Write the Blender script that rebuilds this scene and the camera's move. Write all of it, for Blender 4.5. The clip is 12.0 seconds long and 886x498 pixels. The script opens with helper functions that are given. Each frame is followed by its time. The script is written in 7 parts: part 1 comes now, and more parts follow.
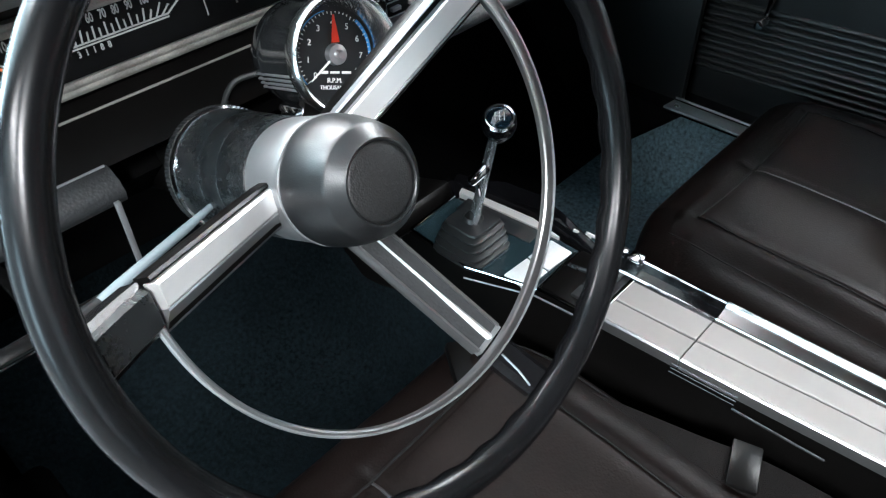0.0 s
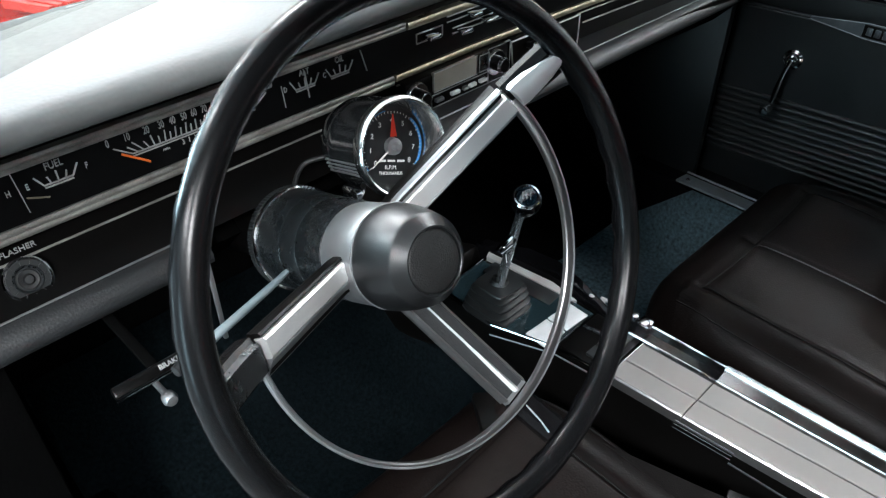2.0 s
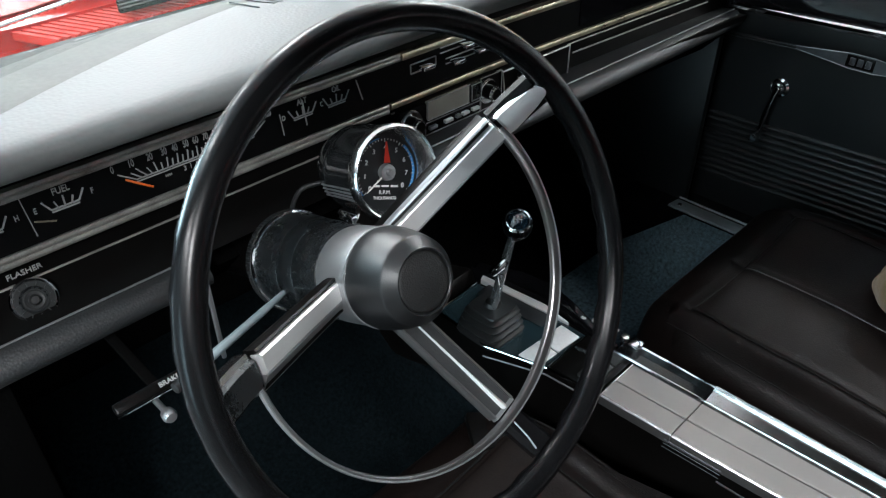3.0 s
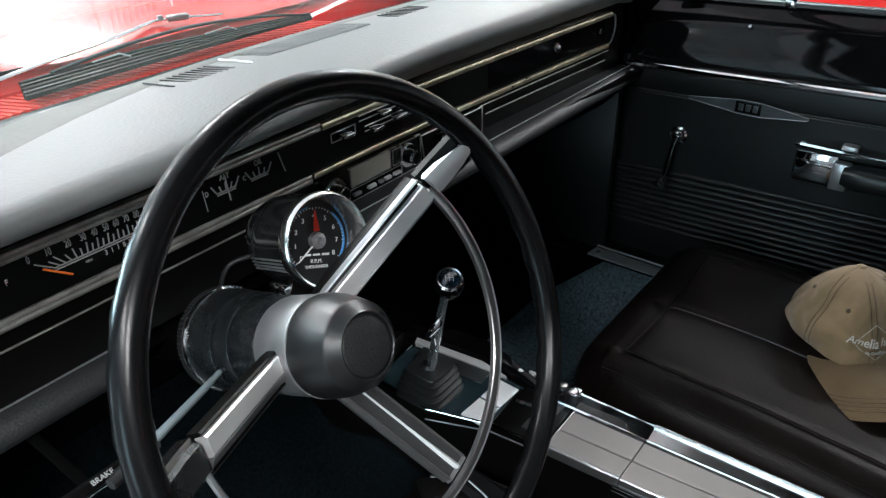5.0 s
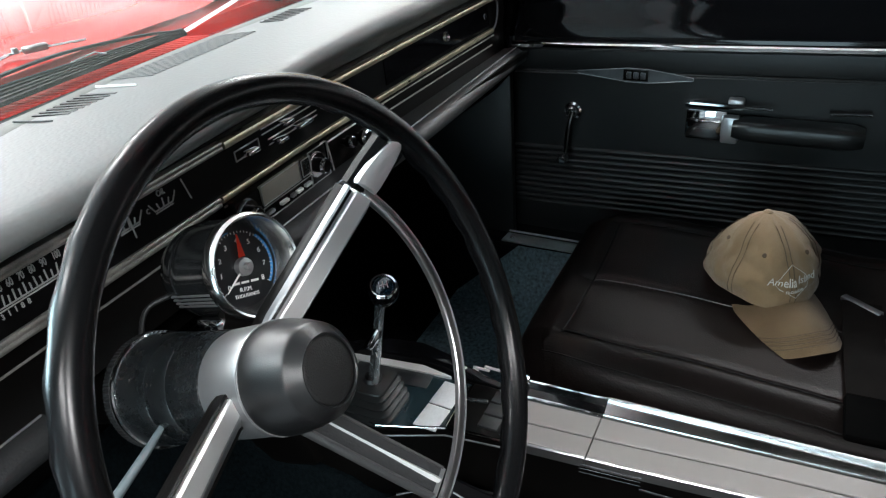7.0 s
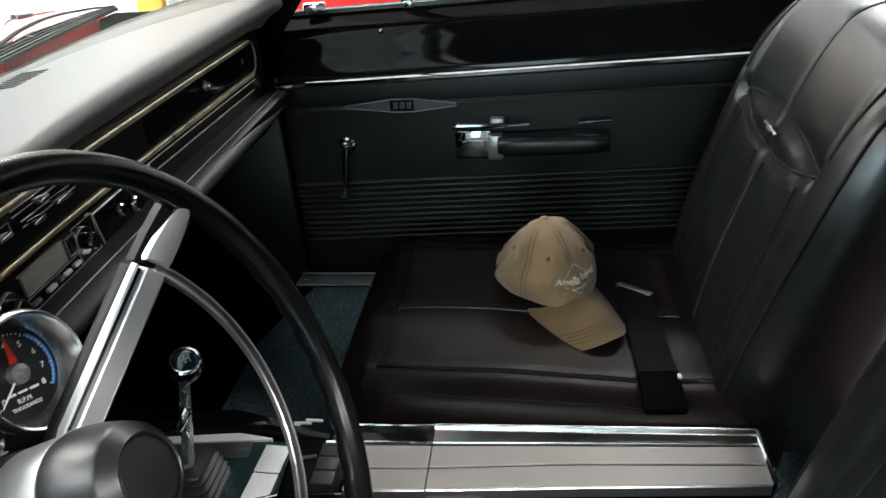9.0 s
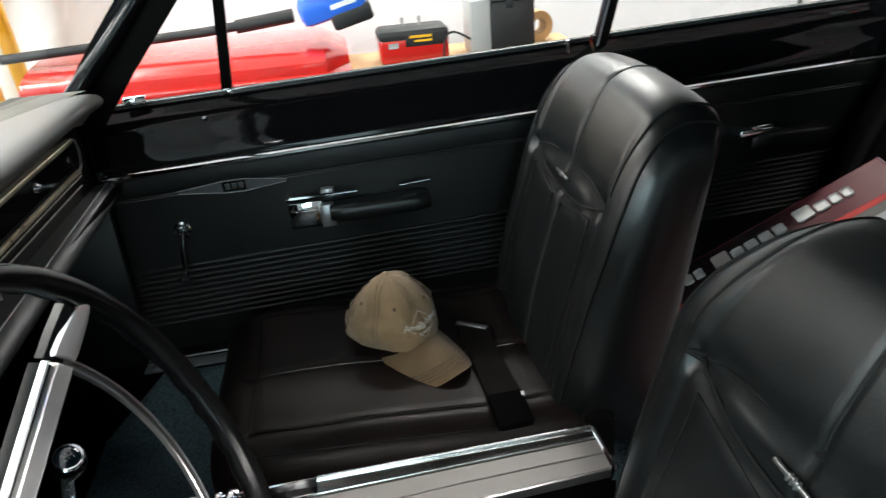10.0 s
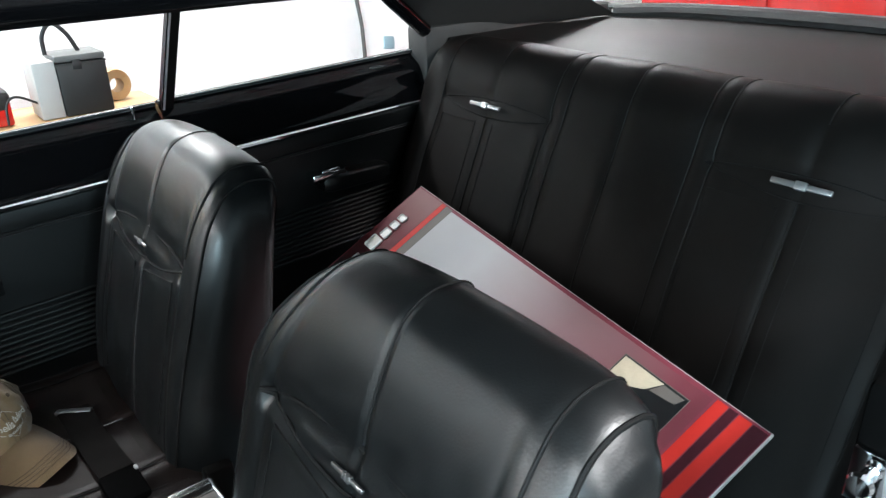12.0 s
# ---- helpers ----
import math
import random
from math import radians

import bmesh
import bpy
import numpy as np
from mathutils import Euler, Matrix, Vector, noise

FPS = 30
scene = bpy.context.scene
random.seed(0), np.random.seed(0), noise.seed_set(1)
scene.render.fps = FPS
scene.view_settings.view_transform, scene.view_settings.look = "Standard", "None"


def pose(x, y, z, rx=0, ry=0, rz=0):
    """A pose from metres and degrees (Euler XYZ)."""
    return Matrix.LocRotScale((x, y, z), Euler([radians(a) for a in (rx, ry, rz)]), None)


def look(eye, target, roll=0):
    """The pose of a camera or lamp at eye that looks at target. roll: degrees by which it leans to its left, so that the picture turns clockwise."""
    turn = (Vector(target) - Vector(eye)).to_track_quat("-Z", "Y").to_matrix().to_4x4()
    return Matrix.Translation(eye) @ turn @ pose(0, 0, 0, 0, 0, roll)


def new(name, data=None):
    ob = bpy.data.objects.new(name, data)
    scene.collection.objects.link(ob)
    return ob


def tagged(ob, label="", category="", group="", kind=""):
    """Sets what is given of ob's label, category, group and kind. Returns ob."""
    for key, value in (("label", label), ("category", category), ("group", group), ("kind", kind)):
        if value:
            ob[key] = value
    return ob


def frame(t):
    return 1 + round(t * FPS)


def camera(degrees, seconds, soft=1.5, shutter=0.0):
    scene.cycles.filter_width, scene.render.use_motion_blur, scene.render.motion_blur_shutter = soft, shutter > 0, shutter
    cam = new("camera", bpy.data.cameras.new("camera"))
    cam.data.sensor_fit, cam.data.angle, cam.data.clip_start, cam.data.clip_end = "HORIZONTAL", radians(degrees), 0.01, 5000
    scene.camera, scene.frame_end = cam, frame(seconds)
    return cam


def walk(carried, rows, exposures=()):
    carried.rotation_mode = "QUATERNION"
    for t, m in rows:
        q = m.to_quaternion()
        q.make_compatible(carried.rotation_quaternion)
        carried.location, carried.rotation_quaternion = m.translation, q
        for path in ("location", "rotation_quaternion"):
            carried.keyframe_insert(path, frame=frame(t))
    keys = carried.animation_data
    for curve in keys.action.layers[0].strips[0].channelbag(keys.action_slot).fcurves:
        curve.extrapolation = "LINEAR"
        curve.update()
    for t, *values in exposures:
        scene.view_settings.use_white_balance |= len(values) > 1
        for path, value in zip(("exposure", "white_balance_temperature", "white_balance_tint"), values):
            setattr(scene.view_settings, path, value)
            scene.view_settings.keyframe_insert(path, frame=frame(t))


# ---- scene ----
cam = camera(62.2, 12.0, 1.2, 0.25)
PATH = [
    (0, (-0.618, -0.318, 1.127), (0.462, 0.717, -0.2), -1.2),
    (0.5, (-0.636, -0.316, 1.145), (0.436, 0.734, -0.178), -1.2),
    (1, (-0.666, -0.323, 1.171), (0.418, 0.756, -0.117), -0.8),
    (1.5, (-0.679, -0.339, 1.193), (0.412, 0.764, -0.07), -0.6),
    (2, (-0.685, -0.356, 1.213), (0.425, 0.769, -0.013), -0.2),
    (2.5, (-0.696, -0.375, 1.227), (0.43, 0.768, 0.032), 0.0),
    (4.3, (-0.687, -0.381, 1.218), (0.535, 0.763, 0.124), -1.5),
    (4.5, (-0.69, -0.378, 1.217), (0.565, 0.749, 0.142), -1.5),
    (5, (-0.708, -0.371, 1.223), (0.647, 0.686, 0.201), -1.0),
    (5.5, (-0.722, -0.355, 1.215), (0.718, 0.611, 0.219), -0.5),
    (6, (-0.724, -0.341, 1.208), (0.753, 0.568, 0.21), -2.0),
    (6.5, (-0.714, -0.323, 1.2), (0.783, 0.534, 0.188), -3.5),
    (6.7, (-0.71, -0.32, 1.201), (0.792, 0.519, 0.18), -4.1),
    (8.3, (-0.689, -0.257, 1.207), (0.917, 0.308, 0.157), -6.2),
    (8.5, (-0.686, -0.254, 1.203), (0.943, 0.23, 0.147), -5.9),
    (9, (-0.694, -0.285, 1.209), (1.021, -0.026, 0.213), -4.4),
    (9.5, (-0.761, -0.28, 1.235), (1.007, -0.243, 0.301), -4.9),
    (10, (-0.799, -0.243, 1.263), (0.978, -0.482, 0.378), -4.6),
    (10.5, (-0.802, -0.211, 1.268), (0.865, -0.892, 0.399), -2.2),
    (11, (-0.832, -0.18, 1.293), (0.717, -1.132, 0.461), -1.5),
    (11.5, (-0.86, -0.216, 1.299), (0.588, -1.315, 0.465), -1.7),
    (12, (-0.906, -0.297, 1.315), (0.519, -1.426, 0.482), -1.5),
]
walk(cam, [(t, look(eye, target, roll)) for t, eye, target, roll in PATH], [
    (0.0, 0.94, 6450, 10), (0.5, 1.00, 6450, 10), (1.0, 0.64, 6450, 10), (1.5, 0.62, 6480, 10), (2.5, 0.04, 6520, 10), (5.0, -0.20, 6620, 11), (5.5, -0.16, 6650, 11), (6.5, -0.05, 6700, 11),
    (8.5, -0.10, 6850, 11), (9.0, -0.12, 7050, 11), (9.5, -0.20, 7200, 11), (10.0, -0.32, 7100, 11), (10.5, -0.32, 6850, 11), (11.0, -0.12, 6700, 11), (12.0, 0.04, 6650, 11)])

# ---- world, light ----
world = bpy.data.worlds.new("world")
scene.world = world
world.use_nodes = True
world.node_tree.nodes["Background"].inputs[0].default_value = (0.9, 0.95, 1.0, 1)
world.node_tree.nodes["Background"].inputs[1].default_value = 0.05


LAMP_POWER = 90.0
# x, y, power share of unseen battens, placed to light cabin, dash and walls
LAMPS = [(-2.12, -1.9, 2.0), (-2.7, -0.25, 1.25), (-1.6, 1.9, 0.8), (-0.6, 3.4, 0.7), (0.3, 2.7, 0.9), (1.3, 3.6, 1.0), (2.72, -1.2, 1.15), (2.72, 1.6, 1.1), (2.72, -4.2, 1.7)]
DAYLIGHT = 1000.0
SIDELIGHT = 65.0


# ---- materials ----
def mat(name, base, rough=0.5, metal=0.0, vary=0.0, vscale=6.0, bump=0.0, bscale=400.0, kind="noise", spec=0.5, coat=0.0,
        rvary=0.0, emit=None, strength=0.0, sheen=0.0):
    """Principled surface with colour variation at two scales, uneven gloss and fine relief."""
    m = bpy.data.materials.new(name)
    m.use_nodes = True
    n, l = m.node_tree.nodes, m.node_tree.links
    b = n["Principled BSDF"]
    b.inputs["Base Color"].default_value = (*base, 1)
    b.inputs["Roughness"].default_value = rough
    b.inputs["Metallic"].default_value = metal
    b.inputs["Specular IOR Level"].default_value = spec
    b.inputs["Coat Weight"].default_value = coat
    b.inputs["Coat Roughness"].default_value = 0.04
    b.inputs["Sheen Weight"].default_value = sheen
    tc = n.new("ShaderNodeTexCoord")
    if vary:
        big = n.new("ShaderNodeTexNoise")
        big.inputs["Scale"].default_value, big.inputs["Detail"].default_value = vscale, 5
        fine = n.new("ShaderNodeTexNoise")
        fine.inputs["Scale"].default_value, fine.inputs["Detail"].default_value = vscale * 17, 3
        mix = n.new("ShaderNodeMath")
        mix.operation = "MULTIPLY_ADD"
        l.new(tc.outputs["Object"], big.inputs["Vector"])
        l.new(tc.outputs["Object"], fine.inputs["Vector"])
        l.new(fine.outputs["Fac"], mix.inputs[0])
        mix.inputs[1].default_value = 0.45
        l.new(big.outputs["Fac"], mix.inputs[2])
        ramp = n.new("ShaderNodeMapRange")
        ramp.inputs["From Min"].default_value, ramp.inputs["From Max"].default_value = 0.4, 1.05
        ramp.inputs["To Min"].default_value, ramp.inputs["To Max"].default_value = 1 - vary, 1 + vary
        l.new(mix.outputs[0], ramp.inputs["Value"])
        col = n.new("ShaderNodeVectorMath")
        col.operation = "SCALE"
        col.inputs[0].default_value = base
        l.new(ramp.outputs[0], col.inputs["Scale"])
        l.new(col.outputs[0], b.inputs["Base Color"])
        if rvary:
            rr = n.new("ShaderNodeMapRange")
            rr.inputs["From Min"].default_value, rr.inputs["From Max"].default_value = 0.4, 1.05
            rr.inputs["To Min"].default_value, rr.inputs["To Max"].default_value = max(rough - rvary, 0.02), rough + rvary
            l.new(mix.outputs[0], rr.inputs["Value"])
            l.new(rr.outputs[0], b.inputs["Roughness"])
    if bump:
        if kind == "voronoi":
            t = n.new("ShaderNodeTexVoronoi")
            t.feature = "SMOOTH_F1"
            out = "Distance"
        else:
            t = n.new("ShaderNodeTexNoise")
            t.inputs["Detail"].default_value = 4
            out = "Fac"
        t.inputs["Scale"].default_value = bscale
        l.new(tc.outputs["Object"], t.inputs["Vector"])
        bp = n.new("ShaderNodeBump")
        bp.inputs["Strength"].default_value, bp.inputs["Distance"].default_value = bump, 0.0012
        l.new(t.outputs[out], bp.inputs["Height"])
        l.new(bp.outputs[0], b.inputs["Normal"])
    if emit:
        b.inputs["Emission Color"].default_value = (*emit, 1)
        b.inputs["Emission Strength"].default_value = strength
    return m


# near-zero black, standing in for deep shade under the dash and driver side
MATTE = mat("matte_shade_black", (0.0025, 0.0025, 0.0025), 0.85, vary=0.3, bump=0.4, bscale=200, spec=0.0)
SEAT = mat("black_vinyl", (0.0034, 0.0040, 0.0043), 0.34, vary=0.2, vscale=34, bump=0.11, bscale=420, kind="voronoi", rvary=0.05, spec=0.46)
# darker, duller copy of the black vinyl, for shade on the rear seat
SEATR = mat("shaded_rear_vinyl", (0.0048, 0.0040, 0.0037), 0.50, vary=0.3, vscale=7, bump=0.12, bscale=500, kind="voronoi", rvary=0.10, spec=0.085)
SEAMR = mat("rear_seam_vinyl", (0.0060, 0.0060, 0.0060), 0.5, vary=0.2, spec=0.2)
SHELF = mat("parcel_shelf_vinyl", (0.0085, 0.0070, 0.0065), 0.56, vary=0.2, vscale=6, bump=0.2, bscale=300, spec=0.16)
SEATIN = mat("brown_black_vinyl", (0.0044, 0.0030, 0.0027), 0.40, vary=0.45, vscale=7, bump=0.22, bscale=420, kind="voronoi", rvary=0.09, spec=0.085)
PIPE = mat("piping_vinyl", (0.020, 0.020, 0.021), 0.42, vary=0.2, bump=0.2, bscale=500)
STITCH = mat("dark_seam_thread", (0.0055, 0.0055, 0.0055), 0.7, vary=0.2, vscale=60, spec=0.12)
# lighter copy of the cushion vinyl, for light falling on the insert
SEATINS = mat("lit_insert_vinyl", (0.0070, 0.0050, 0.0045), 0.46, vary=0.5, vscale=11, bump=0.22, bscale=420, kind="voronoi", rvary=0.10, spec=0.12)
DOORV = mat("door_vinyl", (0.0048, 0.0056, 0.006), 0.36, vary=0.3, vscale=8, bump=0.20, bscale=650, kind="voronoi", rvary=0.06, spec=0.36)
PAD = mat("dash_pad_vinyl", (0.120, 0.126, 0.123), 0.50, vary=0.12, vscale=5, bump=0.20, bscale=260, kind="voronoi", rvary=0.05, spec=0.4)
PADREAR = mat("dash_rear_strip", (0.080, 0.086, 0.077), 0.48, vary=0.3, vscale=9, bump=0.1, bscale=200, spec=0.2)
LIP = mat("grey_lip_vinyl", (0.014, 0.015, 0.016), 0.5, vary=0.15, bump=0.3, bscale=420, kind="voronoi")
BLACK = mat("black_panel_paint", (0.0028, 0.0026, 0.0025), 0.28, vary=0.3, vscale=10, bump=0.06, bscale=300, spec=0.10)
TACHC = mat("dark_chromed_case", (0.085, 0.09, 0.095), 0.13, metal=0.9, vary=0.25, vscale=14, bump=0.06, bscale=40, rvary=0.05)
GLOSS = mat("black_gloss_paint", (0.003, 0.003, 0.0035), 0.07, vary=0.2, bump=0.12, bscale=9, spec=0.24)
RIMP = mat("black_rim_plastic", (0.0040, 0.0040, 0.0044), 0.25, vary=0.12, vscale=5, spec=0.20)
HUBP = mat("hub_pad_plastic", (0.0065, 0.007, 0.0075), 0.35, vary=0.2, vscale=20, bump=0.12, bscale=900, rvary=0.05)
GRAIN = mat("hub_face_grain", (0.008, 0.008, 0.008), 0.5, vary=0.2, bump=0.3, bscale=700, kind="voronoi")
COLUMN = mat("column_grey_paint", (0.009, 0.0105, 0.0115), 0.28, vary=0.25, vscale=22, bump=0.1, bscale=300, rvary=0.08)
SATIN = mat("satin_steel", (0.45, 0.46, 0.47), 0.32, metal=0.85, vary=0.05, vscale=6)
# teal in the base colour stands in for a cool reflection
PLATE = mat("teal_reflect_plate", (0.010, 0.020, 0.024), 0.22, vary=0.2, vscale=20, spec=0.5)
COLLAR = mat("satin_grey_collar", (0.26, 0.265, 0.27), 0.40, metal=0.8, vary=0.08, vscale=9)
TRIM = mat("taupe_brushed_trim", (0.33, 0.315, 0.29), 0.36, metal=0.6, vary=0.45, vscale=42, rvary=0.08)
BRUSH = mat("brushed_aluminium", (0.86, 0.855, 0.845), 0.40, metal=0.75, vary=0.05, vscale=6)
LID = mat("taupe_brushed_lid", (0.160, 0.152, 0.143), 0.54, metal=0.34, vary=0.08, vscale=8, rvary=0.05)
SILL = mat("worn_sill_aluminium", (0.62, 0.64, 0.65), 0.45, metal=0.25, vary=0.2, vscale=12, rvary=0.1)
CHROME = mat("chrome", (0.78, 0.80, 0.82), 0.07, metal=1.0, vary=0.06, vscale=6, rvary=0.02)
GOLD = mat("gold_toned_trim", (0.46, 0.405, 0.30), 0.32, metal=0.75, vary=0.4, vscale=36, rvary=0.08)
# chrome darkened to carry the dark reflection on the crank arm
GLOSSM = mat("dark_reflect_chrome", (0.20, 0.205, 0.21), 0.10, metal=1.0, vary=0.1, vscale=20)
EMBM = mat("dull_emblem_metal", (0.085, 0.09, 0.095), 0.36, metal=0.75, vary=0.25, vscale=40, bump=0.3, bscale=500)
RDIAL = mat("beige_dial_window", (0.27, 0.255, 0.22), 0.40, vary=0.1, vscale=30, spec=0.4)
GAUGEF = mat("gauge_face_black", (0.0030, 0.0030, 0.0032), 0.40, vary=0.3, vscale=20, spec=0.12)
SILLT = mat("dull_sill_metal", (0.20, 0.235, 0.245), 0.36, metal=0.5, vary=0.25, vscale=14, rvary=0.1)
RAILM = mat("worn_rail_chrome", (0.74, 0.74, 0.73), 0.20, metal=1.0, vary=0.10, vscale=10, rvary=0.06)
# one carpet in two tones: darkened for driver-side shade, paler for cool light
CARPET_SHADE = mat("shaded_loop_carpet", (0.0058, 0.0100, 0.0122), 0.95, vary=0.9, vscale=170, bump=1.0, bscale=230, spec=0.05)
CARPET = mat("lit_blue_carpet", (0.050, 0.080, 0.094), 0.95, vary=0.85, vscale=140, bump=1.0, bscale=190, spec=0.1)
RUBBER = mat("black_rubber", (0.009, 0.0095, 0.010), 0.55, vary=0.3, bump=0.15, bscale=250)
BOOT = mat("grey_black_boot_rubber", (0.0075, 0.0085, 0.009), 0.42, vary=0.25, bump=0.15, bscale=250)
RINGM = mat("dark_satin_ring", (0.26, 0.255, 0.255), 0.28, metal=0.88, vary=0.08, vscale=20)
BELT = mat("webbing", (0.0050, 0.0044, 0.0042), 0.8, vary=0.4, vscale=30, bump=0.8, bscale=900, spec=0.04)
TAN = mat("tan_cotton_twill", (0.172, 0.113, 0.056), 0.85, vary=0.18, vscale=18, bump=0.6, bscale=900, sheen=0.2)
TANTHREAD = mat("dark_stitching", (0.060, 0.038, 0.020), 0.8)
CAPINK = mat("cream_embroidery", (0.50, 0.48, 0.43), 0.8, vary=0.2, vscale=90, bump=0.5, bscale=900)
WHITEINK = mat("white_marking", (0.72, 0.72, 0.70), 0.5, vary=0.1, vscale=60)
GREYINK = mat("grey_marking", (0.34, 0.34, 0.33), 0.5, vary=0.2, vscale=60)
ORANGE = mat("orange_needle", (0.80, 0.16, 0.03), 0.4, vary=0.1, vscale=60)
REDM = mat("satin_red_cowl_paint", (0.58, 0.040, 0.030), 0.55, vary=0.12, vscale=12, spec=0.15)
REDNEEDLE = mat("red_needle", (0.75, 0.05, 0.02), 0.4, vary=0.1, vscale=60)
BLUEBAND = mat("blue_arc", (0.04, 0.28, 0.65), 0.4, vary=0.1, vscale=60)
DIAL = mat("dial_black", (0.004, 0.005, 0.006), 0.4, vary=0.2, vscale=60)
RED = mat("red_car_paint", (0.55, 0.018, 0.014), 0.22, vary=0.06, vscale=2, coat=0.7)
BOARD = mat("maroon_print", (0.15, 0.028, 0.042), 0.6, vary=0.25, vscale=5, spec=0.15)
BOARDDK = mat("dark_maroon_print", (0.035, 0.006, 0.010), 0.6, vary=0.25, vscale=6, spec=0.15)
BOARDFADE = mat("faded_print", (0.5, 0.5, 0.5), 0.6, spec=0.15)
_n, _l = BOARDFADE.node_tree.nodes, BOARDFADE.node_tree.links
_tc, _sx, _rp = _n.new("ShaderNodeTexCoord"), _n.new("ShaderNodeSeparateXYZ"), _n.new("ShaderNodeValToRGB")
_l.new(_tc.outputs["Object"], _sx.inputs[0])
_l.new(_sx.outputs[0], _rp.inputs[0])
_rp.color_ramp.elements[0].position, _rp.color_ramp.elements[0].color = 0.36, (0.36, 0.36, 0.37, 1)
_rp.color_ramp.elements[1].position, _rp.color_ramp.elements[1].color = 0.88, (0.12, 0.028, 0.038, 1)
_e = _rp.color_ramp.elements.new(0.64)
_e.color = (0.23, 0.14, 0.15, 1)
_l.new(_rp.outputs[0], _n["Principled BSDF"].inputs["Base Color"])
BOARDGAP = mat("olive_print", (0.11, 0.10, 0.09), 0.6, spec=0.15)
BOARDBAND = mat("title_band_print", (0.2, 0.05, 0.06), 0.6, spec=0.15)
_n, _l = BOARDBAND.node_tree.nodes, BOARDBAND.node_tree.links
_tc, _sx, _rp = _n.new("ShaderNodeTexCoord"), _n.new("ShaderNodeSeparateXYZ"), _n.new("ShaderNodeValToRGB")
_l.new(_tc.outputs["Object"], _sx.inputs[0])
_l.new(_sx.outputs[1], _rp.inputs[0])
_rp.color_ramp.elements[0].position, _rp.color_ramp.elements[0].color = 0.03, (0.19, 0.09, 0.09, 1)
_rp.color_ramp.elements[1].position, _rp.color_ramp.elements[1].color = 0.27, (0.010, 0.003, 0.004, 1)
_e = _rp.color_ramp.elements.new(0.12)
_e.color = (0.11, 0.012, 0.020, 1)
_l.new(_rp.outputs[0], _n["Principled BSDF"].inputs["Base Color"])
BOARDRED = mat("bright_red_print", (0.44, 0.022, 0.016), 0.6, vary=0.08, vscale=8, spec=0.15)
BOARDBLUE = mat("navy_print", (0.016, 0.022, 0.045), 0.6, vary=0.2, vscale=30, spec=0.15)
BOARDEDGE = mat("foam_board_edge", (0.36, 0.34, 0.33), 0.7, vary=0.1)
SEALG = mat("grey_seal_rubber", (0.030, 0.033, 0.031), 0.6, vary=0.25, vscale=14, bump=0.2, bscale=300, spec=0.25)
WIPERB = mat("wiper_rubber", (0.006, 0.0075, 0.0075), 0.6, vary=0.3, spec=0.12)
LEVERC = mat("worn_lever_chrome", (0.62, 0.67, 0.69), 0.24, metal=0.9, vary=0.1, vscale=30, rvary=0.08)
LEVERM = mat("pale_lever_plastic", (0.22, 0.27, 0.29), 0.35, vary=0.1, vscale=20)
PALE = mat("pale_blue_plastic", (0.55, 0.66, 0.70), 0.4, vary=0.1, vscale=20)
HEAD = mat("black_headliner", (0.020, 0.019, 0.018), 0.7, vary=0.2, bump=0.3, bscale=300)
# dark only to cut bounce light from the unseen west wall
WALLD = mat("bounce_cut_grey", (0.10, 0.10, 0.10), 0.6, vary=0.08, vscale=1.5, bump=0.08, bscale=60)
WALLW = mat("white_garage_paint", (0.82, 0.83, 0.83), 0.6, vary=0.03, vscale=1.2, bump=0.05, bscale=60)
CONCRETE = mat("garage_concrete", (0.10, 0.10, 0.10), 0.6, vary=0.2, vscale=1.5, bump=0.2, bscale=80)
YELLOW = mat("yellow_fibreglass", (0.80, 0.42, 0.02), 0.45, vary=0.08, vscale=5, bump=0.05, bscale=90)
BLUE = mat("blue_plastic", (0.02, 0.13, 0.62), 0.35, vary=0.1, vscale=9)
DKGREY = mat("dark_grey_plastic", (0.09, 0.09, 0.088), 0.5, vary=0.2, vscale=12)
CASEGREY = mat("grey_plastic", (0.34, 0.34, 0.33), 0.5, vary=0.1, vscale=12)
WOOD = mat("tan_wood", (0.42, 0.27, 0.13), 0.6, vary=0.25, vscale=9, bump=0.2, bscale=50)
CRYSTAL = mat("dark_blue_glass", (0.004, 0.012, 0.02), 0.06, vary=0.2, coat=1.0)
LAMP = mat("lamp_diffuser", (0.9, 0.9, 0.9), 0.5, emit=(0.93, 0.97, 1.0), strength=3.0)
PAPER = mat("print_beige", (0.45, 0.40, 0.30), 0.4, vary=0.2, vscale=30)

GLASS = bpy.data.materials.new("window_glass")
GLASS.use_nodes = True
_n, _l = GLASS.node_tree.nodes, GLASS.node_tree.links
_n.remove(_n["Principled BSDF"])
_tr, _gl, _mx, _fr = (_n.new("ShaderNodeBsdfTransparent"), _n.new("ShaderNodeBsdfGlossy"), _n.new("ShaderNodeMixShader"), _n.new("ShaderNodeFresnel"))
_gl.inputs["Roughness"].default_value = 0.02
_tr.inputs["Color"].default_value = (0.94, 0.96, 0.95, 1)
_fr.inputs["IOR"].default_value = 1.30
_mu = _n.new("ShaderNodeMath")
_mu.operation = "MULTIPLY"
_mu.inputs[1].default_value = 0.30
_l.new(_fr.outputs[0], _mu.inputs[0])
_l.new(_mu.outputs[0], _mx.inputs[0])
_l.new(_tr.outputs[0], _mx.inputs[1])
_l.new(_gl.outputs[0], _mx.inputs[2])
_l.new(_mx.outputs[0], _n["Material Output"].inputs["Surface"])


# ---- building helpers ----
BASE = {}


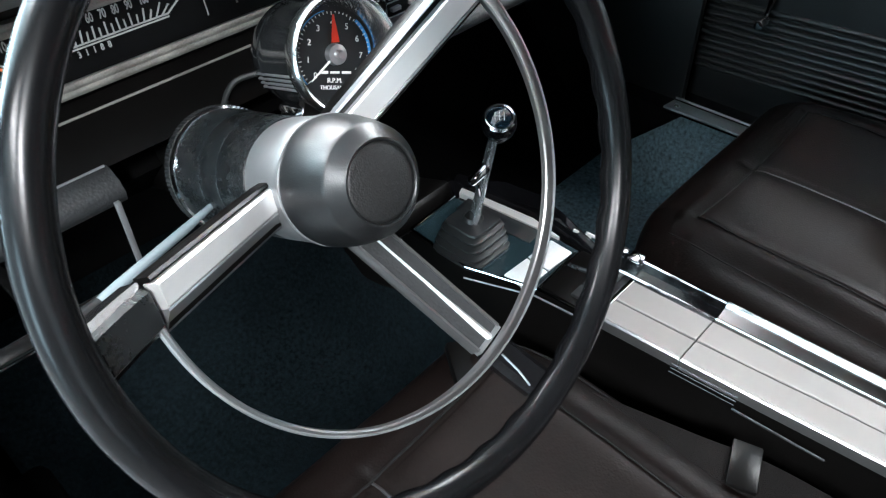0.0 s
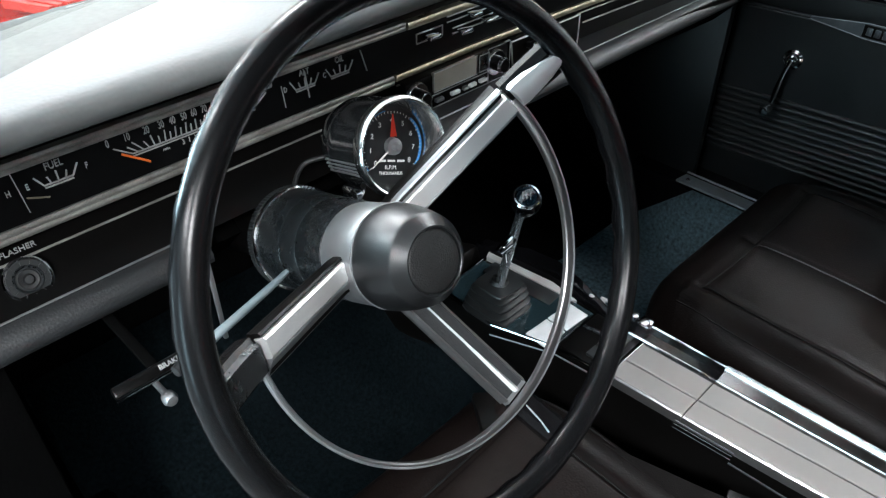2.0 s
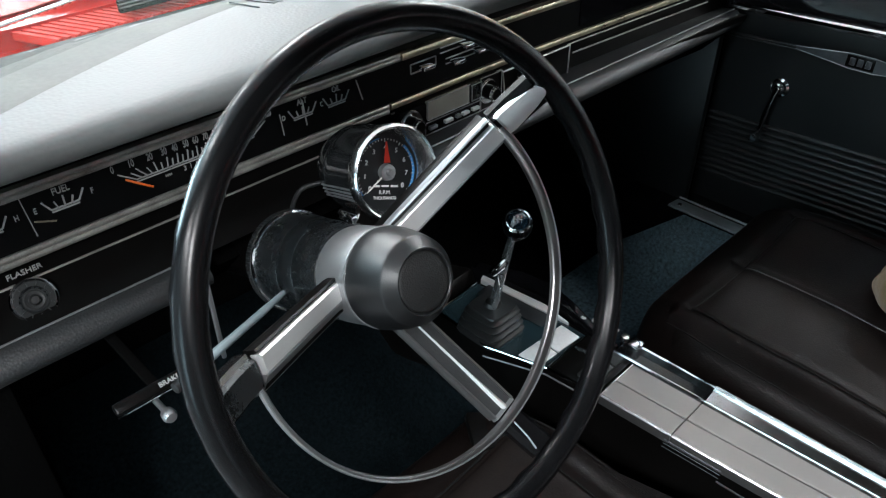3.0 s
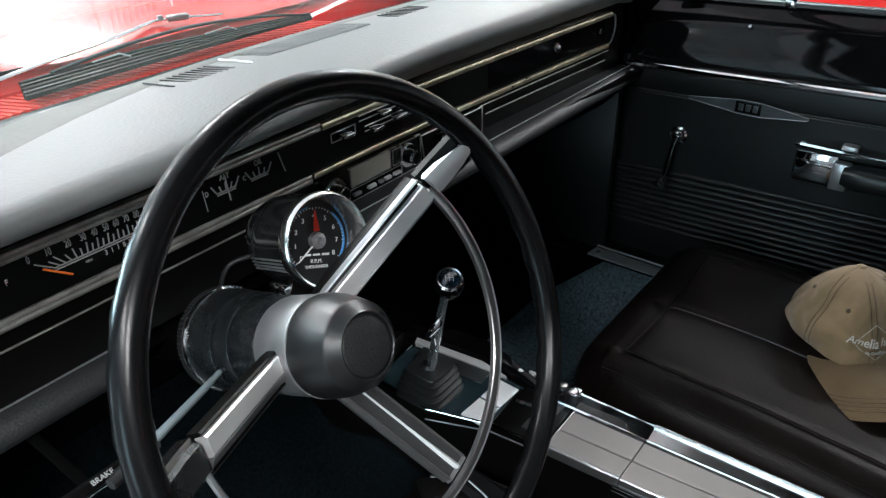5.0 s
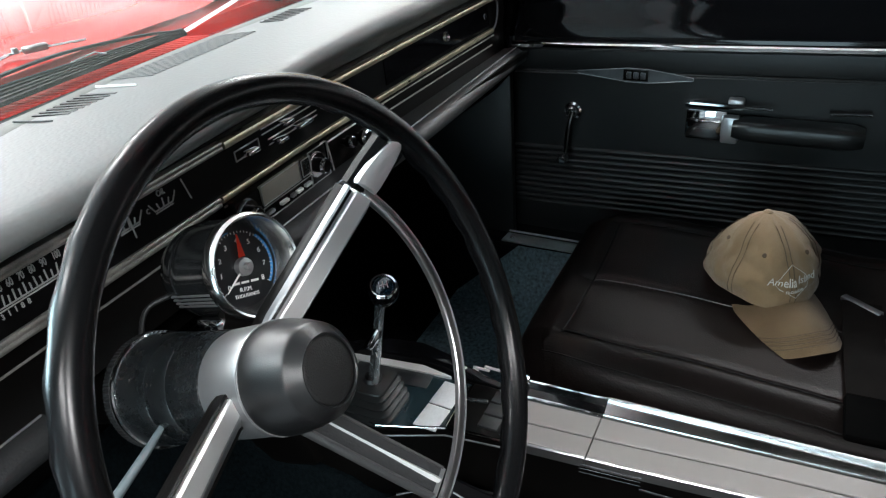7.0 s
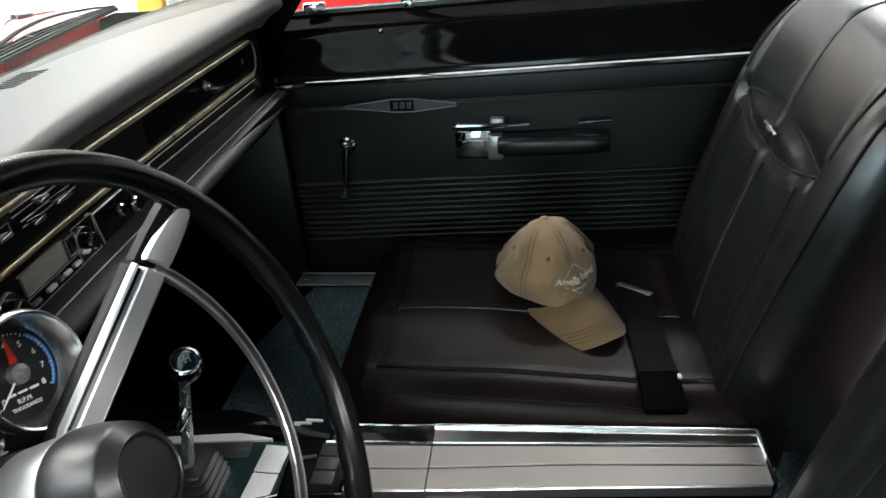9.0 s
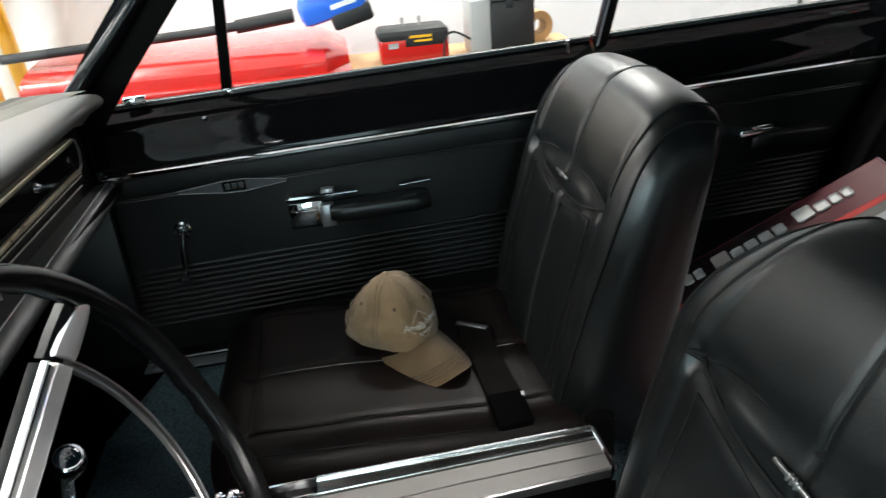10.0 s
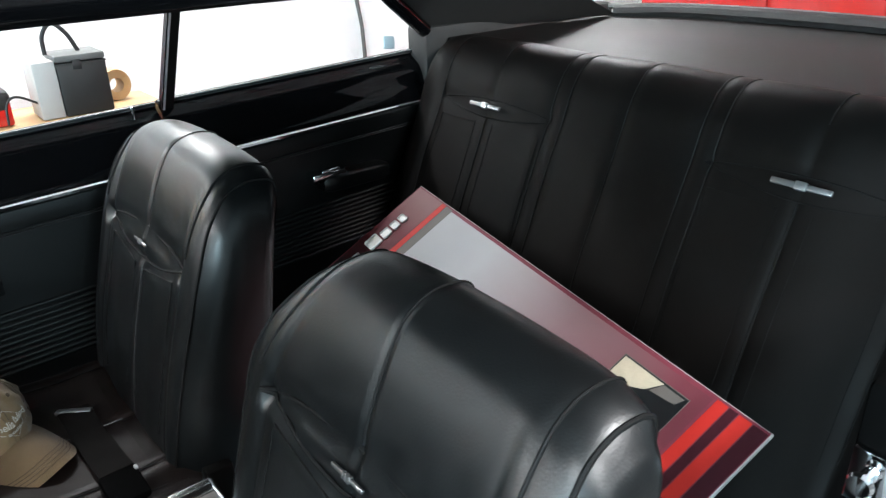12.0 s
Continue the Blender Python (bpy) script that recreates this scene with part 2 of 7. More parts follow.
def thing(name, at, label, category, group="", kind="", turn=None):
    """An Empty at a thing's base, that parents its parts."""
    ob = new(name)
    ob.empty_display_size = 0.05
    ob.location = at
    if turn is not None:
        ob.matrix_basis = turn
    BASE[ob] = (Vector(at), turn)
    return tagged(ob, label, category, group, kind)


def finish(bm, angle=38):
    """Outward normals, smooth faces, hard edges past an angle."""
    bmesh.ops.recalc_face_normals(bm, faces=bm.faces)
    for f in bm.faces:
        f.smooth = True
    lim = radians(angle)
    for e in bm.edges:
        if len(e.link_faces) == 2 and e.calc_face_angle(0) > lim:
            e.smooth = False


def part(name, bm, material, parent, label="", angle=38):
    """Links a bmesh (world places, or local ones under a turned thing) as ONE mesh under a thing or a part."""
    finish(bm, angle)
    base, turn = BASE[parent]
    if turn is None:
        bmesh.ops.translate(bm, vec=-base, verts=bm.verts)
    me = bpy.data.meshes.new(name)
    bm.to_mesh(me)
    bm.free()
    me.materials.append(material)
    ob = new(name, me)
    ob.parent = parent
    BASE[ob] = BASE[parent]
    return tagged(ob, label)


def solid(name, bm, material, label, category="", kind="", group="", angle=38):
    """A top-level mesh in world places, its origin at its lowest middle."""
    finish(bm, angle)
    co = [v.co for v in bm.verts]
    lo = Vector([min(c[i] for c in co) for i in range(3)])
    hi = Vector([max(c[i] for c in co) for i in range(3)])
    base = Vector(((lo.x + hi.x) / 2, (lo.y + hi.y) / 2, lo.z))
    bmesh.ops.translate(bm, vec=-base, verts=bm.verts)
    me = bpy.data.meshes.new(name)
    bm.to_mesh(me)
    bm.free()
    me.materials.append(material)
    ob = new(name, me)
    ob.location = base
    BASE[ob] = (base, None)
    return tagged(ob, label, category, group, kind)


def grid(rows, bm=None, closed_u=False, closed_v=False, caps=False):
    """A sheet through rows of points; rows may close on themselves."""
    bm = bm or bmesh.new()
    vs = [[bm.verts.new(p) for p in r] for r in rows]
    nu, nv = len(vs), len(vs[0])
    for i in range(nu if closed_u else nu - 1):
        for j in range(nv if closed_v else nv - 1):
            a, b, c, d = vs[i][j], vs[(i + 1) % nu][j], vs[(i + 1) % nu][(j + 1) % nv], vs[i][(j + 1) % nv]
            try:
                bm.faces.new((a, b, c, d))
            except ValueError:
                pass
    if caps:
        bm.faces.new(vs[0])
        bm.faces.new(list(reversed(vs[-1])))
    return bm


def box(size, at=(0, 0, 0), m=None, bevel=0.0, bm=None, seg=2):
    """A box with rounded edges, centred at a place, turned by m."""
    b = bmesh.new()
    bmesh.ops.create_cube(b, size=1)
    bmesh.ops.scale(b, vec=size, verts=b.verts)
    if bevel:
        bmesh.ops.bevel(b, geom=b.edges[:], offset=bevel, segments=seg, affect="EDGES", profile=0.5)
    if m is not None:
        bmesh.ops.transform(b, matrix=m, verts=b.verts)
    bmesh.ops.translate(b, vec=at, verts=b.verts)
    return join(bm, b)


def join(bm, b):
    if bm is None:
        return b
    me = bpy.data.meshes.new("tmp")
    b.to_mesh(me)
    b.free()
    bm.from_mesh(me)
    bpy.data.meshes.remove(me)
    return bm


def axis_matrix(at, axis, up=(0, 0, 1)):
    """A frame with its z along axis and its y as near up as can be."""
    z = Vector(axis).normalized()
    x = Vector(up).cross(z)
    if x.length < 1e-4:
        x = Vector((1, 0, 0))
    x.normalize()
    y = z.cross(x)
    return Matrix(((x.x, y.x, z.x, at[0]), (x.y, y.y, z.y, at[1]), (x.z, y.z, z.z, at[2]), (0, 0, 0, 1)))


def lathe(profile, m=None, seg=48, bm=None, close=False):
    """Turns (radius, height) pairs round the z axis of m."""
    m = m or Matrix()
    rows = []
    for r, h in profile:
        rows.append([m @ Vector((max(r, 1e-5) * math.cos(2 * math.pi * k / seg), max(r, 1e-5) * math.sin(2 * math.pi * k / seg), h)) for k in range(seg)])
    b = grid(rows, closed_v=True, closed_u=close)
    if not close:
        bmesh.ops.remove_doubles(b, verts=b.verts, dist=5e-5)
    return join(bm, b)


def tube(path, r, seg=8, closed=False, bm=None, flat=1.0, up=(0, 0, 1), taper=None):
    """A round (or flattened) bar along a path."""
    pts = [Vector(p) for p in path]
    n = len(pts)
    rows = []
    last = None
    for i, p in enumerate(pts):
        a = pts[(i - 1) % n] if closed or i else p
        c = pts[(i + 1) % n] if closed or i < n - 1 else p
        t = (c - a).normalized()
        s = t.cross(Vector(up))
        if s.length < 1e-3:
            s = last or t.cross(Vector((1, 0, 0)))
        s.normalize()
        last = s
        w = s.cross(t)
        k = taper[i] if taper else 1.0
        rows.append([p + s * (r * k * math.cos(2 * math.pi * q / seg)) + w * (r * k * flat * math.sin(2 * math.pi * q / seg)) for q in range(seg)])
    b = grid(rows, closed_u=closed, closed_v=True, caps=not closed)
    return join(bm, b)


def sweep(section, path, side=(1, 0, 0), closed=False, bm=None):
    """A section of (across, up) pairs carried along a path; side gives the across direction's rough way."""
    pts = [Vector(p) for p in path]
    n = len(pts)
    rows = []
    for i, p in enumerate(pts):
        a = pts[(i - 1) % n] if closed or i else p
        c = pts[(i + 1) % n] if closed or i < n - 1 else p
        t = (c - a).normalized()
        sd = side(i) if callable(side) else Vector(side)
        s = (sd - t * sd.dot(t)).normalized()
        w = s.cross(t)
        rows.append([p + s * q[0] + w * q[1] for q in section])
    b = grid(rows, closed_u=closed, closed_v=True, caps=not closed)
    return join(bm, b)


def prism(outline, x0, x1, shift=None, n=1, bm=None):
    """A closed (y, z) outline drawn out along x; shift(x) moves it in y."""
    rows = []
    for i in range(n + 1):
        x = x0 + (x1 - x0) * i / n
        d = shift(x) if shift else 0
        rows.append([(x, y + d, z) for y, z in outline])
    b = grid(rows, closed_v=True, caps=True)
    return join(bm, b)


def spline(points, n):
    """n points along a smooth line through the given ones."""
    P = [np.array(p, float) for p in points]
    P = [2 * P[0] - P[1]] + P + [2 * P[-1] - P[-2]]
    out = []
    m = len(P) - 3
    for k in range(n):
        t = k / (n - 1) * m
        i = min(int(t), m - 1)
        f = t - i
        a, b, c, d = P[i:i + 4]
        out.append(0.5 * (2 * b + (c - a) * f + (2 * a - 5 * b + 4 * c - d) * f * f + (3 * b - a - 3 * c + d) * f ** 3))
    return out


def letters(text, size, m, name, material, parent, depth=0.0006, label="", align="CENTER", shear=0.0, squeeze=1.0):
    """Words in the built-in font as a mesh part, standing in the frame m."""
    cu = bpy.data.curves.new("words", "FONT")
    cu.body, cu.size, cu.extrude, cu.align_x, cu.align_y, cu.shear = text, size, depth, align, "CENTER", shear
    ob = new("words", cu)
    me = bpy.data.meshes.new_from_object(ob.evaluated_get(bpy.context.evaluated_depsgraph_get()))
    bpy.data.objects.remove(ob)
    bpy.data.curves.remove(cu)
    bm = bmesh.new()
    bm.from_mesh(me)
    bpy.data.meshes.remove(me)
    bmesh.ops.scale(bm, vec=(squeeze, 1, 1), verts=bm.verts)
    bmesh.ops.transform(bm, matrix=m, verts=bm.verts)
    return part(name, bm, material, parent, label)


# ---- garage round the car ----
solid("floor", box((8.6, 12.8, 0.1), (-1.1, -1.4, -0.05)), CONCRETE, "grey concrete garage floor", "floor", "structure")
solid("ceiling", box((8.6, 12.8, 0.1), (-1.1, -1.4, 2.95)), WALLW, "white painted garage ceiling", "ceiling", "structure")
solid("wall_east", box((0.12, 12.6, 2.9), (3.06, -1.4, 1.45)), WALLW, "white painted garage wall", "wall", "structure")
# west wall with an added side doorway, out of view, to let light in
SY_0, SY_1, SH = -0.55, 0.55, 2.05
for y0, y1, z0 in ((-7.7, SY_0, 0.0), (SY_1, 4.9, 0.0), (SY_0, SY_1, SH)):
    solid("wall_west", box((0.12, y1 - y0, 2.9 - z0), (-5.2, (y0 + y1) / 2, (2.9 + z0) / 2)), WALLD, "dark grey garage wall out of view, cutting bounce light", "wall", "structure")
# north wall with an assumed garage doorway out of view, daylight in the opening
DX_0, DX_1, DH = -4.7, -1.5, 2.30
for x0, x1, z0 in ((-5.25, DX_0, 0.0), (DX_1, 3.05, 0.0), (DX_0, DX_1, DH)):
    solid("wall_north", box((x1 - x0, 0.12, 2.9 - z0), ((x0 + x1) / 2, 4.86, (2.9 + z0) / 2)), WALLW, "white painted garage wall", "wall", "structure")


def daylight(eye, target, w, h, power):
    a = bpy.data.lights.new("unseen_doorway_light", "AREA")
    a.shape, a.size, a.size_y, a.energy, a.color = "RECTANGLE", w, h, power, (0.58, 0.86, 1.0)
    new("unseen_doorway_light", a).matrix_basis = look(eye, target, 0)


daylight(((DX_0 + DX_1) / 2, 4.86, DH / 2), ((DX_0 + DX_1) / 2, 0, DH / 2), DX_1 - DX_0, DH, DAYLIGHT)
# fill lamp for footwell and passenger door, set in the added side doorway
daylight((-5.2, (SY_0 + SY_1) / 2, SH / 2), (0, (SY_0 + SY_1) / 2, SH / 2), SY_1 - SY_0, SH, SIDELIGHT)
solid("wall_south", box((8.3, 0.12, 2.9), (-1.1, -7.6, 1.45)), WALLW, "white painted garage wall", "wall", "structure")


def ceiling_light(x, y, power, length=1.25, along_y=True):
    t = thing("ceiling_light", (x, y, 2.9), "unseen white fluorescent batten light under the ceiling", "ceiling light", "garage lights")
    s = (0.30, length, 0.05) if along_y else (length, 0.30, 0.05)
    part("housing", box(s, (x, y, 2.875), bevel=0.008), WALLW, t)
    part("diffuser", box((s[0] - 0.03, s[1] - 0.04, 0.03), (x, y, 2.842), bevel=0.006), LAMP, t, "glowing white diffuser")
    a = bpy.data.lights.new("tube", "AREA")
    a.shape, a.size, a.size_y, a.energy, a.color = "RECTANGLE", 0.27, length - 0.05, power, (0.94, 0.97, 1.0)
    o = new("tube", a)
    o.location = (x, y, 2.82)
    return t


for lx, ly, lp in LAMPS:
    ceiling_light(lx, ly, LAMP_POWER * lp)

# ---- car body: floor, sills, firewall, roof ----
FLOOR = ((-1.20, 0.24, 0.9), (-0.90, 0.22, 0.9), (-0.3, 0.205, 1.0), (0.20, 0.20, 1.0), (0.36, 0.205, 1.1))
TOE = ((0.36, 0.205, 1.1), (0.50, 0.30, 1.2), (0.64, 0.47, 0.9), (0.66, 0.62, 0.3))


def floor_sheet(stations):
    rows = []
    for i in range(67):
        x = -0.66 + 1.32 * i / 66
        hump = 0.17 * math.exp(-(x / 0.13) ** 4)
        side = 0.160 * min(1.0, max(0.0, (x - 0.548) / 0.040)) ** 1.5
        rows.append([(x, y, z + hump * k + (side if y < 0.3 else 0)) for y, z, k in stations])
    return grid(rows)


solid("carpet", floor_sheet(FLOOR), CARPET, "loop carpet over the car floor, paler and bluer for cool light on it", "carpet", "structure", angle=80)
# front of the carpet split off and blackened to stand in for shade
solid("toe_board", floor_sheet(TOE), MATTE, "toe board blackened for the shade below the dashboard", "toe board", "structure", angle=80)
# darkened sheet over the driver's carpet standing in for shade, following the tunnel's foot
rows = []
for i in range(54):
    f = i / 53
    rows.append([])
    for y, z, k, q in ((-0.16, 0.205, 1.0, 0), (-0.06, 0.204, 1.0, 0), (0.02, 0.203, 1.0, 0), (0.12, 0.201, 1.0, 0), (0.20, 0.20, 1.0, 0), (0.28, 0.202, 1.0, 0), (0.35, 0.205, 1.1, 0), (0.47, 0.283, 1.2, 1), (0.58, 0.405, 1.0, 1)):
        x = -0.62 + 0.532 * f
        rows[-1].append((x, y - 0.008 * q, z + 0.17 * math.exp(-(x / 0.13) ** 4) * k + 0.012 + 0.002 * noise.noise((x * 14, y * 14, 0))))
shade_bm = grid(rows)
bmesh.ops.solidify(shade_bm, geom=shade_bm.faces[:], thickness=0.006)
solid("shade_carpet", shade_bm, CARPET_SHADE, "darkened loop carpet sheet standing in for footwell shade", "floor mat", angle=80)
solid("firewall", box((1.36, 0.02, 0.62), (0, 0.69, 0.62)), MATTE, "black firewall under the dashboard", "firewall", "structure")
solid("underbody", box((1.60, 3.4, 0.03), (0, -0.75, 0.17)), RUBBER, "black floor pan under the carpet", "floor pan", "structure")


def sill(side):
    s = side
    ob = solid("door_sill", box((0.12, 1.24, 0.18), (s * 0.660, -0.26, 0.275), bevel=0.012), GLOSS, "black painted door sill of the car", "door sill", "structure")
    t = thing("sill_plate", (s * 0.598, -0.17, 0.372), "satin metal sill plate with a screw", "sill plate")
    part("plate", box((0.046, 0.81, 0.005), (s * 0.608, -0.172, 0.3745), pose(0, 0, 0, 0, s * 8, 0), bevel=0.002), SILLT, t)
    part("plate_edge", tube([(s * 0.630, 0.230, 0.3790), (s * 0.630, -0.57, 0.3790)], 0.0022, 8), SATIN, t, "bright outer edge")
    part("screw", lathe([(0, 0.003), (0.004, 0.003), (0.006, 0)], axis_matrix((s * 0.605, 0.215, 0.3770), (-s * 0.14, 0, 1)), 12), CHROME, t)
    return ob


sill(1)
# driver sill takes the shade black instead of gloss paint
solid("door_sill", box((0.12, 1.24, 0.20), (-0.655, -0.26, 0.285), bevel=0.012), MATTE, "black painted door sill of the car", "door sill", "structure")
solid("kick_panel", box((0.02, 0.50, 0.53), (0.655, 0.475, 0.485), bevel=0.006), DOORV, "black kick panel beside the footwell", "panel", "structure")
# driver kick panel in near-zero black, to keep the footwell shaded
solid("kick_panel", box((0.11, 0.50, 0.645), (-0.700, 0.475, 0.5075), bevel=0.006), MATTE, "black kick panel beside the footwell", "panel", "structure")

# roof shell, curved across, with the headliner under it
rows = []
for y in np.linspace(-0.02, -1.55, 12):
    r = []
    for x in np.linspace(-0.64, 0.64, 15):
        r.append((x, y, 1.345 - 0.055 * (x / 0.64) ** 2 - 0.10 * max(0.0, (-0.9 - y) / 0.65) ** 2 - 0.03 * max(0.0, (y + 0.3) / 0.28) ** 2))
    rows.append(r)
roof = grid(rows)
bmesh.ops.solidify(roof, geom=roof.faces[:], thickness=0.03)
solid("ceiling_of_car", roof, HEAD, "black cloth headliner under the car roof", "headliner", "structure")
for s in (-1, 1):
    rail = tube(spline([(s * 0.700, 0.26, 0.935), (s * 0.695, 0.10, 1.10), (s * 0.672, -0.06, 1.262), (s * 0.660, -0.25, 1.303), (s * 0.660, -0.6, 1.306), (s * 0.66, -1.0, 1.298), (s * 0.67, -1.25, 1.245), (s * 0.70, -1.42, 1.12), (s * 0.745, -1.60, 0.99)], 40), 0.022, 10, flat=0.9, up=(0, 1, 0.3))
    solid("roof_rail", rail, GLOSS, "black painted pillar and roof rail of the car", "roof rail", "structure")
# rear pillars and the panel beside the rear window
for s in (-1, 1):
    rows = []
    for k in np.linspace(0, 1, 8):
        a = np.array((s * 0.655, -1.18, 1.27)) * (1 - k) + np.array((s * 0.745, -1.60, 0.985)) * k
        b = np.array((s * 0.56, -1.55, 1.29)) * (1 - k) + np.array((s * 0.66, -2.28, 1.00)) * k
        rows.append([tuple(a * (1 - q) + b * q + np.array((0, 0, 0.02 * math.sin(q * math.pi)))) for q in np.linspace(0, 1, 6)])
    pil = grid(rows)
    bmesh.ops.solidify(pil, geom=pil.faces[:], thickness=0.02)
    solid("rear_pillar", pil, HEAD, "black lined rear roof pillar", "pillar", "structure")
    solid("shelf_side", box((0.09, 0.78, 0.24), (s * 0.757, -1.93, 0.915), bevel=0.012), HEAD, "black lined panel beside the parcel shelf", "panel", "structure")
for s in (-1, 1):
    solid("front_pillar", sweep([(-0.045, -0.016), (0.045, -0.016), (0.040, 0.016), (-0.040, 0.016)], [(s * 0.728, 0.262, 0.890), (s * 0.715, 0.155, 1.02), (s * 0.690, 0.03, 1.16), (s * 0.668, -0.055, 1.262)], (0, 1, 0)), BLACK, "black windscreen pillar", "pillar", "structure")
    solid("pillar_strip", sweep([(-0.010, -0.004), (0.010, -0.004), (0.010, 0.004), (-0.010, 0.004)], [(s * 0.709, 0.285, 0.90), (s * 0.696, 0.178, 1.02), (s * 0.671, 0.053, 1.16), (s * 0.65, -0.032, 1.262)], (0, 1, 0)), LIP, "grey strip along the windscreen pillar", "trim", "structure")
    solid("cowl_side", box((0.075, 0.34, 0.52), (s * 0.7265, 0.410, 0.665), bevel=0.01), MATTE, "black painted body side ahead of the door", "panel", "structure")
# windscreen header
solid("windscreen_header", tube(spline([(-0.67, -0.03, 1.262), (-0.3, 0.03, 1.285), (0.3, 0.03, 1.285), (0.67, -0.03, 1.262)], 12), 0.024, 8, up=(0, 0, 1)), HEAD, "black windscreen header", "header", "structure")


def pane(name, corners, label, n=8, bow=(0, 0, 0)):
    a, b, c, d = [np.array(p, float) for p in corners]
    rows = [[tuple((a * (1 - u) + b * u) * (1 - v) + (d * (1 - u) + c * u) * v + np.array(bow) * (4 * u * (1 - u))) for v in np.linspace(0, 1, n)] for u in np.linspace(0, 1, n)]
    bm = grid(rows)
    bmesh.ops.solidify(bm, geom=bm.faces[:], thickness=0.004)
    ob = solid(name, bm, GLASS, label, "window", "structure")
    ob.visible_shadow = False
    return ob


pane("window_1", ((-0.70, 0.29, 0.94), (0.70, 0.29, 0.94), (0.655, -0.04, 1.262), (-0.655, -0.04, 1.262)), "clear windscreen glass", 10, (0, 0.20, 0))
pane("window_2", ((0.785, 0.20, 0.905), (0.785, -0.835, 0.93), (0.672, -0.85, 1.285), (0.685, -0.01, 1.245)), "clear passenger door glass")
pane("window_3", ((0.785, -0.845, 0.93), (0.775, -1.56, 0.97), (0.68, -1.27, 1.22), (0.672, -0.87, 1.285)), "clear rear quarter glass")
pane("window_4", ((-0.64, -2.24, 1.01), (0.64, -2.24, 1.01), (0.55, -1.56, 1.275), (-0.55, -1.56, 1.275)), "clear rear window glass", 8, (0, -0.16, 0))

# rear shelf and deck behind the rear seat
solid("rear_shelf", box((1.42, 0.80, 0.02), (0, -2.01, 0.992), bevel=0.004), SHELF, "dark grey parcel shelf behind the rear seat", "parcel shelf", "structure")
rows = []
for k, (y, z) in enumerate(((-2.40, 1.005), (-2.46, 1.0), (-2.9, 0.94), (-3.4, 0.88), (-3.46, 0.83), (-3.48, 0.5))):
    rows.append([(x, y, z - 0.03 * (x / 0.85) ** 2) for x in np.linspace(-0.85, 0.85, 15)])
solid("rear_deck", grid(rows), RED, "glossy red boot lid of the car", "boot lid", "structure")
seal = tube(spline([(-0.66, -2.26, 1.012), (-0.45, -2.37, 1.018), (0, -2.41, 1.02), (0.45, -2.37, 1.018), (0.66, -2.26, 1.012)], 24), 0.022, 8)
solid("rear_window_seal", seal, RUBBER, "black rubber seal below the rear window", "seal", "structure")
rw = tube(spline([(-0.70, -2.28, 1.025), (-0.47, -2.41, 1.03), (0, -2.45, 1.032), (0.47, -2.41, 1.03), (0.70, -2.28, 1.025)], 24), 0.009, 8)
solid("rear_window_trim", rw, RINGM, "bright strip below the rear window", "trim", "structure")

# bonnet and cowl in front of the windscreen
rows = []
for y, z in ((0.62, 0.945), (0.66, 0.955), (0.9, 0.965), (1.3, 0.955), (1.8, 0.90), (2.05, 0.84), (2.08, 0.60)):
    rows.append([(x, y, z - 0.045 * abs(x / 0.86) ** 3 + 0.012 * math.exp(-((abs(x) - 0.33) / 0.05) ** 2)) for x in np.linspace(-0.86, 0.86, 41)])
solid("bonnet", grid(rows), RED, "glossy red bonnet of the car", "bonnet", "structure")
cowl = thing("cowl", (0, 0.56, 0.90), "red cowl panel with a long louvred air grille", "cowl", kind="structure")


def bow_y(x):
    return -0.20 * (x / 0.70) ** 2


def bow_c(x):
    return -0.14 * (x / 0.70) ** 2


rows = [[(x, y + bow_c(x) * 0.25, z) for x in np.linspace(-0.72, 0.72, 31)] for y, z in ((0.500, 0.912), (0.532, 0.916), (0.534, 0.906), (0.606, 0.906), (0.608, 0.930), (0.66, 0.938))]
part("panel", grid(rows), RED, cowl)
for i in range(52):
    x = -0.44 + 0.0115 * i
    part("slat", box((0.0064, 0.076, 0.010), (x, 0.569 + bow_c(x) * 0.10, 0.9215), pose(0, 0, 0, 0, 0, 24)), REDM, cowl, "" if i else "red pressed louvre slat")
seal_rows = []
for i in range(31):
    x = -0.66 + 1.32 * i / 30
    ya, yb = 0.485 + bow_y(x) * 0.75, 0.536 + bow_c(x) * 0.12
    seal_rows.append([(x, ya + (yb - ya) * f, 0.930 - 0.004 * f - 0.02 * (f == 1)) for f in (0, 0.3, 0.6, 0.9, 1)])
solid("windscreen_seal", grid(seal_rows), SEALG, "dark grey rubber seal below the windscreen", "seal", "structure")


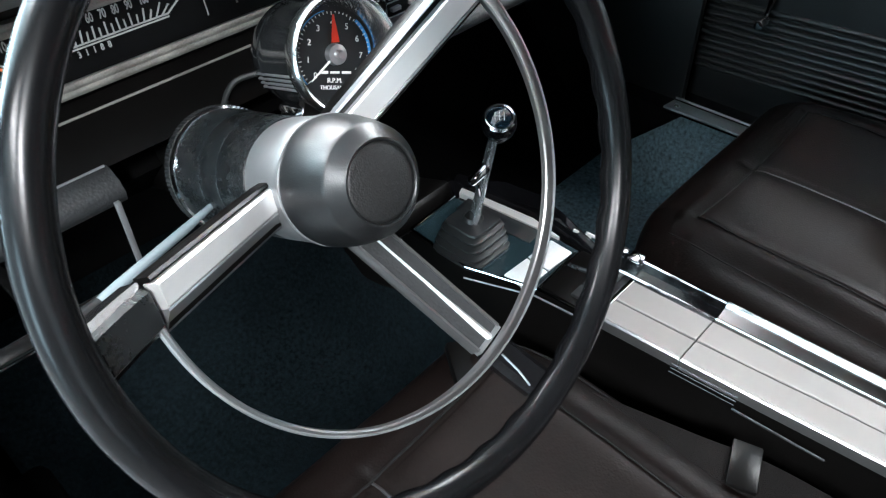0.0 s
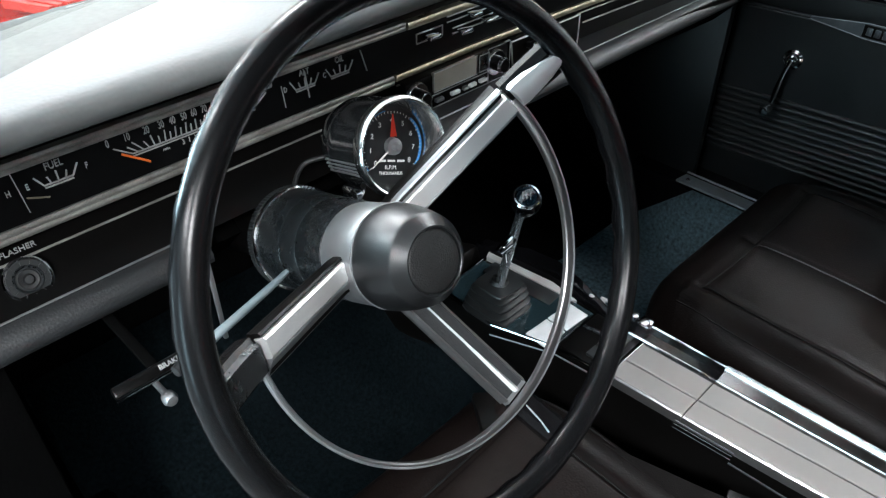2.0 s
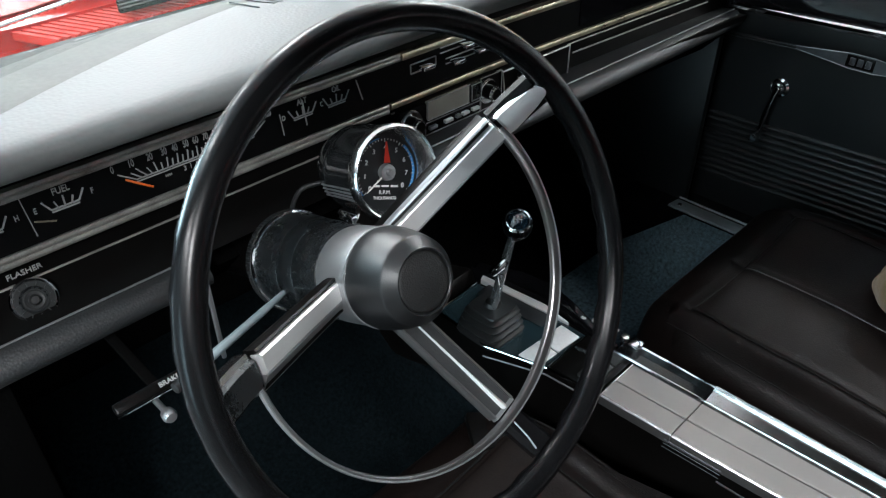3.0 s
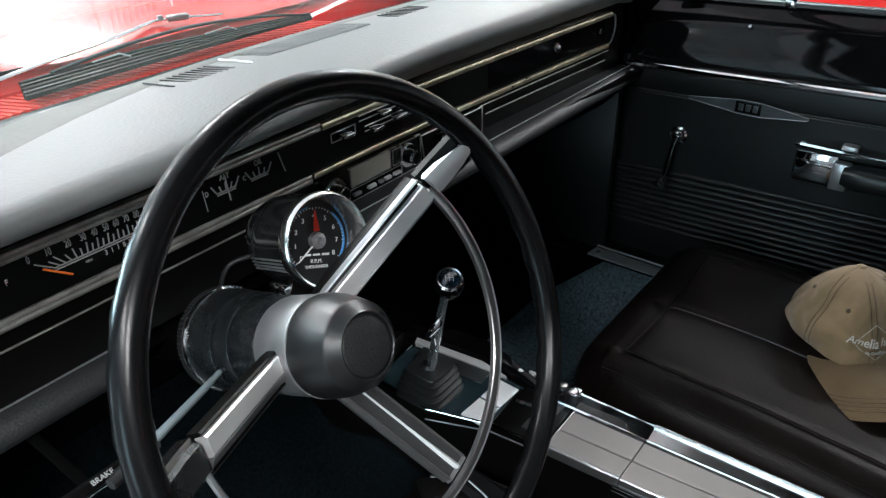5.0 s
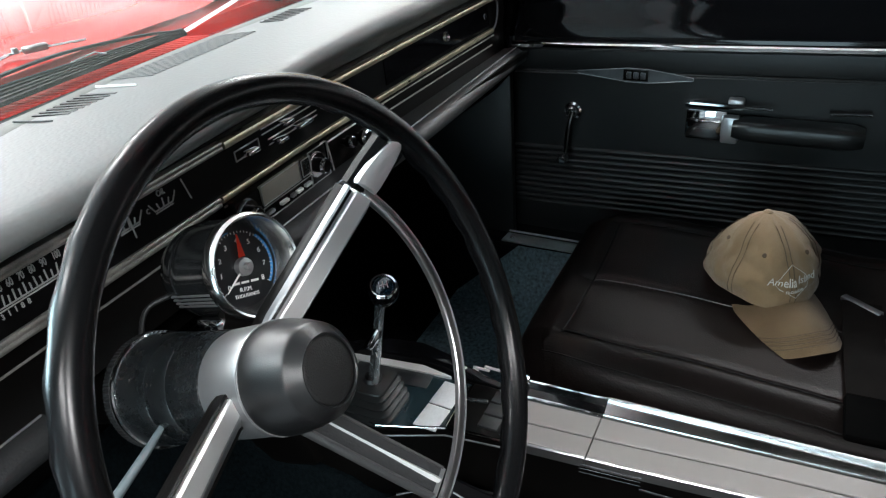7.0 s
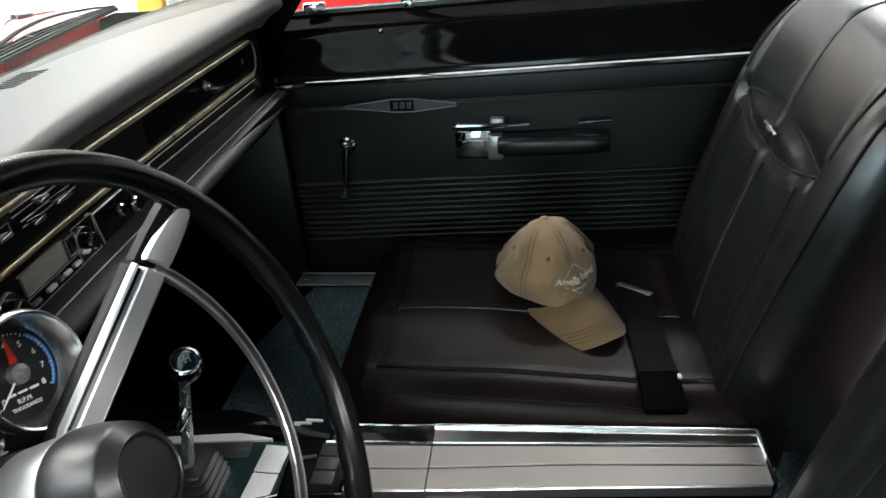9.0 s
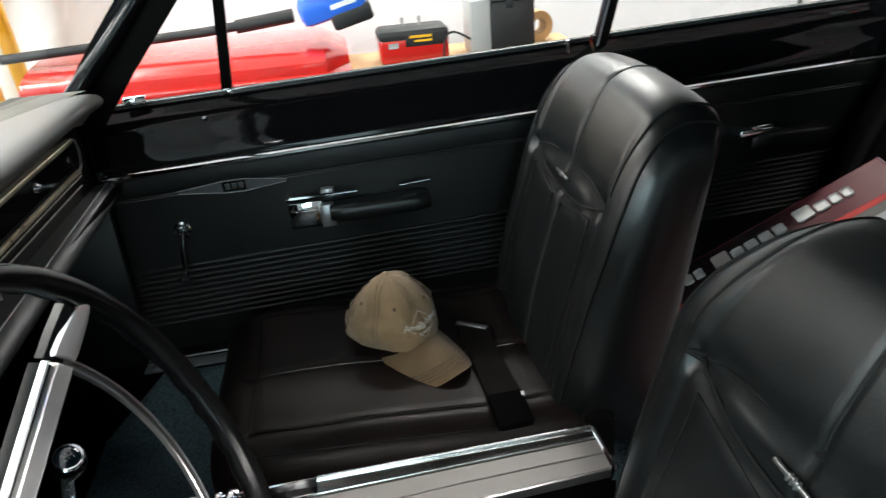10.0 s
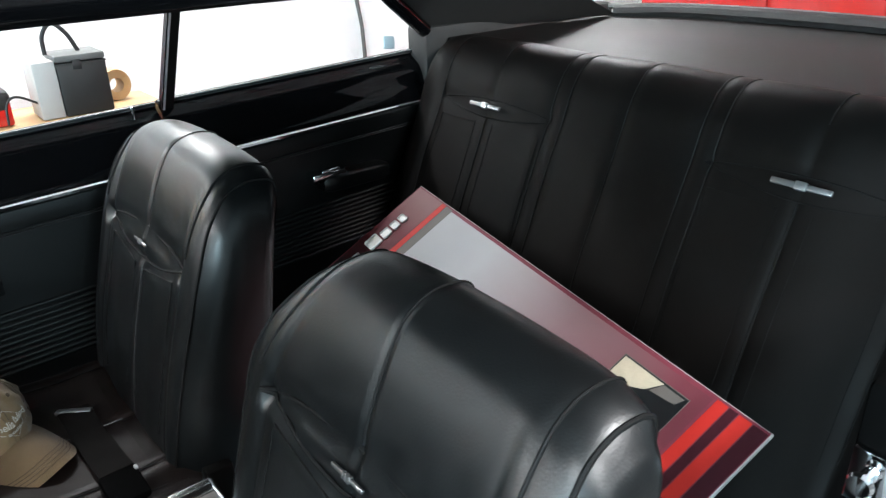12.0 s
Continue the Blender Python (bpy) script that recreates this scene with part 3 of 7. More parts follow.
def wiper(x0, x1, bend, label):
    """A wiper: rubber, backing strips and bridge that meet at the tip, and its bent arm."""
    t = thing("windscreen_wiper", (x0, 0.56, 0.940), label, "wiper", "windscreen wipers")
    L = x1 - x0
    F = [k / 17 for k in range(18)]
    for k in range(5):
        name, mtl, lab = (("blade", WIPERB, "black rubber blade"), ("backing", BLACK, "black blade backing"))[min(1, k % 2)]
        P = [(x0 + L * f + 0.004 * k * (1 - f), 0.536 + 0.008 * f + 0.0105 * k * min(1.0, 0.10 + 1.45 * (1 - f)), 0.9395 + 0.0012 * k + 0.002 * math.sin(math.pi * f)) for f in F]
        part(name, sweep([(-0.0040, -0.0030), (0.0040, -0.0030), (0.0030, 0.0022), (-0.0030, 0.0022)], P, (0, -1, 0)), mtl, t, lab)
    B = spline([(x0 + 0.12 * L, 0.578, 0.9475), (x0 + 0.36 * L, 0.592, 0.955), (x0 + 0.62 * L, 0.594, 0.957), (x0 + 0.86 * L, 0.570, 0.951), (x1 - 0.01, 0.548, 0.945)], 22)
    br = part("bridge", sweep([(-0.0048, -0.0014), (0.0048, -0.0014), (0.0036, 0.0016), (-0.0036, 0.0016)], B, (0, -1, 0)), WIPERB, t, "grey wiper bridge")
    for f in (0.33, 0.70):
        part("claw", tube([(x0 + (f - 0.10) * L, 0.574 - 0.012 * f, 0.950), (x0 + (f - 0.02) * L, 0.572 - 0.014 * f, 0.953), (x0 + f * L, 0.562 - 0.014 * f, 0.949)], 0.0011, 6), SATIN, br, "bright claw")
    A = spline([(x0 - 0.22, 0.552, 0.938), (x0 - 0.02, 0.588, 0.950), (x0 + 0.17 * L, 0.612, 0.954), (x0 + 0.38 * L, 0.630, 0.957), (x0 + 0.56 * L, 0.630 + bend, 0.960), (x0 + 0.66 * L, 0.628, 0.961), (x0 + 0.74 * L, 0.608, 0.960)], 24)
    arm = part("arm", tube(A, 0.0042, 8, flat=0.6, taper=[1.3 - 0.6 * k / 23 for k in range(24)]), CHROME, t, "bright metal arm")
    part("clip", box((0.034, 0.014, 0.009), (x0 + 0.62 * L, 0.642, 0.962), pose(0, 0, 0, 0, 0, -22), bevel=0.003), RINGM, arm, "dull metal arm clip")
    part("pin", lathe([(0, 0.008), (0.004, 0.007), (0.005, 0)], axis_matrix((x0 + 0.57 * L, 0.652, 0.961), (0, 0, 1)), 12), RINGM, arm)
    return t


wiper(-0.345, 0.126, 0.028, "black wiper blade on a bright metal arm")
wiper(0.345, 0.72, 0.028, "black wiper blade on a bright metal arm")

# ---- dashboard ----
def ysh(x):
    return -0.034 * (max(x, 0.0) / 0.67) ** 1.3


DX0, DX1 = -0.69, 0.675
dash = thing("dashboard", (0, 0.30, 0.75), "black dashboard with grey padded top and bright trim strips", "dashboard")
top = [(0.50, 0.930), (0.48, 0.941), (0.45, 0.952), (0.41, 0.9615), (0.38, 0.9655), (0.345, 0.967), (0.290, 0.9668), (0.245, 0.9664), (0.215, 0.9655), (0.203, 0.9633), (0.195, 0.9588), (0.1915, 0.952), (0.1935, 0.945), (0.202, 0.938), (0.220, 0.929), (0.245, 0.917), (0.266, 0.908), (0.30, 0.902), (0.50, 0.90)]


def front_y(x, y):
    """The rolled edge stands further out before the driver than before the passenger."""
    k = min(1.0, max(0.0, (x + 0.35) / 0.45))
    return 0.030 * k * k * (3 - 2 * k) * min(1.0, max(0.0, (0.275 - y) / 0.05))


rows = []
for i in range(49):
    x = DX0 + (DX1 - DX0) * i / 48
    rows.append([(x, (y + ysh(x) + front_y(x, y)) if y < 0.42 else y + bow_y(x) * min(1.0, (y - 0.41) / 0.08) * 0.75, z - (0.012 * max(0, (abs(x) - 0.62) / 0.07) ** 2)) for y, z in top])


def pad_z(x, y):
    """Height of the pad's top at a place."""
    s = np.linspace(0.30, 0.50, 201)
    w = s + np.where(s < 0.42, ysh(x), bow_y(x) * 0.75 * np.minimum(1.0, np.maximum(0.0, (s - 0.41) / 0.08)))
    q = s[int(np.argmin(abs(w - y)))]
    return float(np.interp(q, [p[0] for p in reversed(top[:7])], [p[1] for p in reversed(top[:7])]))


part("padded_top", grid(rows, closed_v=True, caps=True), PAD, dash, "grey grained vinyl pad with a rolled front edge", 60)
rows, edge_rows = [], []
for i in range(49):
    x = DX0 + 0.01 + (DX1 - DX0 - 0.02) * i / 48
    ya, yb = 0.408 - 0.45 * x * x, 0.495 + bow_y(x) * 0.75
    rows.append([(x, y, pad_z(x, y) + 0.0007 * min(1.0, 20 * f)) for f, y in ((f, ya + (yb - ya) * f) for f in (0, 0.05, 0.2, 0.35, 0.5, 0.65, 0.8))])
    edge_rows.append([(x, y, pad_z(x, y) + 0.0018 * min(1.0, 8 * (f - 0.66))) for f, y in ((f, ya + (yb - ya) * f) for f in (0.66, 0.70, 0.80, 0.90, 1.0, 1.04))])
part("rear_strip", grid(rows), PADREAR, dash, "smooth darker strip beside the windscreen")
part("rear_edge", grid(edge_rows), SEALG, dash, "dark grey strip under the glass")
face = [(0.285, 0.905), (0.281, 0.845), (0.284, 0.835), (0.285, 0.815), (0.232, 0.7775), (0.30, 0.765), (0.34, 0.90)]
part("face_panel", prism(face, DX0, -0.215, ysh, 8), BLACK, dash, "black painted face panel")
face = [(0.285, 0.905), (0.281, 0.845), (0.284, 0.835), (0.284, 0.771), (0.232, 0.7745), (0.232, 0.765), (0.30, 0.760), (0.34, 0.90)]
part("face_panel", prism(face, -0.215, DX1, ysh, 24), BLACK, dash, "black painted face panel")
lip = [(0.240, 0.7790), (0.233, 0.7790), (0.225, 0.7775), (0.216, 0.772), (0.210, 0.763), (0.212, 0.754), (0.222, 0.748), (0.26, 0.745), (0.30, 0.750), (0.30, 0.770)]


def lsh(x):
    return 0.25 * ysh(x)


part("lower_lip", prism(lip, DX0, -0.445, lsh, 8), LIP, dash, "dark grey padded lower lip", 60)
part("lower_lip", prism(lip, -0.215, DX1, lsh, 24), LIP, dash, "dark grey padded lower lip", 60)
# bright strip on the lip's top stands in for its highlight
for xa, xb in ((DX0, -0.447), (-0.213, DX1)):
    part("lip_highlight", prism([(0.2325 + 0.0011 * math.sin(a), 0.7795 + 0.0011 * math.cos(a)) for a in np.linspace(0, 2 * math.pi, 9)[:-1]], xa, xb, lsh, 16), SATIN, dash, "thin bright strip as a highlight along the lip")
under = [(0.245, 0.747), (0.29, 0.70), (0.36, 0.66), (0.50, 0.66), (0.50, 0.745)]
part("lower_panel", prism(under, DX0 + 0.01, DX1 - 0.01, ysh, 20), MATTE, dash)


def strip(name, x0, x1, y, z0, z1, ribs, mtl, label):
    """A bright band with shallow lengthwise ribs."""
    n = ribs * 4
    o = [(y + 0.02, z0)]
    for k in range(n + 1):
        o.append((y - (0.0, 0.0009, 0.0013, 0.0009)[k % 4], z0 + (z1 - z0) * k / n))
    o.append((y + 0.02, z1))
    return part(name, prism(o, x0, x1, ysh, 16), mtl, dash, label)


def line(x0, x1, y, z, r):
    return part("thin_trim", prism([(y + r * math.sin(a), z + r * math.cos(a)) for a in np.linspace(0, 2 * math.pi, 9)[:-1]], x0, x1, ysh, 16), TRIM, dash, "thin bright line")


strip("upper_trim", DX0 + 0.02, -0.122, 0.276, 0.8845, 0.8950, 2, TRIM, "brushed bright band under the pad")
strip("upper_trim", -0.120, DX1 - 0.06, 0.274, 0.8850, 0.8935, 1, GOLD, "gold-toned band under the pad")
strip("middle_trim", DX0 + 0.02, -0.142, 0.278, 0.8205, 0.8330, 2, TRIM, "ribbed bright band below the gauges")
strip("middle_trim", -0.140, DX1 - 0.06, 0.276, 0.8250, 0.8330, 1, GOLD, "ribbed gold-toned band")
line(-0.140, DX1 - 0.06, 0.2765, 0.8195, 0.0012)
line(DX0 + 0.02, -0.16, 0.2725, 0.8062, 0.0013)
line(0.235, DX1 - 0.06, 0.281, 0.8000, 0.0014)
part("corner_trim", tube(spline([(0.612, 0.275 + ysh(0.612), 0.8905), (0.626, 0.274 + ysh(0.626), 0.884), (0.630, 0.274 + ysh(0.63), 0.860), (0.622, 0.275 + ysh(0.622), 0.838), (0.612, 0.277 + ysh(0.612), 0.8300)], 18), 0.0019, 6, up=(0, 1, 0)), SATIN, dash, "bright curved corner trim")
# recessed gauge strip
part("gauge_face", prism([(0.2805, 0.893), (0.2795, 0.834), (0.283, 0.834), (0.284, 0.893)], DX0 + 0.03, 0.62, ysh, 20), GAUGEF, dash, "flat black gauge face")


def on_face(x, z, y=0.279, size=1.0):
    """A frame on the dashboard's face: x to the right, y up, looking back at the driver."""
    return Matrix.Translation((x, y + ysh(x) - 0.0006, z)) @ pose(0, 0, 0, 90, 0, 0)


def bars(name, lines, r, mtl, label="", y=0.2787):
    bm = bmesh.new()
    for (xa, za), (xb, zb) in lines:
        v = Vector((xb - xa, 0, zb - za))
        ang = math.degrees(math.atan2(v.z, v.x))
        box((v.length, 0.001, r * 2), ((xa + xb) / 2, y + ysh((xa + xb) / 2), (za + zb) / 2), pose(0, 0, 0, 0, -ang, 0), bm=bm)
    return part(name, bm, mtl, dash, label)


# speedometer
SPEEDS = (-0.4895, -0.4708, -0.4515, -0.4364, -0.4245, -0.4125, -0.4015, -0.3903, -0.3790, -0.3670, -0.3530, -0.3363, -0.3146)
for k, sx in enumerate(SPEEDS):
    letters(str(k * 10), 0.0112, on_face(sx, 0.8783), "speed_numeral", GREYINK, dash, squeeze=0.56 if k < 10 else 0.50)
lines = [((-0.4695, 0.8600), (-0.3344, 0.8600)), ((-0.4695, 0.8575), (-0.3344, 0.8575))]
for k in range(25):
    f = k / 24
    xa = -0.4690 + 0.1340 * f
    xb = (SPEEDS[k // 2] + SPEEDS[min(12, (k + 1) // 2)]) / 2 + 0.004 * (1 - 2 * f)
    h = 1.0 if k % 2 == 0 else 0.72
    lines.append(((xa, 0.8600), (xa + (xb - xa) * h, 0.8600 + 0.0115 * h)))
bars("speed_scale", lines, 0.0006, GREYINK, "grey speed scale lines")
bars("speed_needle", [((-0.4800, 0.8645), (-0.4555, 0.8465))], 0.0010, ORANGE, "orange speed needle", 0.2775)
for k, digit in enumerate("31188"):
    letters(digit, 0.0078, on_face(-0.4186 + 0.0066 * k, 0.8525), "odometer", GREYINK, dash, squeeze=0.8)
letters("MPH", 0.0035, on_face(-0.437, 0.852), "speed_unit", GREYINK, dash)


def small_gauge(x, word, ends, needle):
    letters(word, 0.0100, on_face(x, 0.8782), "gauge_word", GREYINK, dash, squeeze=0.75)
    w = 0.0128
    L = [((x - w, 0.8615), (x + w, 0.8615)), ((x - w, 0.8590), (x + w, 0.8590))]
    for k in range(5):
        f = k / 4 * 2 - 1
        h = 1.0 if k in (0, 2, 4) else 0.7
        L.append(((x + f * w, 0.8615), (x + f * w * 1.5 * (0.9 if h < 1 else 1), 0.8615 + 0.0105 * h)))
    bars("gauge_scale", L, 0.0007, GREYINK)
    for sgn, c in zip((-1, 1), ends):
        if c:
            letters(c, 0.0085, on_face(x + sgn * 0.0262, 0.866), "gauge_mark", GREYINK, dash, squeeze=0.7)
    bars("gauge_needle", [((x + needle[0], needle[1]), (x + needle[2], needle[3]))], 0.0007, needle[4], "", 0.2778)


small_gauge(-0.607, "TEMP", ("C", "H"), (-0.012, 0.872, -0.001, 0.852, GREYINK))
small_gauge(-0.5385, "FUEL", ("E", "F"), (-0.030, 0.857, -0.012, 0.850, GOLD))
small_gauge(-0.2690, "ALT", ("D", "C"), (0.0, 0.880, 0.003, 0.848, GREYINK))
small_gauge(-0.2210, "OIL", ("", ""), (0.030, 0.880, 0.038, 0.853, GREYINK))
bars("panel_divider", [((-0.2995, 0.872), (-0.2972, 0.846))], 0.0004, GREYINK)
bars("panel_divider", [((-0.574, 0.889), (-0.570, 0.842))], 0.0004, GREYINK)

# heater levers
def frame_line(pts, r, mtl, name, parent, label=""):
    return part(name, tube(pts, r, 6, closed=True, up=(0, 1, 0)), mtl, parent, label)


bars("heater_slot", [((-0.107, 0.864), (-0.063, 0.864)), ((-0.107, 0.876), (-0.063, 0.876)), ((-0.107, 0.864), (-0.107, 0.876)), ((-0.063, 0.864), (-0.063, 0.876))], 0.0008, SATIN, "bright outlined heater switch", 0.2740)
bars("heater_slot", [((-0.055, 0.884), (0.066, 0.884)), ((-0.055, 0.877), (0.066, 0.877)), ((-0.045, 0.867), (0.060, 0.867)), ((-0.045, 0.860), (0.060, 0.860))], 0.0008, BRUSH, "bright heater slide rails", 0.2740)
for hx, hz, w in ((-0.086, 0.870, 0.020), (-0.012, 0.879, 0.018), (-0.030, 0.862, 0.020), (0.020, 0.865, 0.030)):
    part("heater_lever", box((w, 0.016, 0.0055), (hx, 0.268, hz), bevel=0.002), CHROME, dash, "chrome heater lever")

# radio
radio = part("radio", box((0.190, 0.030, 0.060), (-0.040, 0.280, 0.7925), bevel=0.003), BLACK, dash, "black radio with beige dial")
part("radio_dial", box((0.078, 0.006, 0.025), (-0.051, 0.2645, 0.8115), bevel=0.0008), RDIAL, radio, "beige radio dial window")
part("band_switch", box((0.017, 0.008, 0.022), (0.001, 0.2640, 0.8115), bevel=0.0012), COLUMN, radio, "grey band switch with bright edge")
frame_line([(-0.0905, 0.2615, 0.7985), (-0.0115, 0.2615, 0.7985), (-0.0115, 0.2615, 0.8245), (-0.0905, 0.2615, 0.8245)], 0.0008, SATIN, "dial_frame", radio, "thin bright frame round the dial")
frame_line([(-0.0085, 0.2600, 0.800), (0.0105, 0.2600, 0.800), (0.0105, 0.2600, 0.823), (-0.0085, 0.2600, 0.823)], 0.0009, SATIN, "switch_edge", radio)
frame_line([(-0.093, 0.2635, 0.777), (0.014, 0.2635, 0.777), (0.014, 0.2635, 0.794), (-0.093, 0.2635, 0.794)], 0.0009, SATIN, "button_frame", radio, "thin bright frame round the buttons")
for kx, w, mtl in ((-0.080, 0.016, SATIN), (-0.051, 0.018, WHITEINK), (-0.032, 0.010, SATIN), (-0.018, 0.015, WHITEINK), (0.002, 0.016, WHITEINK)):
    part("push_button", box((w * 0.85, 0.006, 0.0044), (kx, 0.2630, 0.7855), bevel=0.0008), mtl, radio, "white push button" if mtl is WHITEINK else "metal push button")
for kx in (-0.118, 0.027):
    km = axis_matrix((kx, 0.266, 0.803), (0, -1, 0))
    kb = part("tuning_knob", lathe([(0, 0.020), (0.008, 0.020), (0.0095, 0.017), (0.0100, 0.008), (0.0105, 0.006)], km, 24), BLACK, radio, "black radio knob")
    part("knob_ring", lathe([(0.0085, 0.0205), (0.0102, 0.0200), (0.0108, 0.016), (0.0102, 0.015)], km, 28), CHROME, kb, "chrome knob ring")
    part("knob_skirt", lathe([(0.010, 0.006), (0.0165, 0.006), (0.0180, 0.004), (0.0180, 0), (0.0155, 0)], km, 28), CHROME, kb, "chrome outer ring")
frame_line([(kx - 0.014, 0.264, 0.777), (kx + 0.030, 0.264, 0.777), (kx + 0.030, 0.264, 0.825), (kx - 0.014, 0.264, 0.825)], 0.0009, SATIN, "radio_frame", radio)
# lighter panel, a shallow tray with a bright frame
ash = part("lighter_panel", box((0.150, 0.012, 0.056), (0.142, 0.2735, 0.794), bevel=0.003), BLACK, dash, "black lighter panel")
frame_line([(0.070, 0.2665, 0.768), (0.214, 0.2640, 0.768), (0.214, 0.2640, 0.820), (0.062, 0.2665, 0.820)], 0.0014, BRUSH, "panel_frame", ash, "bright frame")
for kx, kz, r, mtl in ((0.099, 0.806, 0.0085, BLACK), (0.138, 0.797, 0.0125, BLACK)):
    km = axis_matrix((kx, 0.268, kz), (0, -1, 0.1))
    kb = part("knob", lathe([(0, 0.022), (r * 0.75, 0.0215), (r, 0.017), (r, 0.011), (r * 0.55, 0.010), (r * 0.55, 0)], km, 20), mtl, ash, "black pull knob")
    part("knob_ring", lathe([(r * 0.72, 0.0225), (r * 0.95, 0.0210), (r * 1.04, 0.0175), (r * 0.9, 0.0165)], km, 24), CHROME, kb, "chrome knob ring")
# glove box
part("glove_door", prism([(0.279, 0.889), (0.277, 0.842), (0.283, 0.842), (0.284, 0.889)], 0.24, 0.60, ysh, 14), GLOSS, dash, "glossy black glove box lid")
m = axis_matrix((0.43, 0.277 + ysh(0.43), 0.866), (0, -1, 0))
part("glove_lock", lathe([(0, 0.008), (0.003, 0.008), (0.004, 0.005), (0.0085, 0.005), (0.0095, 0)], m, 20), CHROME, dash, "chrome glove box lock")
part("end_screw", lathe([(0, 0.004), (0.005, 0.003), (0.006, 0)], axis_matrix((0.585, 0.279 + ysh(0.585), 0.862), (0, -1, 0)), 12), CHROME, dash)
# flasher knob with its word
m = axis_matrix((-0.597, 0.255, 0.7955), (0, -0.86, 0.5))
fl = part("flasher_knob", lathe([(0, 0.004), (0.0175, 0.004), (0.0190, 0.002), (0.0195, -0.03)], m, 36), BOOT, dash, "round metal flasher knob with rings")
part("outer_ring", lathe([(0.0178, 0.0035), (0.0196, 0.0050), (0.0208, 0.0035), (0.0208, 0.000)], m, 40), CHROME, fl, "bright outer ring")
part("inner_ring", lathe([(0.0105, 0.0040), (0.0118, 0.0050), (0.0128, 0.0040)], m, 32), COLUMN, fl)
part("hub", lathe([(0, 0.0095), (0.0035, 0.0092), (0.0048, 0.0075), (0.0052, 0.0040), (0.0085, 0.0048), (0.0095, 0.0040)], m, 24), RUBBER, fl, "black centre stud")
for k in range(12):
    a = radians(30 * k)
    part("rib", box((0.0035, 0.0010, 0.0014), m @ Vector((0.0152 * math.cos(a), 0.0152 * math.sin(a), 0.0044)), m.to_3x3().to_4x4() @ pose(0, 0, 0, 0, 0, 30 * k)), BOOT, fl)
letters("FLASHER", 0.0082, on_face(-0.592, 0.8125, 0.2785), "knob_word", GREYINK, dash)
# defroster outlets in the pad
def vents(name, x0, n, dx, y, ln, w, mtl, label, z=0.9665):
    for k in range(n):
        part(name, box((w, ln, 0.0014), (x0 + dx * k, y + 0.002 * k / n, z), pose(0, 0, 0, -0.5, 0, 22)), mtl, dash, label)


vents("defroster_slot", -0.250, 8, 0.0088, 0.366, 0.040, 0.0042, DIAL, "black defroster slots")
vents("defroster_slot", 0.118, 8, 0.0100, 0.368, 0.034, 0.0026, LIP, "dark defroster slots")
part("outlet_edge", tube([(-0.278, 0.387, 0.9672), (-0.265, 0.346, 0.9675)], 0.0010, 6), DIAL, dash)
part("outlet_edge", tube([(-0.171, 0.391, 0.9674), (-0.155, 0.346, 0.9676)], 0.0013, 6), WHITEINK, dash, "pale edge line")
bm = bmesh.new()
for k in range(30):
    box((0.0024, 0.050, 0.0012), (-0.130 + 0.0064 * k, 0.378, 0.9659), pose(0, 0, 0, -3, 0, 22), bm=bm)
tagged(part("speaker_grille", bm, PAD, dash, "pale speaker grille bars"), kind="stuff")

# parking brake release and cable under the dash
pb = thing("brake_release", (-0.55, 0.13, 0.72), "black parking brake release handle with white word", "handle")
part("handle", box((0.080, 0.011, 0.007), (-0.555, 0.122, 0.749), pose(0, 0, 0, 35, 0, 0), bevel=0.0025), BLACK, pb)
part("edge", tube([(-0.595, 0.1165, 0.7445), (-0.515, 0.1165, 0.7445)], 0.0011, 6), CHROME, pb, "bright lower edge")
letters("BRAKE", 0.0066, Matrix.Translation((-0.545, 0.1185, 0.7530)) @ pose(0, 0, 0, 35, 0, 0), "handle_word", GREYINK, pb, squeeze=1.0)
part("stem", box((0.010, 0.12, 0.006), (-0.555, 0.190, 0.746), bevel=0.002), MATTE, pb)
kn = thing("release_knob", (-0.556, 0.13, 0.71), "small round metal pull knob under the dash", "knob")
part("knob", lathe([(0, 0.014), (0.005, 0.013), (0.0068, 0.009), (0.006, 0.003), (0.003, 0), (0.003, -0.02)], axis_matrix((-0.556, 0.12, 0.721), (0, -1, 0.05)), 20), SATIN, kn)
br = thing("column_bracket", (-0.45, 0.22, 0.69), "grey steel bracket beside the steering column", "bracket")
part("strap", box((0.005, 0.004, 0.10), (-0.458, 0.20, 0.715), bevel=0.001), SATIN, br)


# ---- steering wheel, turned a little to the left ----
TW = radians(24.6)
WC = Vector((-0.370, -0.054, 0.860))
WN = Vector((0, -math.cos(TW), math.sin(TW)))
WM = Matrix(((1, 0, 0, WC.x), (0, math.sin(TW), WN.y, WC.y), (0, math.cos(TW), WN.z, WC.z), (0, 0, 0, 1)))
RW = 0.2085
wheel = thing("steering_wheel", WC, "black three-spoke steering wheel with bright spokes and chrome horn ring", "steering wheel", turn=WM)


def polar(r, deg, n):
    a = radians(deg)
    return Vector((r * math.cos(a), r * math.sin(a), n))


# rim, its section a little egg-shaped, with finger notches behind
rows = []
for k in range(288):
    a = 1.25 * k
    notch = 0.0016 * (0.5 + 0.5 * math.cos(radians(a * 36)))
    row = []
    for q in range(16):
        b = 2 * math.pi * q / 16
        rr = 0.0116 - (notch if math.sin(b) < -0.1 else 0)
        row.append(polar(RW + rr * math.cos(b), a, rr * 1.15 * math.sin(b)))
    rows.append(row)
part("rim", grid(rows, closed_u=True, closed_v=True), RIMP, wheel, "glossy black plastic rim")
AR, AL, AB = 34.0, 178.0, 285.0


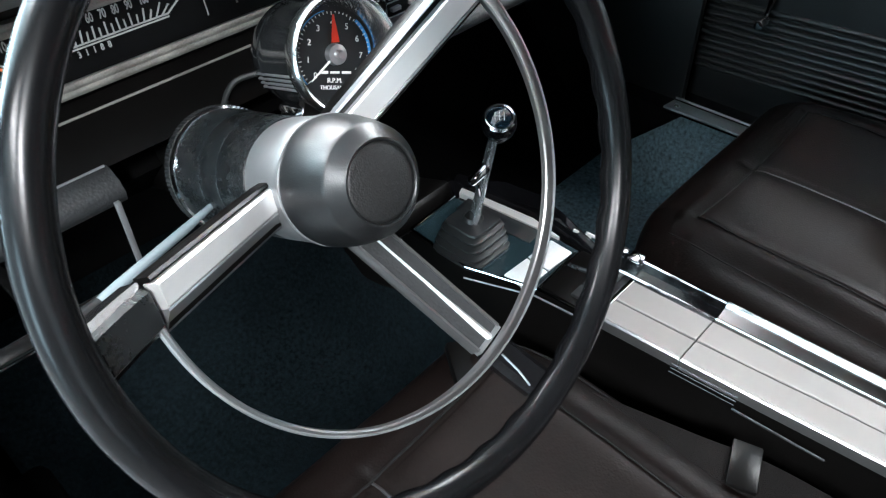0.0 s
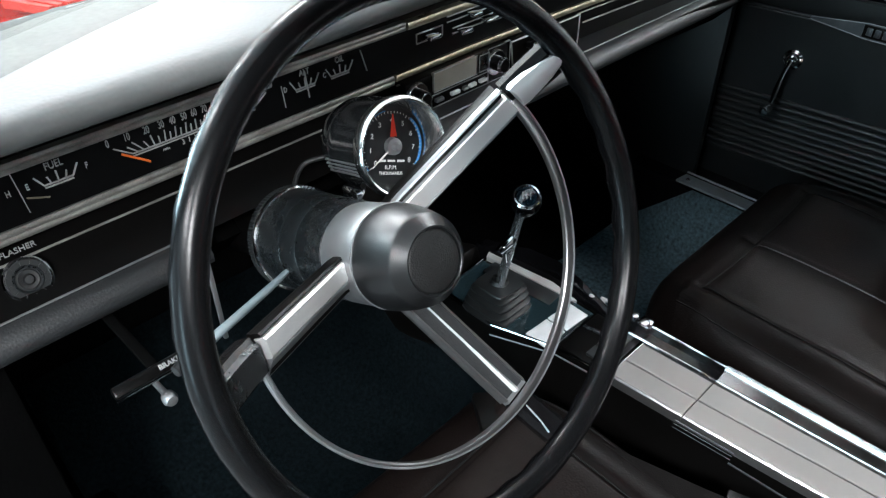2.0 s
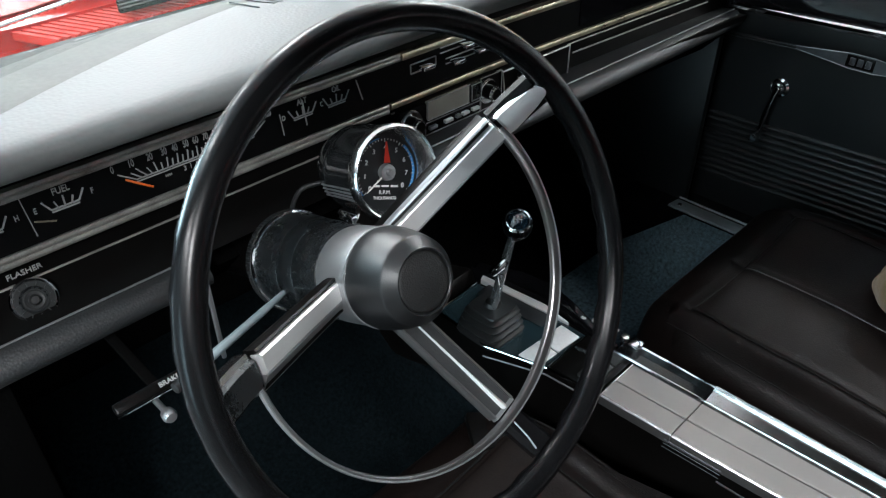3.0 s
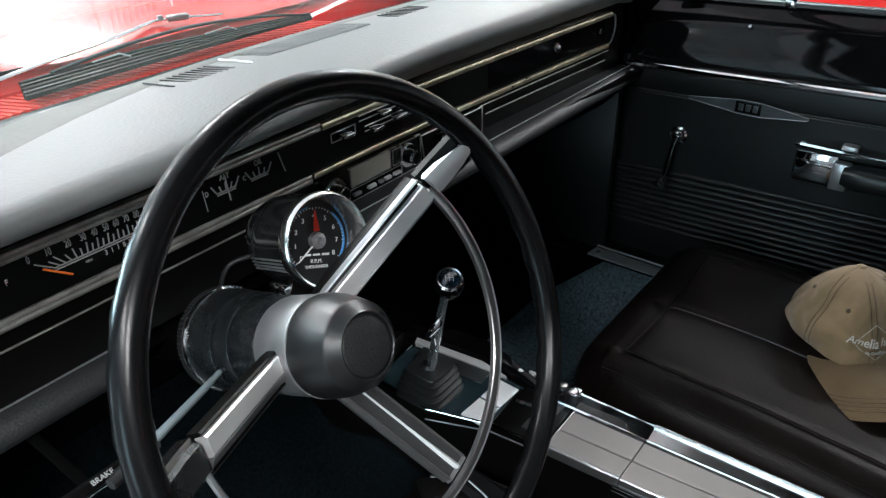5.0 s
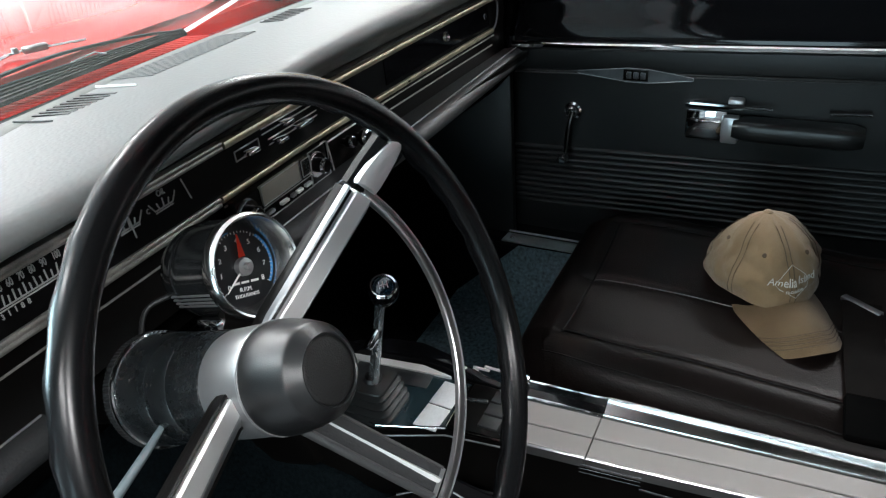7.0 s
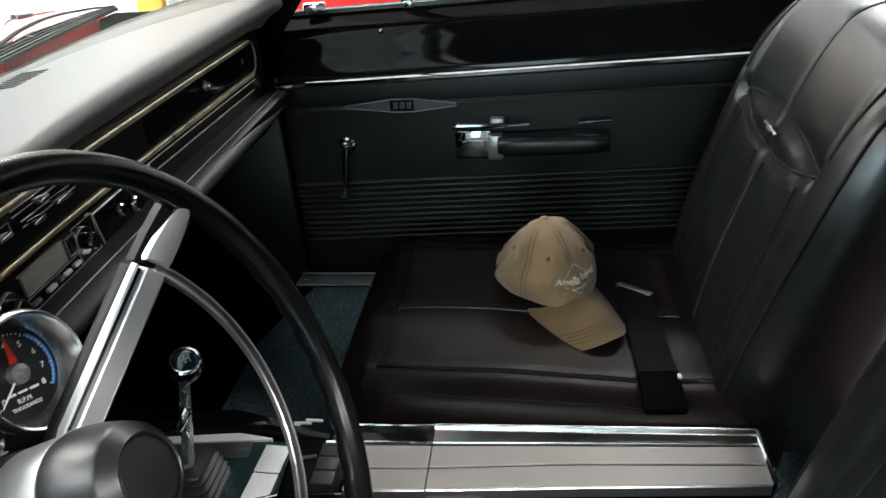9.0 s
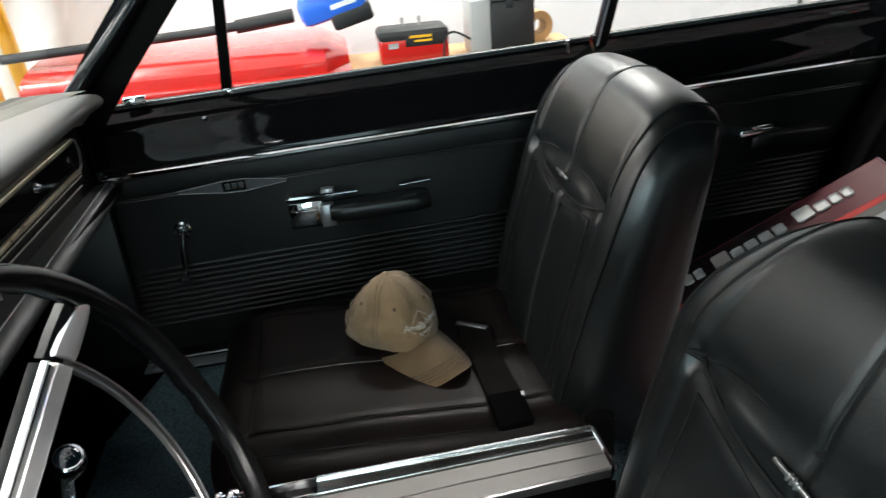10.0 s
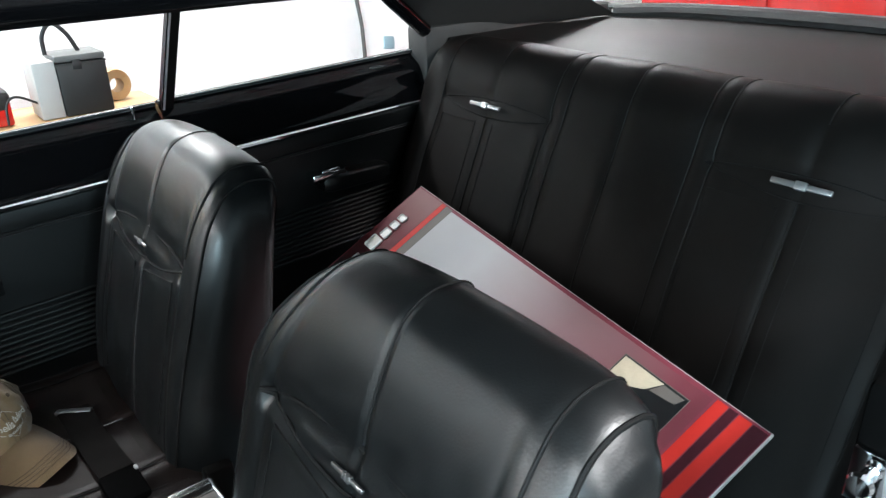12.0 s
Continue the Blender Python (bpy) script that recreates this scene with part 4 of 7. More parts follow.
def spoke(deg, kind):
    a = radians(deg)
    tan = Vector((math.sin(a), -math.cos(a), 0))
    P = [polar(r, deg, n) for r, n in ((0.026, -0.104), (0.046, -0.098), (0.10, -0.066), (0.155, -0.033))]
    sg = -1 if kind == "left" else 1
    bw = 1.0 if kind != "low" else 0.86
    body = part("spoke", sweep([(x * bw, z) for x, z in ((-0.0165, -0.018 * bw ** 3), (0.0165, (-0.009 if kind == "left" else -0.018) * bw ** 3), (0.0165, -0.004), (0.0145, 0.0), (-0.0145, 0.0), (-0.0165, -0.004))], P, tan), BLACK if kind != "low" else RINGM, wheel, "bright faced spoke")
    up = Vector((0, 0, 1))

    def strake(name, section, mtl, label):
        sec = [(x * sg, z) for x, z in section]
        part(name, sweep(sec, [p + up * 0.0035 for p in P], tan), mtl, body, label)

    if kind != "low":
        fw = 0.0100
        if kind == "left":
            strake("face", [(-0.0130, -0.006), (0.0030, -0.006), (0.0030, 0.0020), (0.0015, 0.0036), (-0.0115, 0.0036), (-0.0130, 0.0020)], BRUSH, "worn brushed aluminium face")
            strake("side_facet", [(0.0031, -0.014), (0.0185, -0.014), (0.0185, -0.0085), (0.0170, -0.0070), (0.0045, 0.0022), (0.0031, 0.0020)], SATIN, "darker bevelled side")
            strake("edge_line", [(-0.0168, -0.008), (-0.0135, -0.008), (-0.0135, -0.0012), (-0.0150, 0.0004), (-0.0168, -0.0012)], BLACK, "black edge")
    if kind == "right":
        strake("face", [(-fw, -0.006), (0.0085, -0.006), (0.0085, 0.0016), (0.0070, 0.0034), (0.0012 - fw, 0.0034), (-fw, 0.0020)], BRUSH, "brushed aluminium face")
        strake("face_line", [(0.0086, -0.006), (0.0104, -0.006), (0.0104, 0.0002), (0.0095, 0.0012), (0.0086, 0.0002)], SATIN, "thin bright line")
        strake("side_facet", [(0.0105, -0.014), (0.0180, -0.014), (0.0180, -0.009), (0.0112, -0.0005), (0.0105, -0.0008)], SATIN, "darker bevelled side")
        strake("edge_line", [(-0.0168, -0.008), (-0.0142, -0.008), (-0.0142, -0.0012), (-0.0155, 0.0004), (-0.0168, -0.0012)], SATIN, "thin edge line")
    if kind == "low":
        for s in (-1, 1):
            part("bright_edge", sweep([(-0.0016, -0.002), (0.0016, -0.002), (0.0009, 0.0018), (-0.0009, 0.0018)], [p + tan * 0.0128 * s + up * 0.0012 for p in P], tan), RINGM, body, "bright edge")
        for c, w in ((-0.0066, 0.0046), (0.0052, 0.0060)):
            part("channel", sweep([(-w, -0.001), (w, -0.001), (w, 0.0004), (-w, 0.0004)], [p + up * 0.0008 + tan * c for p in P], tan), LIP, body, "dark recessed channel")
        ridge = []
        for k, p in enumerate(P[1:]):
            w = (0.0010, 0.0015, 0.0036)[k]
            ridge.append([p + up * h + tan * (w * q - 0.001) for q, h in ((-1, 0.0008), (0, 0.0042), (1, 0.0008), (0, -0.001))])
        part("middle_edge", grid(ridge, closed_v=True, caps=True), BRUSH, body, "bright ridge widening outward")
        part("end_cap", sweep([(-0.0142, -0.006), (0.0142, -0.006), (0.0130, 0.0016), (-0.0130, 0.0016)], [polar(0.1545, deg, -0.0335), polar(0.1580, deg, -0.0315)], tan), SATIN, body, "bright spoke end")
    # outer arm up to the rim
    O = [polar(r, deg, n) for r, n in ((0.160, -0.034), (0.178, -0.022), (0.198, -0.006))]
    aw = 1.0 if kind != "low" else 0.80
    arm = part("outer_arm", sweep([(x * aw, z) for x, z in ((-0.015, -0.012), (0.015, -0.012), (0.016, -0.001), (0.010, 0.004), (-0.010, 0.004), (-0.016, -0.001))], O, tan), RIMP, wheel, "black outer spoke arm")
    if kind == "low":
        part("crease", tube([polar(0.168, deg - 1.0, -0.0235), polar(0.182, deg - 1.6, -0.0130), polar(0.192, deg - 2.6, -0.0050)], 0.0009, 6), SATIN, arm, "thin bright crease line")
    if kind == "right":
        rows = []
        for r, n, w in ((0.161, -0.028, 0.0125), (0.165, -0.025, 0.0135), (0.176, -0.017, 0.0126), (0.188, -0.008, 0.0105), (0.198, 0.000, 0.0065), (0.202, 0.001, 0.0030)):
            c = polar(r, deg, n)
            rows.append([c + tan * (w * q) + up * h for q, h in ((-1, -0.004), (-0.85, 0.0015), (-0.3, 0.0040), (0.3, 0.0040), (0.85, 0.0015), (1, -0.004))])
        part("cap", grid(rows, closed_v=True, caps=True), BRUSH, arm, "bright tapered spoke cap")
    if kind == "left":
        part("cap", sweep([(-0.0130, -0.002), (0.0130, -0.002), (0.0100, 0.0026), (-0.0100, 0.0026)], [p + up * 0.004 for p in O], tan), COLUMN, arm, "dark grey spoke cap")
    return body


spoke(AR, "right"), spoke(AL, "left"), spoke(AB, "low")
# horn ring
ring = [polar(0.159 + 0.002 * math.cos(radians(2 * (a - AB))), a, -0.030 - 0.004 * math.sin(radians(a - 34))) for a in np.linspace(AL, AR + 360, 90)]
inner_rows, outer_rows = [], []
for k, p in enumerate(ring):
    out = Vector((p.x, p.y, 0)).normalized()
    a = AL + (AR + 360 - AL) * k / (len(ring) - 1)
    w = 0.0030 + 0.0062 * min(1.0, max(0.0, (a - AB + 40) / 60))
    inner_rows.append([p + out * x + Vector((0, 0, z)) for x, z in ((0.0046 - w, -0.003), (0.0046, -0.003), (0.0046, 0.0014), (0.0036, 0.0020), (0.0056 - w, 0.0020), (0.0046 - w, 0.0008))])
    outer_rows.append([p + out * x + Vector((0, 0, z)) for x, z in ((0.0044, -0.003), (0.0062, -0.003), (0.0064, 0.0012), (0.0055, 0.0026), (0.0044, 0.0022))])
hr = part("horn_ring", grid(inner_rows, closed_v=True, caps=True), RINGM, wheel, "dark satin metal half horn ring")
part("bright_edge", grid(outer_rows, closed_v=True, caps=True), SATIN, hr, "bright outer edge")
# hub: pad, collar
m = Matrix()
hub = part("hub_pad", lathe([(0.0, -0.0310), (0.0268, -0.0310), (0.0268, -0.0285), (0.0276, -0.0274), (0.0288, -0.0274), (0.0298, -0.0290), (0.0374, -0.0370), (0.0384, -0.0384), (0.0391, -0.0405), (0.0398, -0.0430), (0.0425, -0.0530), (0.0448, -0.0650), (0.0460, -0.0760), (0.0455, -0.0805), (0.042, -0.0820)], m, 64), HUBP, wheel, "satin black hub pad", 22)
part("pad_face", lathe([(0.0, -0.0290), (0.0240, -0.0292), (0.0258, -0.0300), (0.0266, -0.0312)], m, 48), GRAIN, hub, "grained black disc")
part("bright_ring", lathe([(0.0440, -0.0805), (0.0462, -0.0808), (0.0464, -0.0825), (0.0450, -0.084)], m, 64), SATIN, hub)
part("collar", lathe([(0.0440, -0.083), (0.0452, -0.086), (0.0456, -0.128), (0.0440, -0.133)], m, 64), COLLAR, wheel, "satin grey hub collar")

# ---- steering column ----
column = thing("steering_column", WC + WN * -0.26, "dark grey steering column with knurled ring", "steering column", turn=WM)
LEAN = Matrix(((1, 0, -0.022, -0.0028), (0, 1, -0.050, -0.0065), (0, 0, 1, 0), (0, 0, 0, 1)))
part("bell", lathe([(0.040, -0.130), (0.0458, -0.131), (0.0472, -0.172), (0.0469, -0.1727), (0.0474, -0.1734), (0.0488, -0.200), (0.0485, -0.2007), (0.0490, -0.2014), (0.0508, -0.228), (0.0516, -0.242)], LEAN, 64), COLUMN, column, "dark grey painted bell")
part("bright_line", lathe([(0.0510, -0.2415), (0.0536, -0.242), (0.0536, -0.2445), (0.0515, -0.245)], LEAN, 64), CHROME, column)
rows = []
for h, r in ((-0.245, 0.052), (-0.2455, 0.0536), (-0.255, 0.0536), (-0.2555, 0.046)):
    rows.append([LEAN @ Vector(((r + (0.0007 if k % 2 and r > 0.0495 else 0)) * math.cos(2 * math.pi * k / 180), (r + (0.0007 if k % 2 and r > 0.0495 else 0)) * math.sin(2 * math.pi * k / 180), h)) for k in range(180)])
part("knurled_ring", grid(rows, closed_v=True), RUBBER, column, "finely knurled black ring")
part("tube", lathe([(0.046, -0.2555), (0.034, -0.265), (0.031, -0.30), (0.031, -0.62)], LEAN, 32), BLACK, column)
lev = tube([(-0.046, -0.002, -0.196), (-0.075, -0.005, -0.185), (-0.140, -0.013, -0.168), (-0.160, -0.016, -0.163)], 0.0044, 10, taper=[0.6, 0.85, 1.0, 0.95])
lv = part("signal_lever", lev, LEVERM, column, "slim pale turn signal lever")
part("tip", lathe([(0, 0.004), (0.005, 0.002), (0.006, -0.010), (0.0045, -0.026)], axis_matrix((-0.182, -0.019, -0.158), (-1, -0.14, 0.24)), 14), RUBBER, lv, "black lever tip")

# ---- tachometer on the column ----
TA = Vector((-0.10, -0.94, 0.32)).normalized()
TP = Vector((-0.262, 0.139, 0.840))
TM = axis_matrix(TP, TA) @ pose(0, 0, 0, 0, 0, -19)
tach = thing("tachometer", TP, "round chrome-bezelled rev counter with black dial", "tachometer", turn=TM)
part("case", lathe([(0.0, -0.092), (0.030, -0.091), (0.043, -0.082), (0.0475, -0.068), (0.0480, -0.060)] + [(0.0482 + 0.0008 * (k % 2), -0.058 + 0.0016 * k) for k in range(4)] + [(0.0482, -0.048), (0.0482, 0.004)], m, 56), TACHC, tach, "dark chromed case")
part("bezel", lathe([(0.0480, 0.000), (0.0515, 0.002), (0.0525, 0.008), (0.0515, 0.014), (0.0490, 0.0166), (0.0470, 0.0155), (0.0440, 0.008), (0.0415, -0.002), (0.0392, -0.0085)], m, 64), RAILM, tach, "polished chrome bezel")
dial = part("dial", lathe([(0, -0.009), (0.0400, -0.009), (0.0400, -0.0105)], m, 48), DIAL, tach, "black dial")


def dialpos(frac, r, h):
    """Round the dial: 0 at lower left, 1 at lower right, clockwise by way of the top."""
    a = radians(224 - 257 * frac)
    return Vector((r * math.cos(a), r * math.sin(a), h))


for k in range(9):
    p = dialpos(k / 8, 0.0258, -0.0084)
    letters(str(k), 0.0072, Matrix.Translation(p), "numeral", WHITEINK, dial, 0.0003)
tk = bmesh.new()
for k in range(41):
    f = k / 40
    a = dialpos(f, 0.0335 if k % 5 else 0.0320, 0)
    b = dialpos(f, 0.0352, 0)
    d = (b - a)
    box((d.length, 0.0006, 0.0004), (a + b) / 2 + Vector((0, 0, -0.0084)), pose(0, 0, 0, 0, 0, math.degrees(math.atan2(d.y, d.x))), bm=tk)
part("scale_ticks", tk, WHITEINK, dial, "white scale ticks")


def arc_band(f0, f1, r0, r1, h, mtl, name, label=""):
    rows = [[dialpos(f, r0, h), dialpos(f, r1, h)] for f in np.linspace(f0, f1, 30)]
    part(name, grid(rows), mtl, dial, label)


arc_band(0.0, 0.46, 0.0358, 0.0366, -0.0086, BLUEBAND, "blue_arc", "thin blue arc")
arc_band(0.66, 1.0, 0.0336, 0.0366, -0.0086, BLUEBAND, "blue_arc", "blue arc at the high speeds")
nd = bmesh.new()
a = radians(96)
tip, wing = Vector((math.cos(a), math.sin(a), 0)), Vector((-math.sin(a), math.cos(a), 0))
v = [nd.verts.new(p) for p in (tip * 0.010 + wing * 0.0040 + Vector((0, 0, -0.005)), tip * 0.010 - wing * 0.0040 + Vector((0, 0, -0.005)), tip * 0.0325 - wing * 0.0008 + Vector((0, 0, -0.005)), tip * 0.0325 + wing * 0.0008 + Vector((0, 0, -0.005)))]
nd.faces.new(v)
bmesh.ops.solidify(nd, geom=nd.faces[:], thickness=0.0008)
part("red_pointer", nd, REDNEEDLE, dial, "orange-red set pointer")
nd = tube([(0, 0, -0.006), dialpos(0.0, 0.020, -0.006), dialpos(0.0, 0.0325, -0.006)], 0.0011, 6, taper=[1.0, 0.9, 0.5])
part("needle", nd, WHITEINK, dial, "white needle at zero")
part("pivot", lathe([(0, 0.004), (0.0030, 0.004), (0.0038, 0.002), (0.0038, -0.0020), (0.0085, -0.0026), (0.0092, -0.009)], m, 24), SATIN, dial, "grey metal pivot cap")
bw = bmesh.new()
for k, (x, w, h) in enumerate(((-0.0105, 0.008, 0.0042), (0.0, 0.009, 0.0036), (0.0115, 0.009, 0.0042))):
    box((w, h * 0.55, 0.0004), (x, -0.0150, -0.0084), bm=bw)
part("maker_mark", bw, WHITEINK, dial, "pale maker's mark as plain bars")
letters("R.P.M.", 0.0058, Matrix.Translation((0.0, -0.0218, -0.0084)), "dial_word", WHITEINK, dial, 0.0003)
letters("THOUSANDS", 0.0048, Matrix.Translation((0.0, -0.0278, -0.0084)), "dial_word", WHITEINK, dial, 0.0003)
# bright flutes along the case's lower side, clamp and cable
for deg in (203, 208, 213, 218):
    part("flute", sweep([(-0.0012, -0.001), (0.0012, -0.001), (0.0006, 0.0010), (-0.0006, 0.0010)], [polar(0.0486, deg, -0.066), polar(0.0486, deg, -0.002)], polar(1, deg + 90, 0)), SATIN, tach, "bright flute")
part("clamp", tube([Vector((-0.030, -0.046, -0.014)), Vector((0.0, -0.0535, -0.014)), Vector((0.030, -0.046, -0.014))], 0.010, 10, flat=0.6, up=(0, 0, 1)), BLACK, tach, "black mounting clamp")
part("clamp_screw", lathe([(0, 0.030), (0.0065, 0.029), (0.0075, 0.024), (0.0075, 0.016), (0.0058, 0.014), (0.0075, 0.010), (0.0075, -0.008)], axis_matrix((-0.028, -0.050, -0.040), (-0.1, 0.0, 1)), 18), CHROME, tach, "chrome clamp screw")
part("foot", box((0.036, 0.028, 0.034), (0.0, -0.062, -0.030), bevel=0.008), BLACK, tach)
part("cable", tube(spline([(-0.030, -0.018, -0.088), (-0.052, -0.030, -0.105), (-0.068, -0.060, -0.095), (-0.075, -0.095, -0.085), (-0.070, -0.13, -0.10)], 20), 0.0028, 8), RUBBER, tach, "thin black cable")

# ---- centre console ----
con = thing("centre_console", (0, -0.15, 0.20), "black console with taupe lids and chrome rails", "console")
CXR = 0.060


def con_left(y):
    """Left edge of the console's top, drawn in towards the rear."""
    return float(np.interp(y, (-0.57, -0.328, -0.226, -0.146, -0.04, 0.03, 0.14, 0.30), (-0.030, -0.0455, -0.0535, -0.0590, -0.0655, -0.061, -0.092, -0.088)))


def rail_in(y):
    """Inner edge of the bright rail."""
    return float(np.interp(y, (-0.57, -0.33, -0.145, 0.0), (0.0385, 0.0290, 0.0215, 0.0165)))


def rail_out(y):
    """Outer edge of the bright rail."""
    return float(np.interp(y, (-0.57, -0.33, -0.142, 0.0), (0.0630, 0.0585, 0.0550, 0.0510)))


rows = []
for y in (-0.575, -0.57, -0.40, -0.14, -0.04, 0.03, 0.05, 0.10, 0.146, 0.20, 0.256, 0.30):
    z = 0.475 - 0.010 * min(1.0, max(0.0, (y + 0.02) / 0.06)) - 0.05 * max(0.0, (y - 0.256) / 0.05)
    g = 0.012 if y < 0.2 else 0.004
    xl = con_left(y) + 0.001
    rows.append([(xl - g, y, 0.22), (xl, y, z - 0.03), (xl + 0.002, y, z), (CXR - 0.014, y, z), (CXR - 0.010, y, z - 0.03), (CXR + g, y, 0.22)])
part("body", grid(rows, closed_v=True, caps=True), BLACK, con, "black console body")
ZT = 0.487


def along(y0, y1, section, n=9):
    """A length of trim; section(y) gives its outline as (x, height over the lids)."""
    return grid([[(x, y, ZT + z) for x, z in section(y)] for y in np.linspace(y0, y1, n)], closed_v=True, caps=True)


def slab(xa, xb, z0, z1, b=0.0012):
    """Outline of a flat strip with eased upper edges, between two edges that run along y."""
    return lambda y: [(xa(y), z0), (xa(y), z1 - b), (xa(y) + b, z1), (xb(y) - b, z1), (xb(y), z1 - b), (xb(y), z0)]


def groove_x(y):
    return float(np.interp(y, (-0.57, -0.328, -0.147, -0.03), (0.0045, -0.0060, -0.0210, -0.0275)))


def lid(y0, y1, name):
    """A lid in two long panels with a sunk line between them and a bright edge."""
    lb = part(name, along(y0, y1, slab(lambda y: con_left(y) + 0.0030, lambda y: groove_x(y) - 0.0011, -0.011, 0.003)), LID, con, "taupe brushed metal lid")
    part("panel", along(y0, y1, slab(lambda y: groove_x(y) + 0.0011, lambda y: rail_in(y) - 0.0030, -0.011, 0.003)), LID, lb, "taupe brushed metal panel")
    part("groove", along(y0, y1, slab(lambda y: groove_x(y) - 0.0011, lambda y: groove_x(y) + 0.0011, -0.011, 0.0008, 0.0002)), DIAL, lb, "dark sunk line")
    part("bright_edge", along(y0, y1, slab(con_left, lambda y: con_left(y) + 0.0032, -0.013, 0.0030, 0.0018)), RINGM, lb, "chrome edge")
    part("dark_edge", along(y0, y1, slab(lambda y: rail_in(y) - 0.0030, lambda y: rail_in(y) - 0.0002, -0.011, 0.0006, 0.0002)), DIAL, lb, "dark line beside the rail")
    return lb


fl = lid(-0.038, -0.1415, "front_lid")
part("rail", along(0.004, -0.1415, slab(rail_in, lambda y: rail_in(y) + 0.0042, -0.012, 0.0050, 0.0016)), CHROME, fl, "chrome rail")
part("rail", along(0.004, -0.1415, slab(lambda y: rail_out(y) - 0.0036, rail_out, -0.012, 0.0075, 0.0014)), CHROME, fl, "chrome rail")
part("channel", along(-0.002, -0.1415, slab(lambda y: rail_in(y) + 0.0042, lambda y: rail_out(y) - 0.0036, -0.012, -0.0005, 0.0004)), GLOSS, fl, "glossy black channel between the rails")
part("front_edge", tube([(con_left(-0.037) + 0.002, -0.037, ZT + 0.001), (rail_in(-0.037) - 0.002, -0.037, ZT + 0.001)], 0.0020, 8), CHROME, fl, "chrome front edge")
lb = lid(-0.1432, -0.566, "rear_lid")
part("rail", along(-0.1432, -0.566, lambda y: [(rail_in(y) + dx, z) for dx, z in ((0.0, -0.012), (0.0, 0.0025), (0.0012, 0.0048), (0.0028, 0.0052), (0.0042, 0.0035), (0.0050, 0.0012))] + [(rail_out(y) - dx, z) for dx, z in ((0.0125, 0.0040), (0.0112, 0.0048), (0.0104, 0.0040), (0.0092, 0.0085), (0.0066, 0.0120), (0.0046, 0.0116), (0.0034, 0.0098), (0.0016, 0.0096), (0.0, 0.0070), (0.0, -0.012))]), RAILM, lb, "broad stepped chrome rail")
part("rail_line", along(-0.150, -0.560, slab(lambda y: rail_in(y) + 0.0046, lambda y: rail_in(y) + 0.0062, -0.004, 0.0024, 0.0002)), DIAL, lb, "thin dark line")
for k in range(3):
    part("side_line", tube([(con_left(y) - 0.0006 - 0.0016 * k, y, ZT - 0.0085 - 0.0050 * k) for y in (-0.136, -0.17, -0.212)], 0.0006, 6), EMBM, con, "thin chrome side line")
part("end_trim", box((0.094, 0.010, 0.030), (0.016, -0.570, 0.480), bevel=0.004), CHROME, lb, "chrome end cap")
part("latch", box((0.0025, 0.098, 0.0020), (-0.066, -0.262, 0.473), pose(0, 0, 0, 0, 0, 2), bevel=0.0006), EMBM, con, "thin dull latch edge")
part("hinge_clip", box((0.020, 0.020, 0.014), (0.048, -0.020, 0.492), bevel=0.004), CHROME, con, "chrome hinge clip")
part("hinge_clip", lathe([(0, 0.008), (0.006, 0.007), (0.008, 0)], axis_matrix((0.052, 0.000, 0.488), (0, 0, 1)), 14), CHROME, con)
# ash receiver in front of the lids
tr = part("ash_tray", box((0.092, 0.078, 0.012), (-0.014, 0.010, 0.474), bevel=0.003), BLACK, con, "black ash receiver")
for k in range(3):
    part("rib", box((0.022, 0.030, 0.006), (-0.038 + 0.025 * k, -0.004, 0.481), bevel=0.002), RUBBER, tr)
part("pull", box((0.006, 0.032, 0.004), (-0.004, 0.030, 0.482), pose(0, 0, 0, 0, 0, 12), bevel=0.0015), COLUMN, tr)
ZP = 0.474
EDGE = [(-0.0645, -0.036, 0.484), (-0.062, 0.052, ZP), (-0.092, 0.146, ZP), (-0.082, 0.256, ZP - 0.004), (0.014, 0.262, ZP - 0.004)]
for a, b in zip(EDGE[:-1], EDGE[1:]):
    part("chrome_border", tube([a, b], 0.0021, 8, flat=0.7), CHROME, con, "chrome border strip")
part("chrome_border", tube([(-0.0665, -0.036, 0.474), (-0.066, 0.052, 0.464), (-0.100, 0.142, 0.462)], 0.0013, 8), COLLAR, con, "chrome border strip")
part("chrome_border", tube([(0.026, 0.056, ZP + 0.001), (-0.060, 0.052, ZP + 0.001)], 0.0016, 6), CHROME, con, "thin bright line")
part("shift_plate", grid([[(-0.062, 0.052, ZP - 0.003), (0.034, 0.056, ZP - 0.003)], [(-0.091, 0.146, ZP - 0.003), (0.036, 0.130, ZP - 0.003)], [(-0.081, 0.256, ZP - 0.007), (0.014, 0.262, ZP - 0.007)]]), PLATE, con, "grey shift plate tinted teal for its reflection")
part("recess", box((0.030, 0.125, 0.003), (0.012, 0.178, ZP - 0.003), pose(0, 0, 0, 0, 0, 5), bevel=0.001), DIAL, con, "dark sunk strip beside the boot")
for xa, xb in ((-0.072, -0.027), (-0.024, 0.024)):
    k = (xa + 0.072) / 0.096
    part("bright_plate", box((xb - xa, 0.036, 0.003), ((xa + xb) / 2, 0.080 - 0.004 * k, ZP - 0.001), pose(0, 0, 0, 0, 0, -3), bevel=0.001), SILL, con, "bright inset plate")
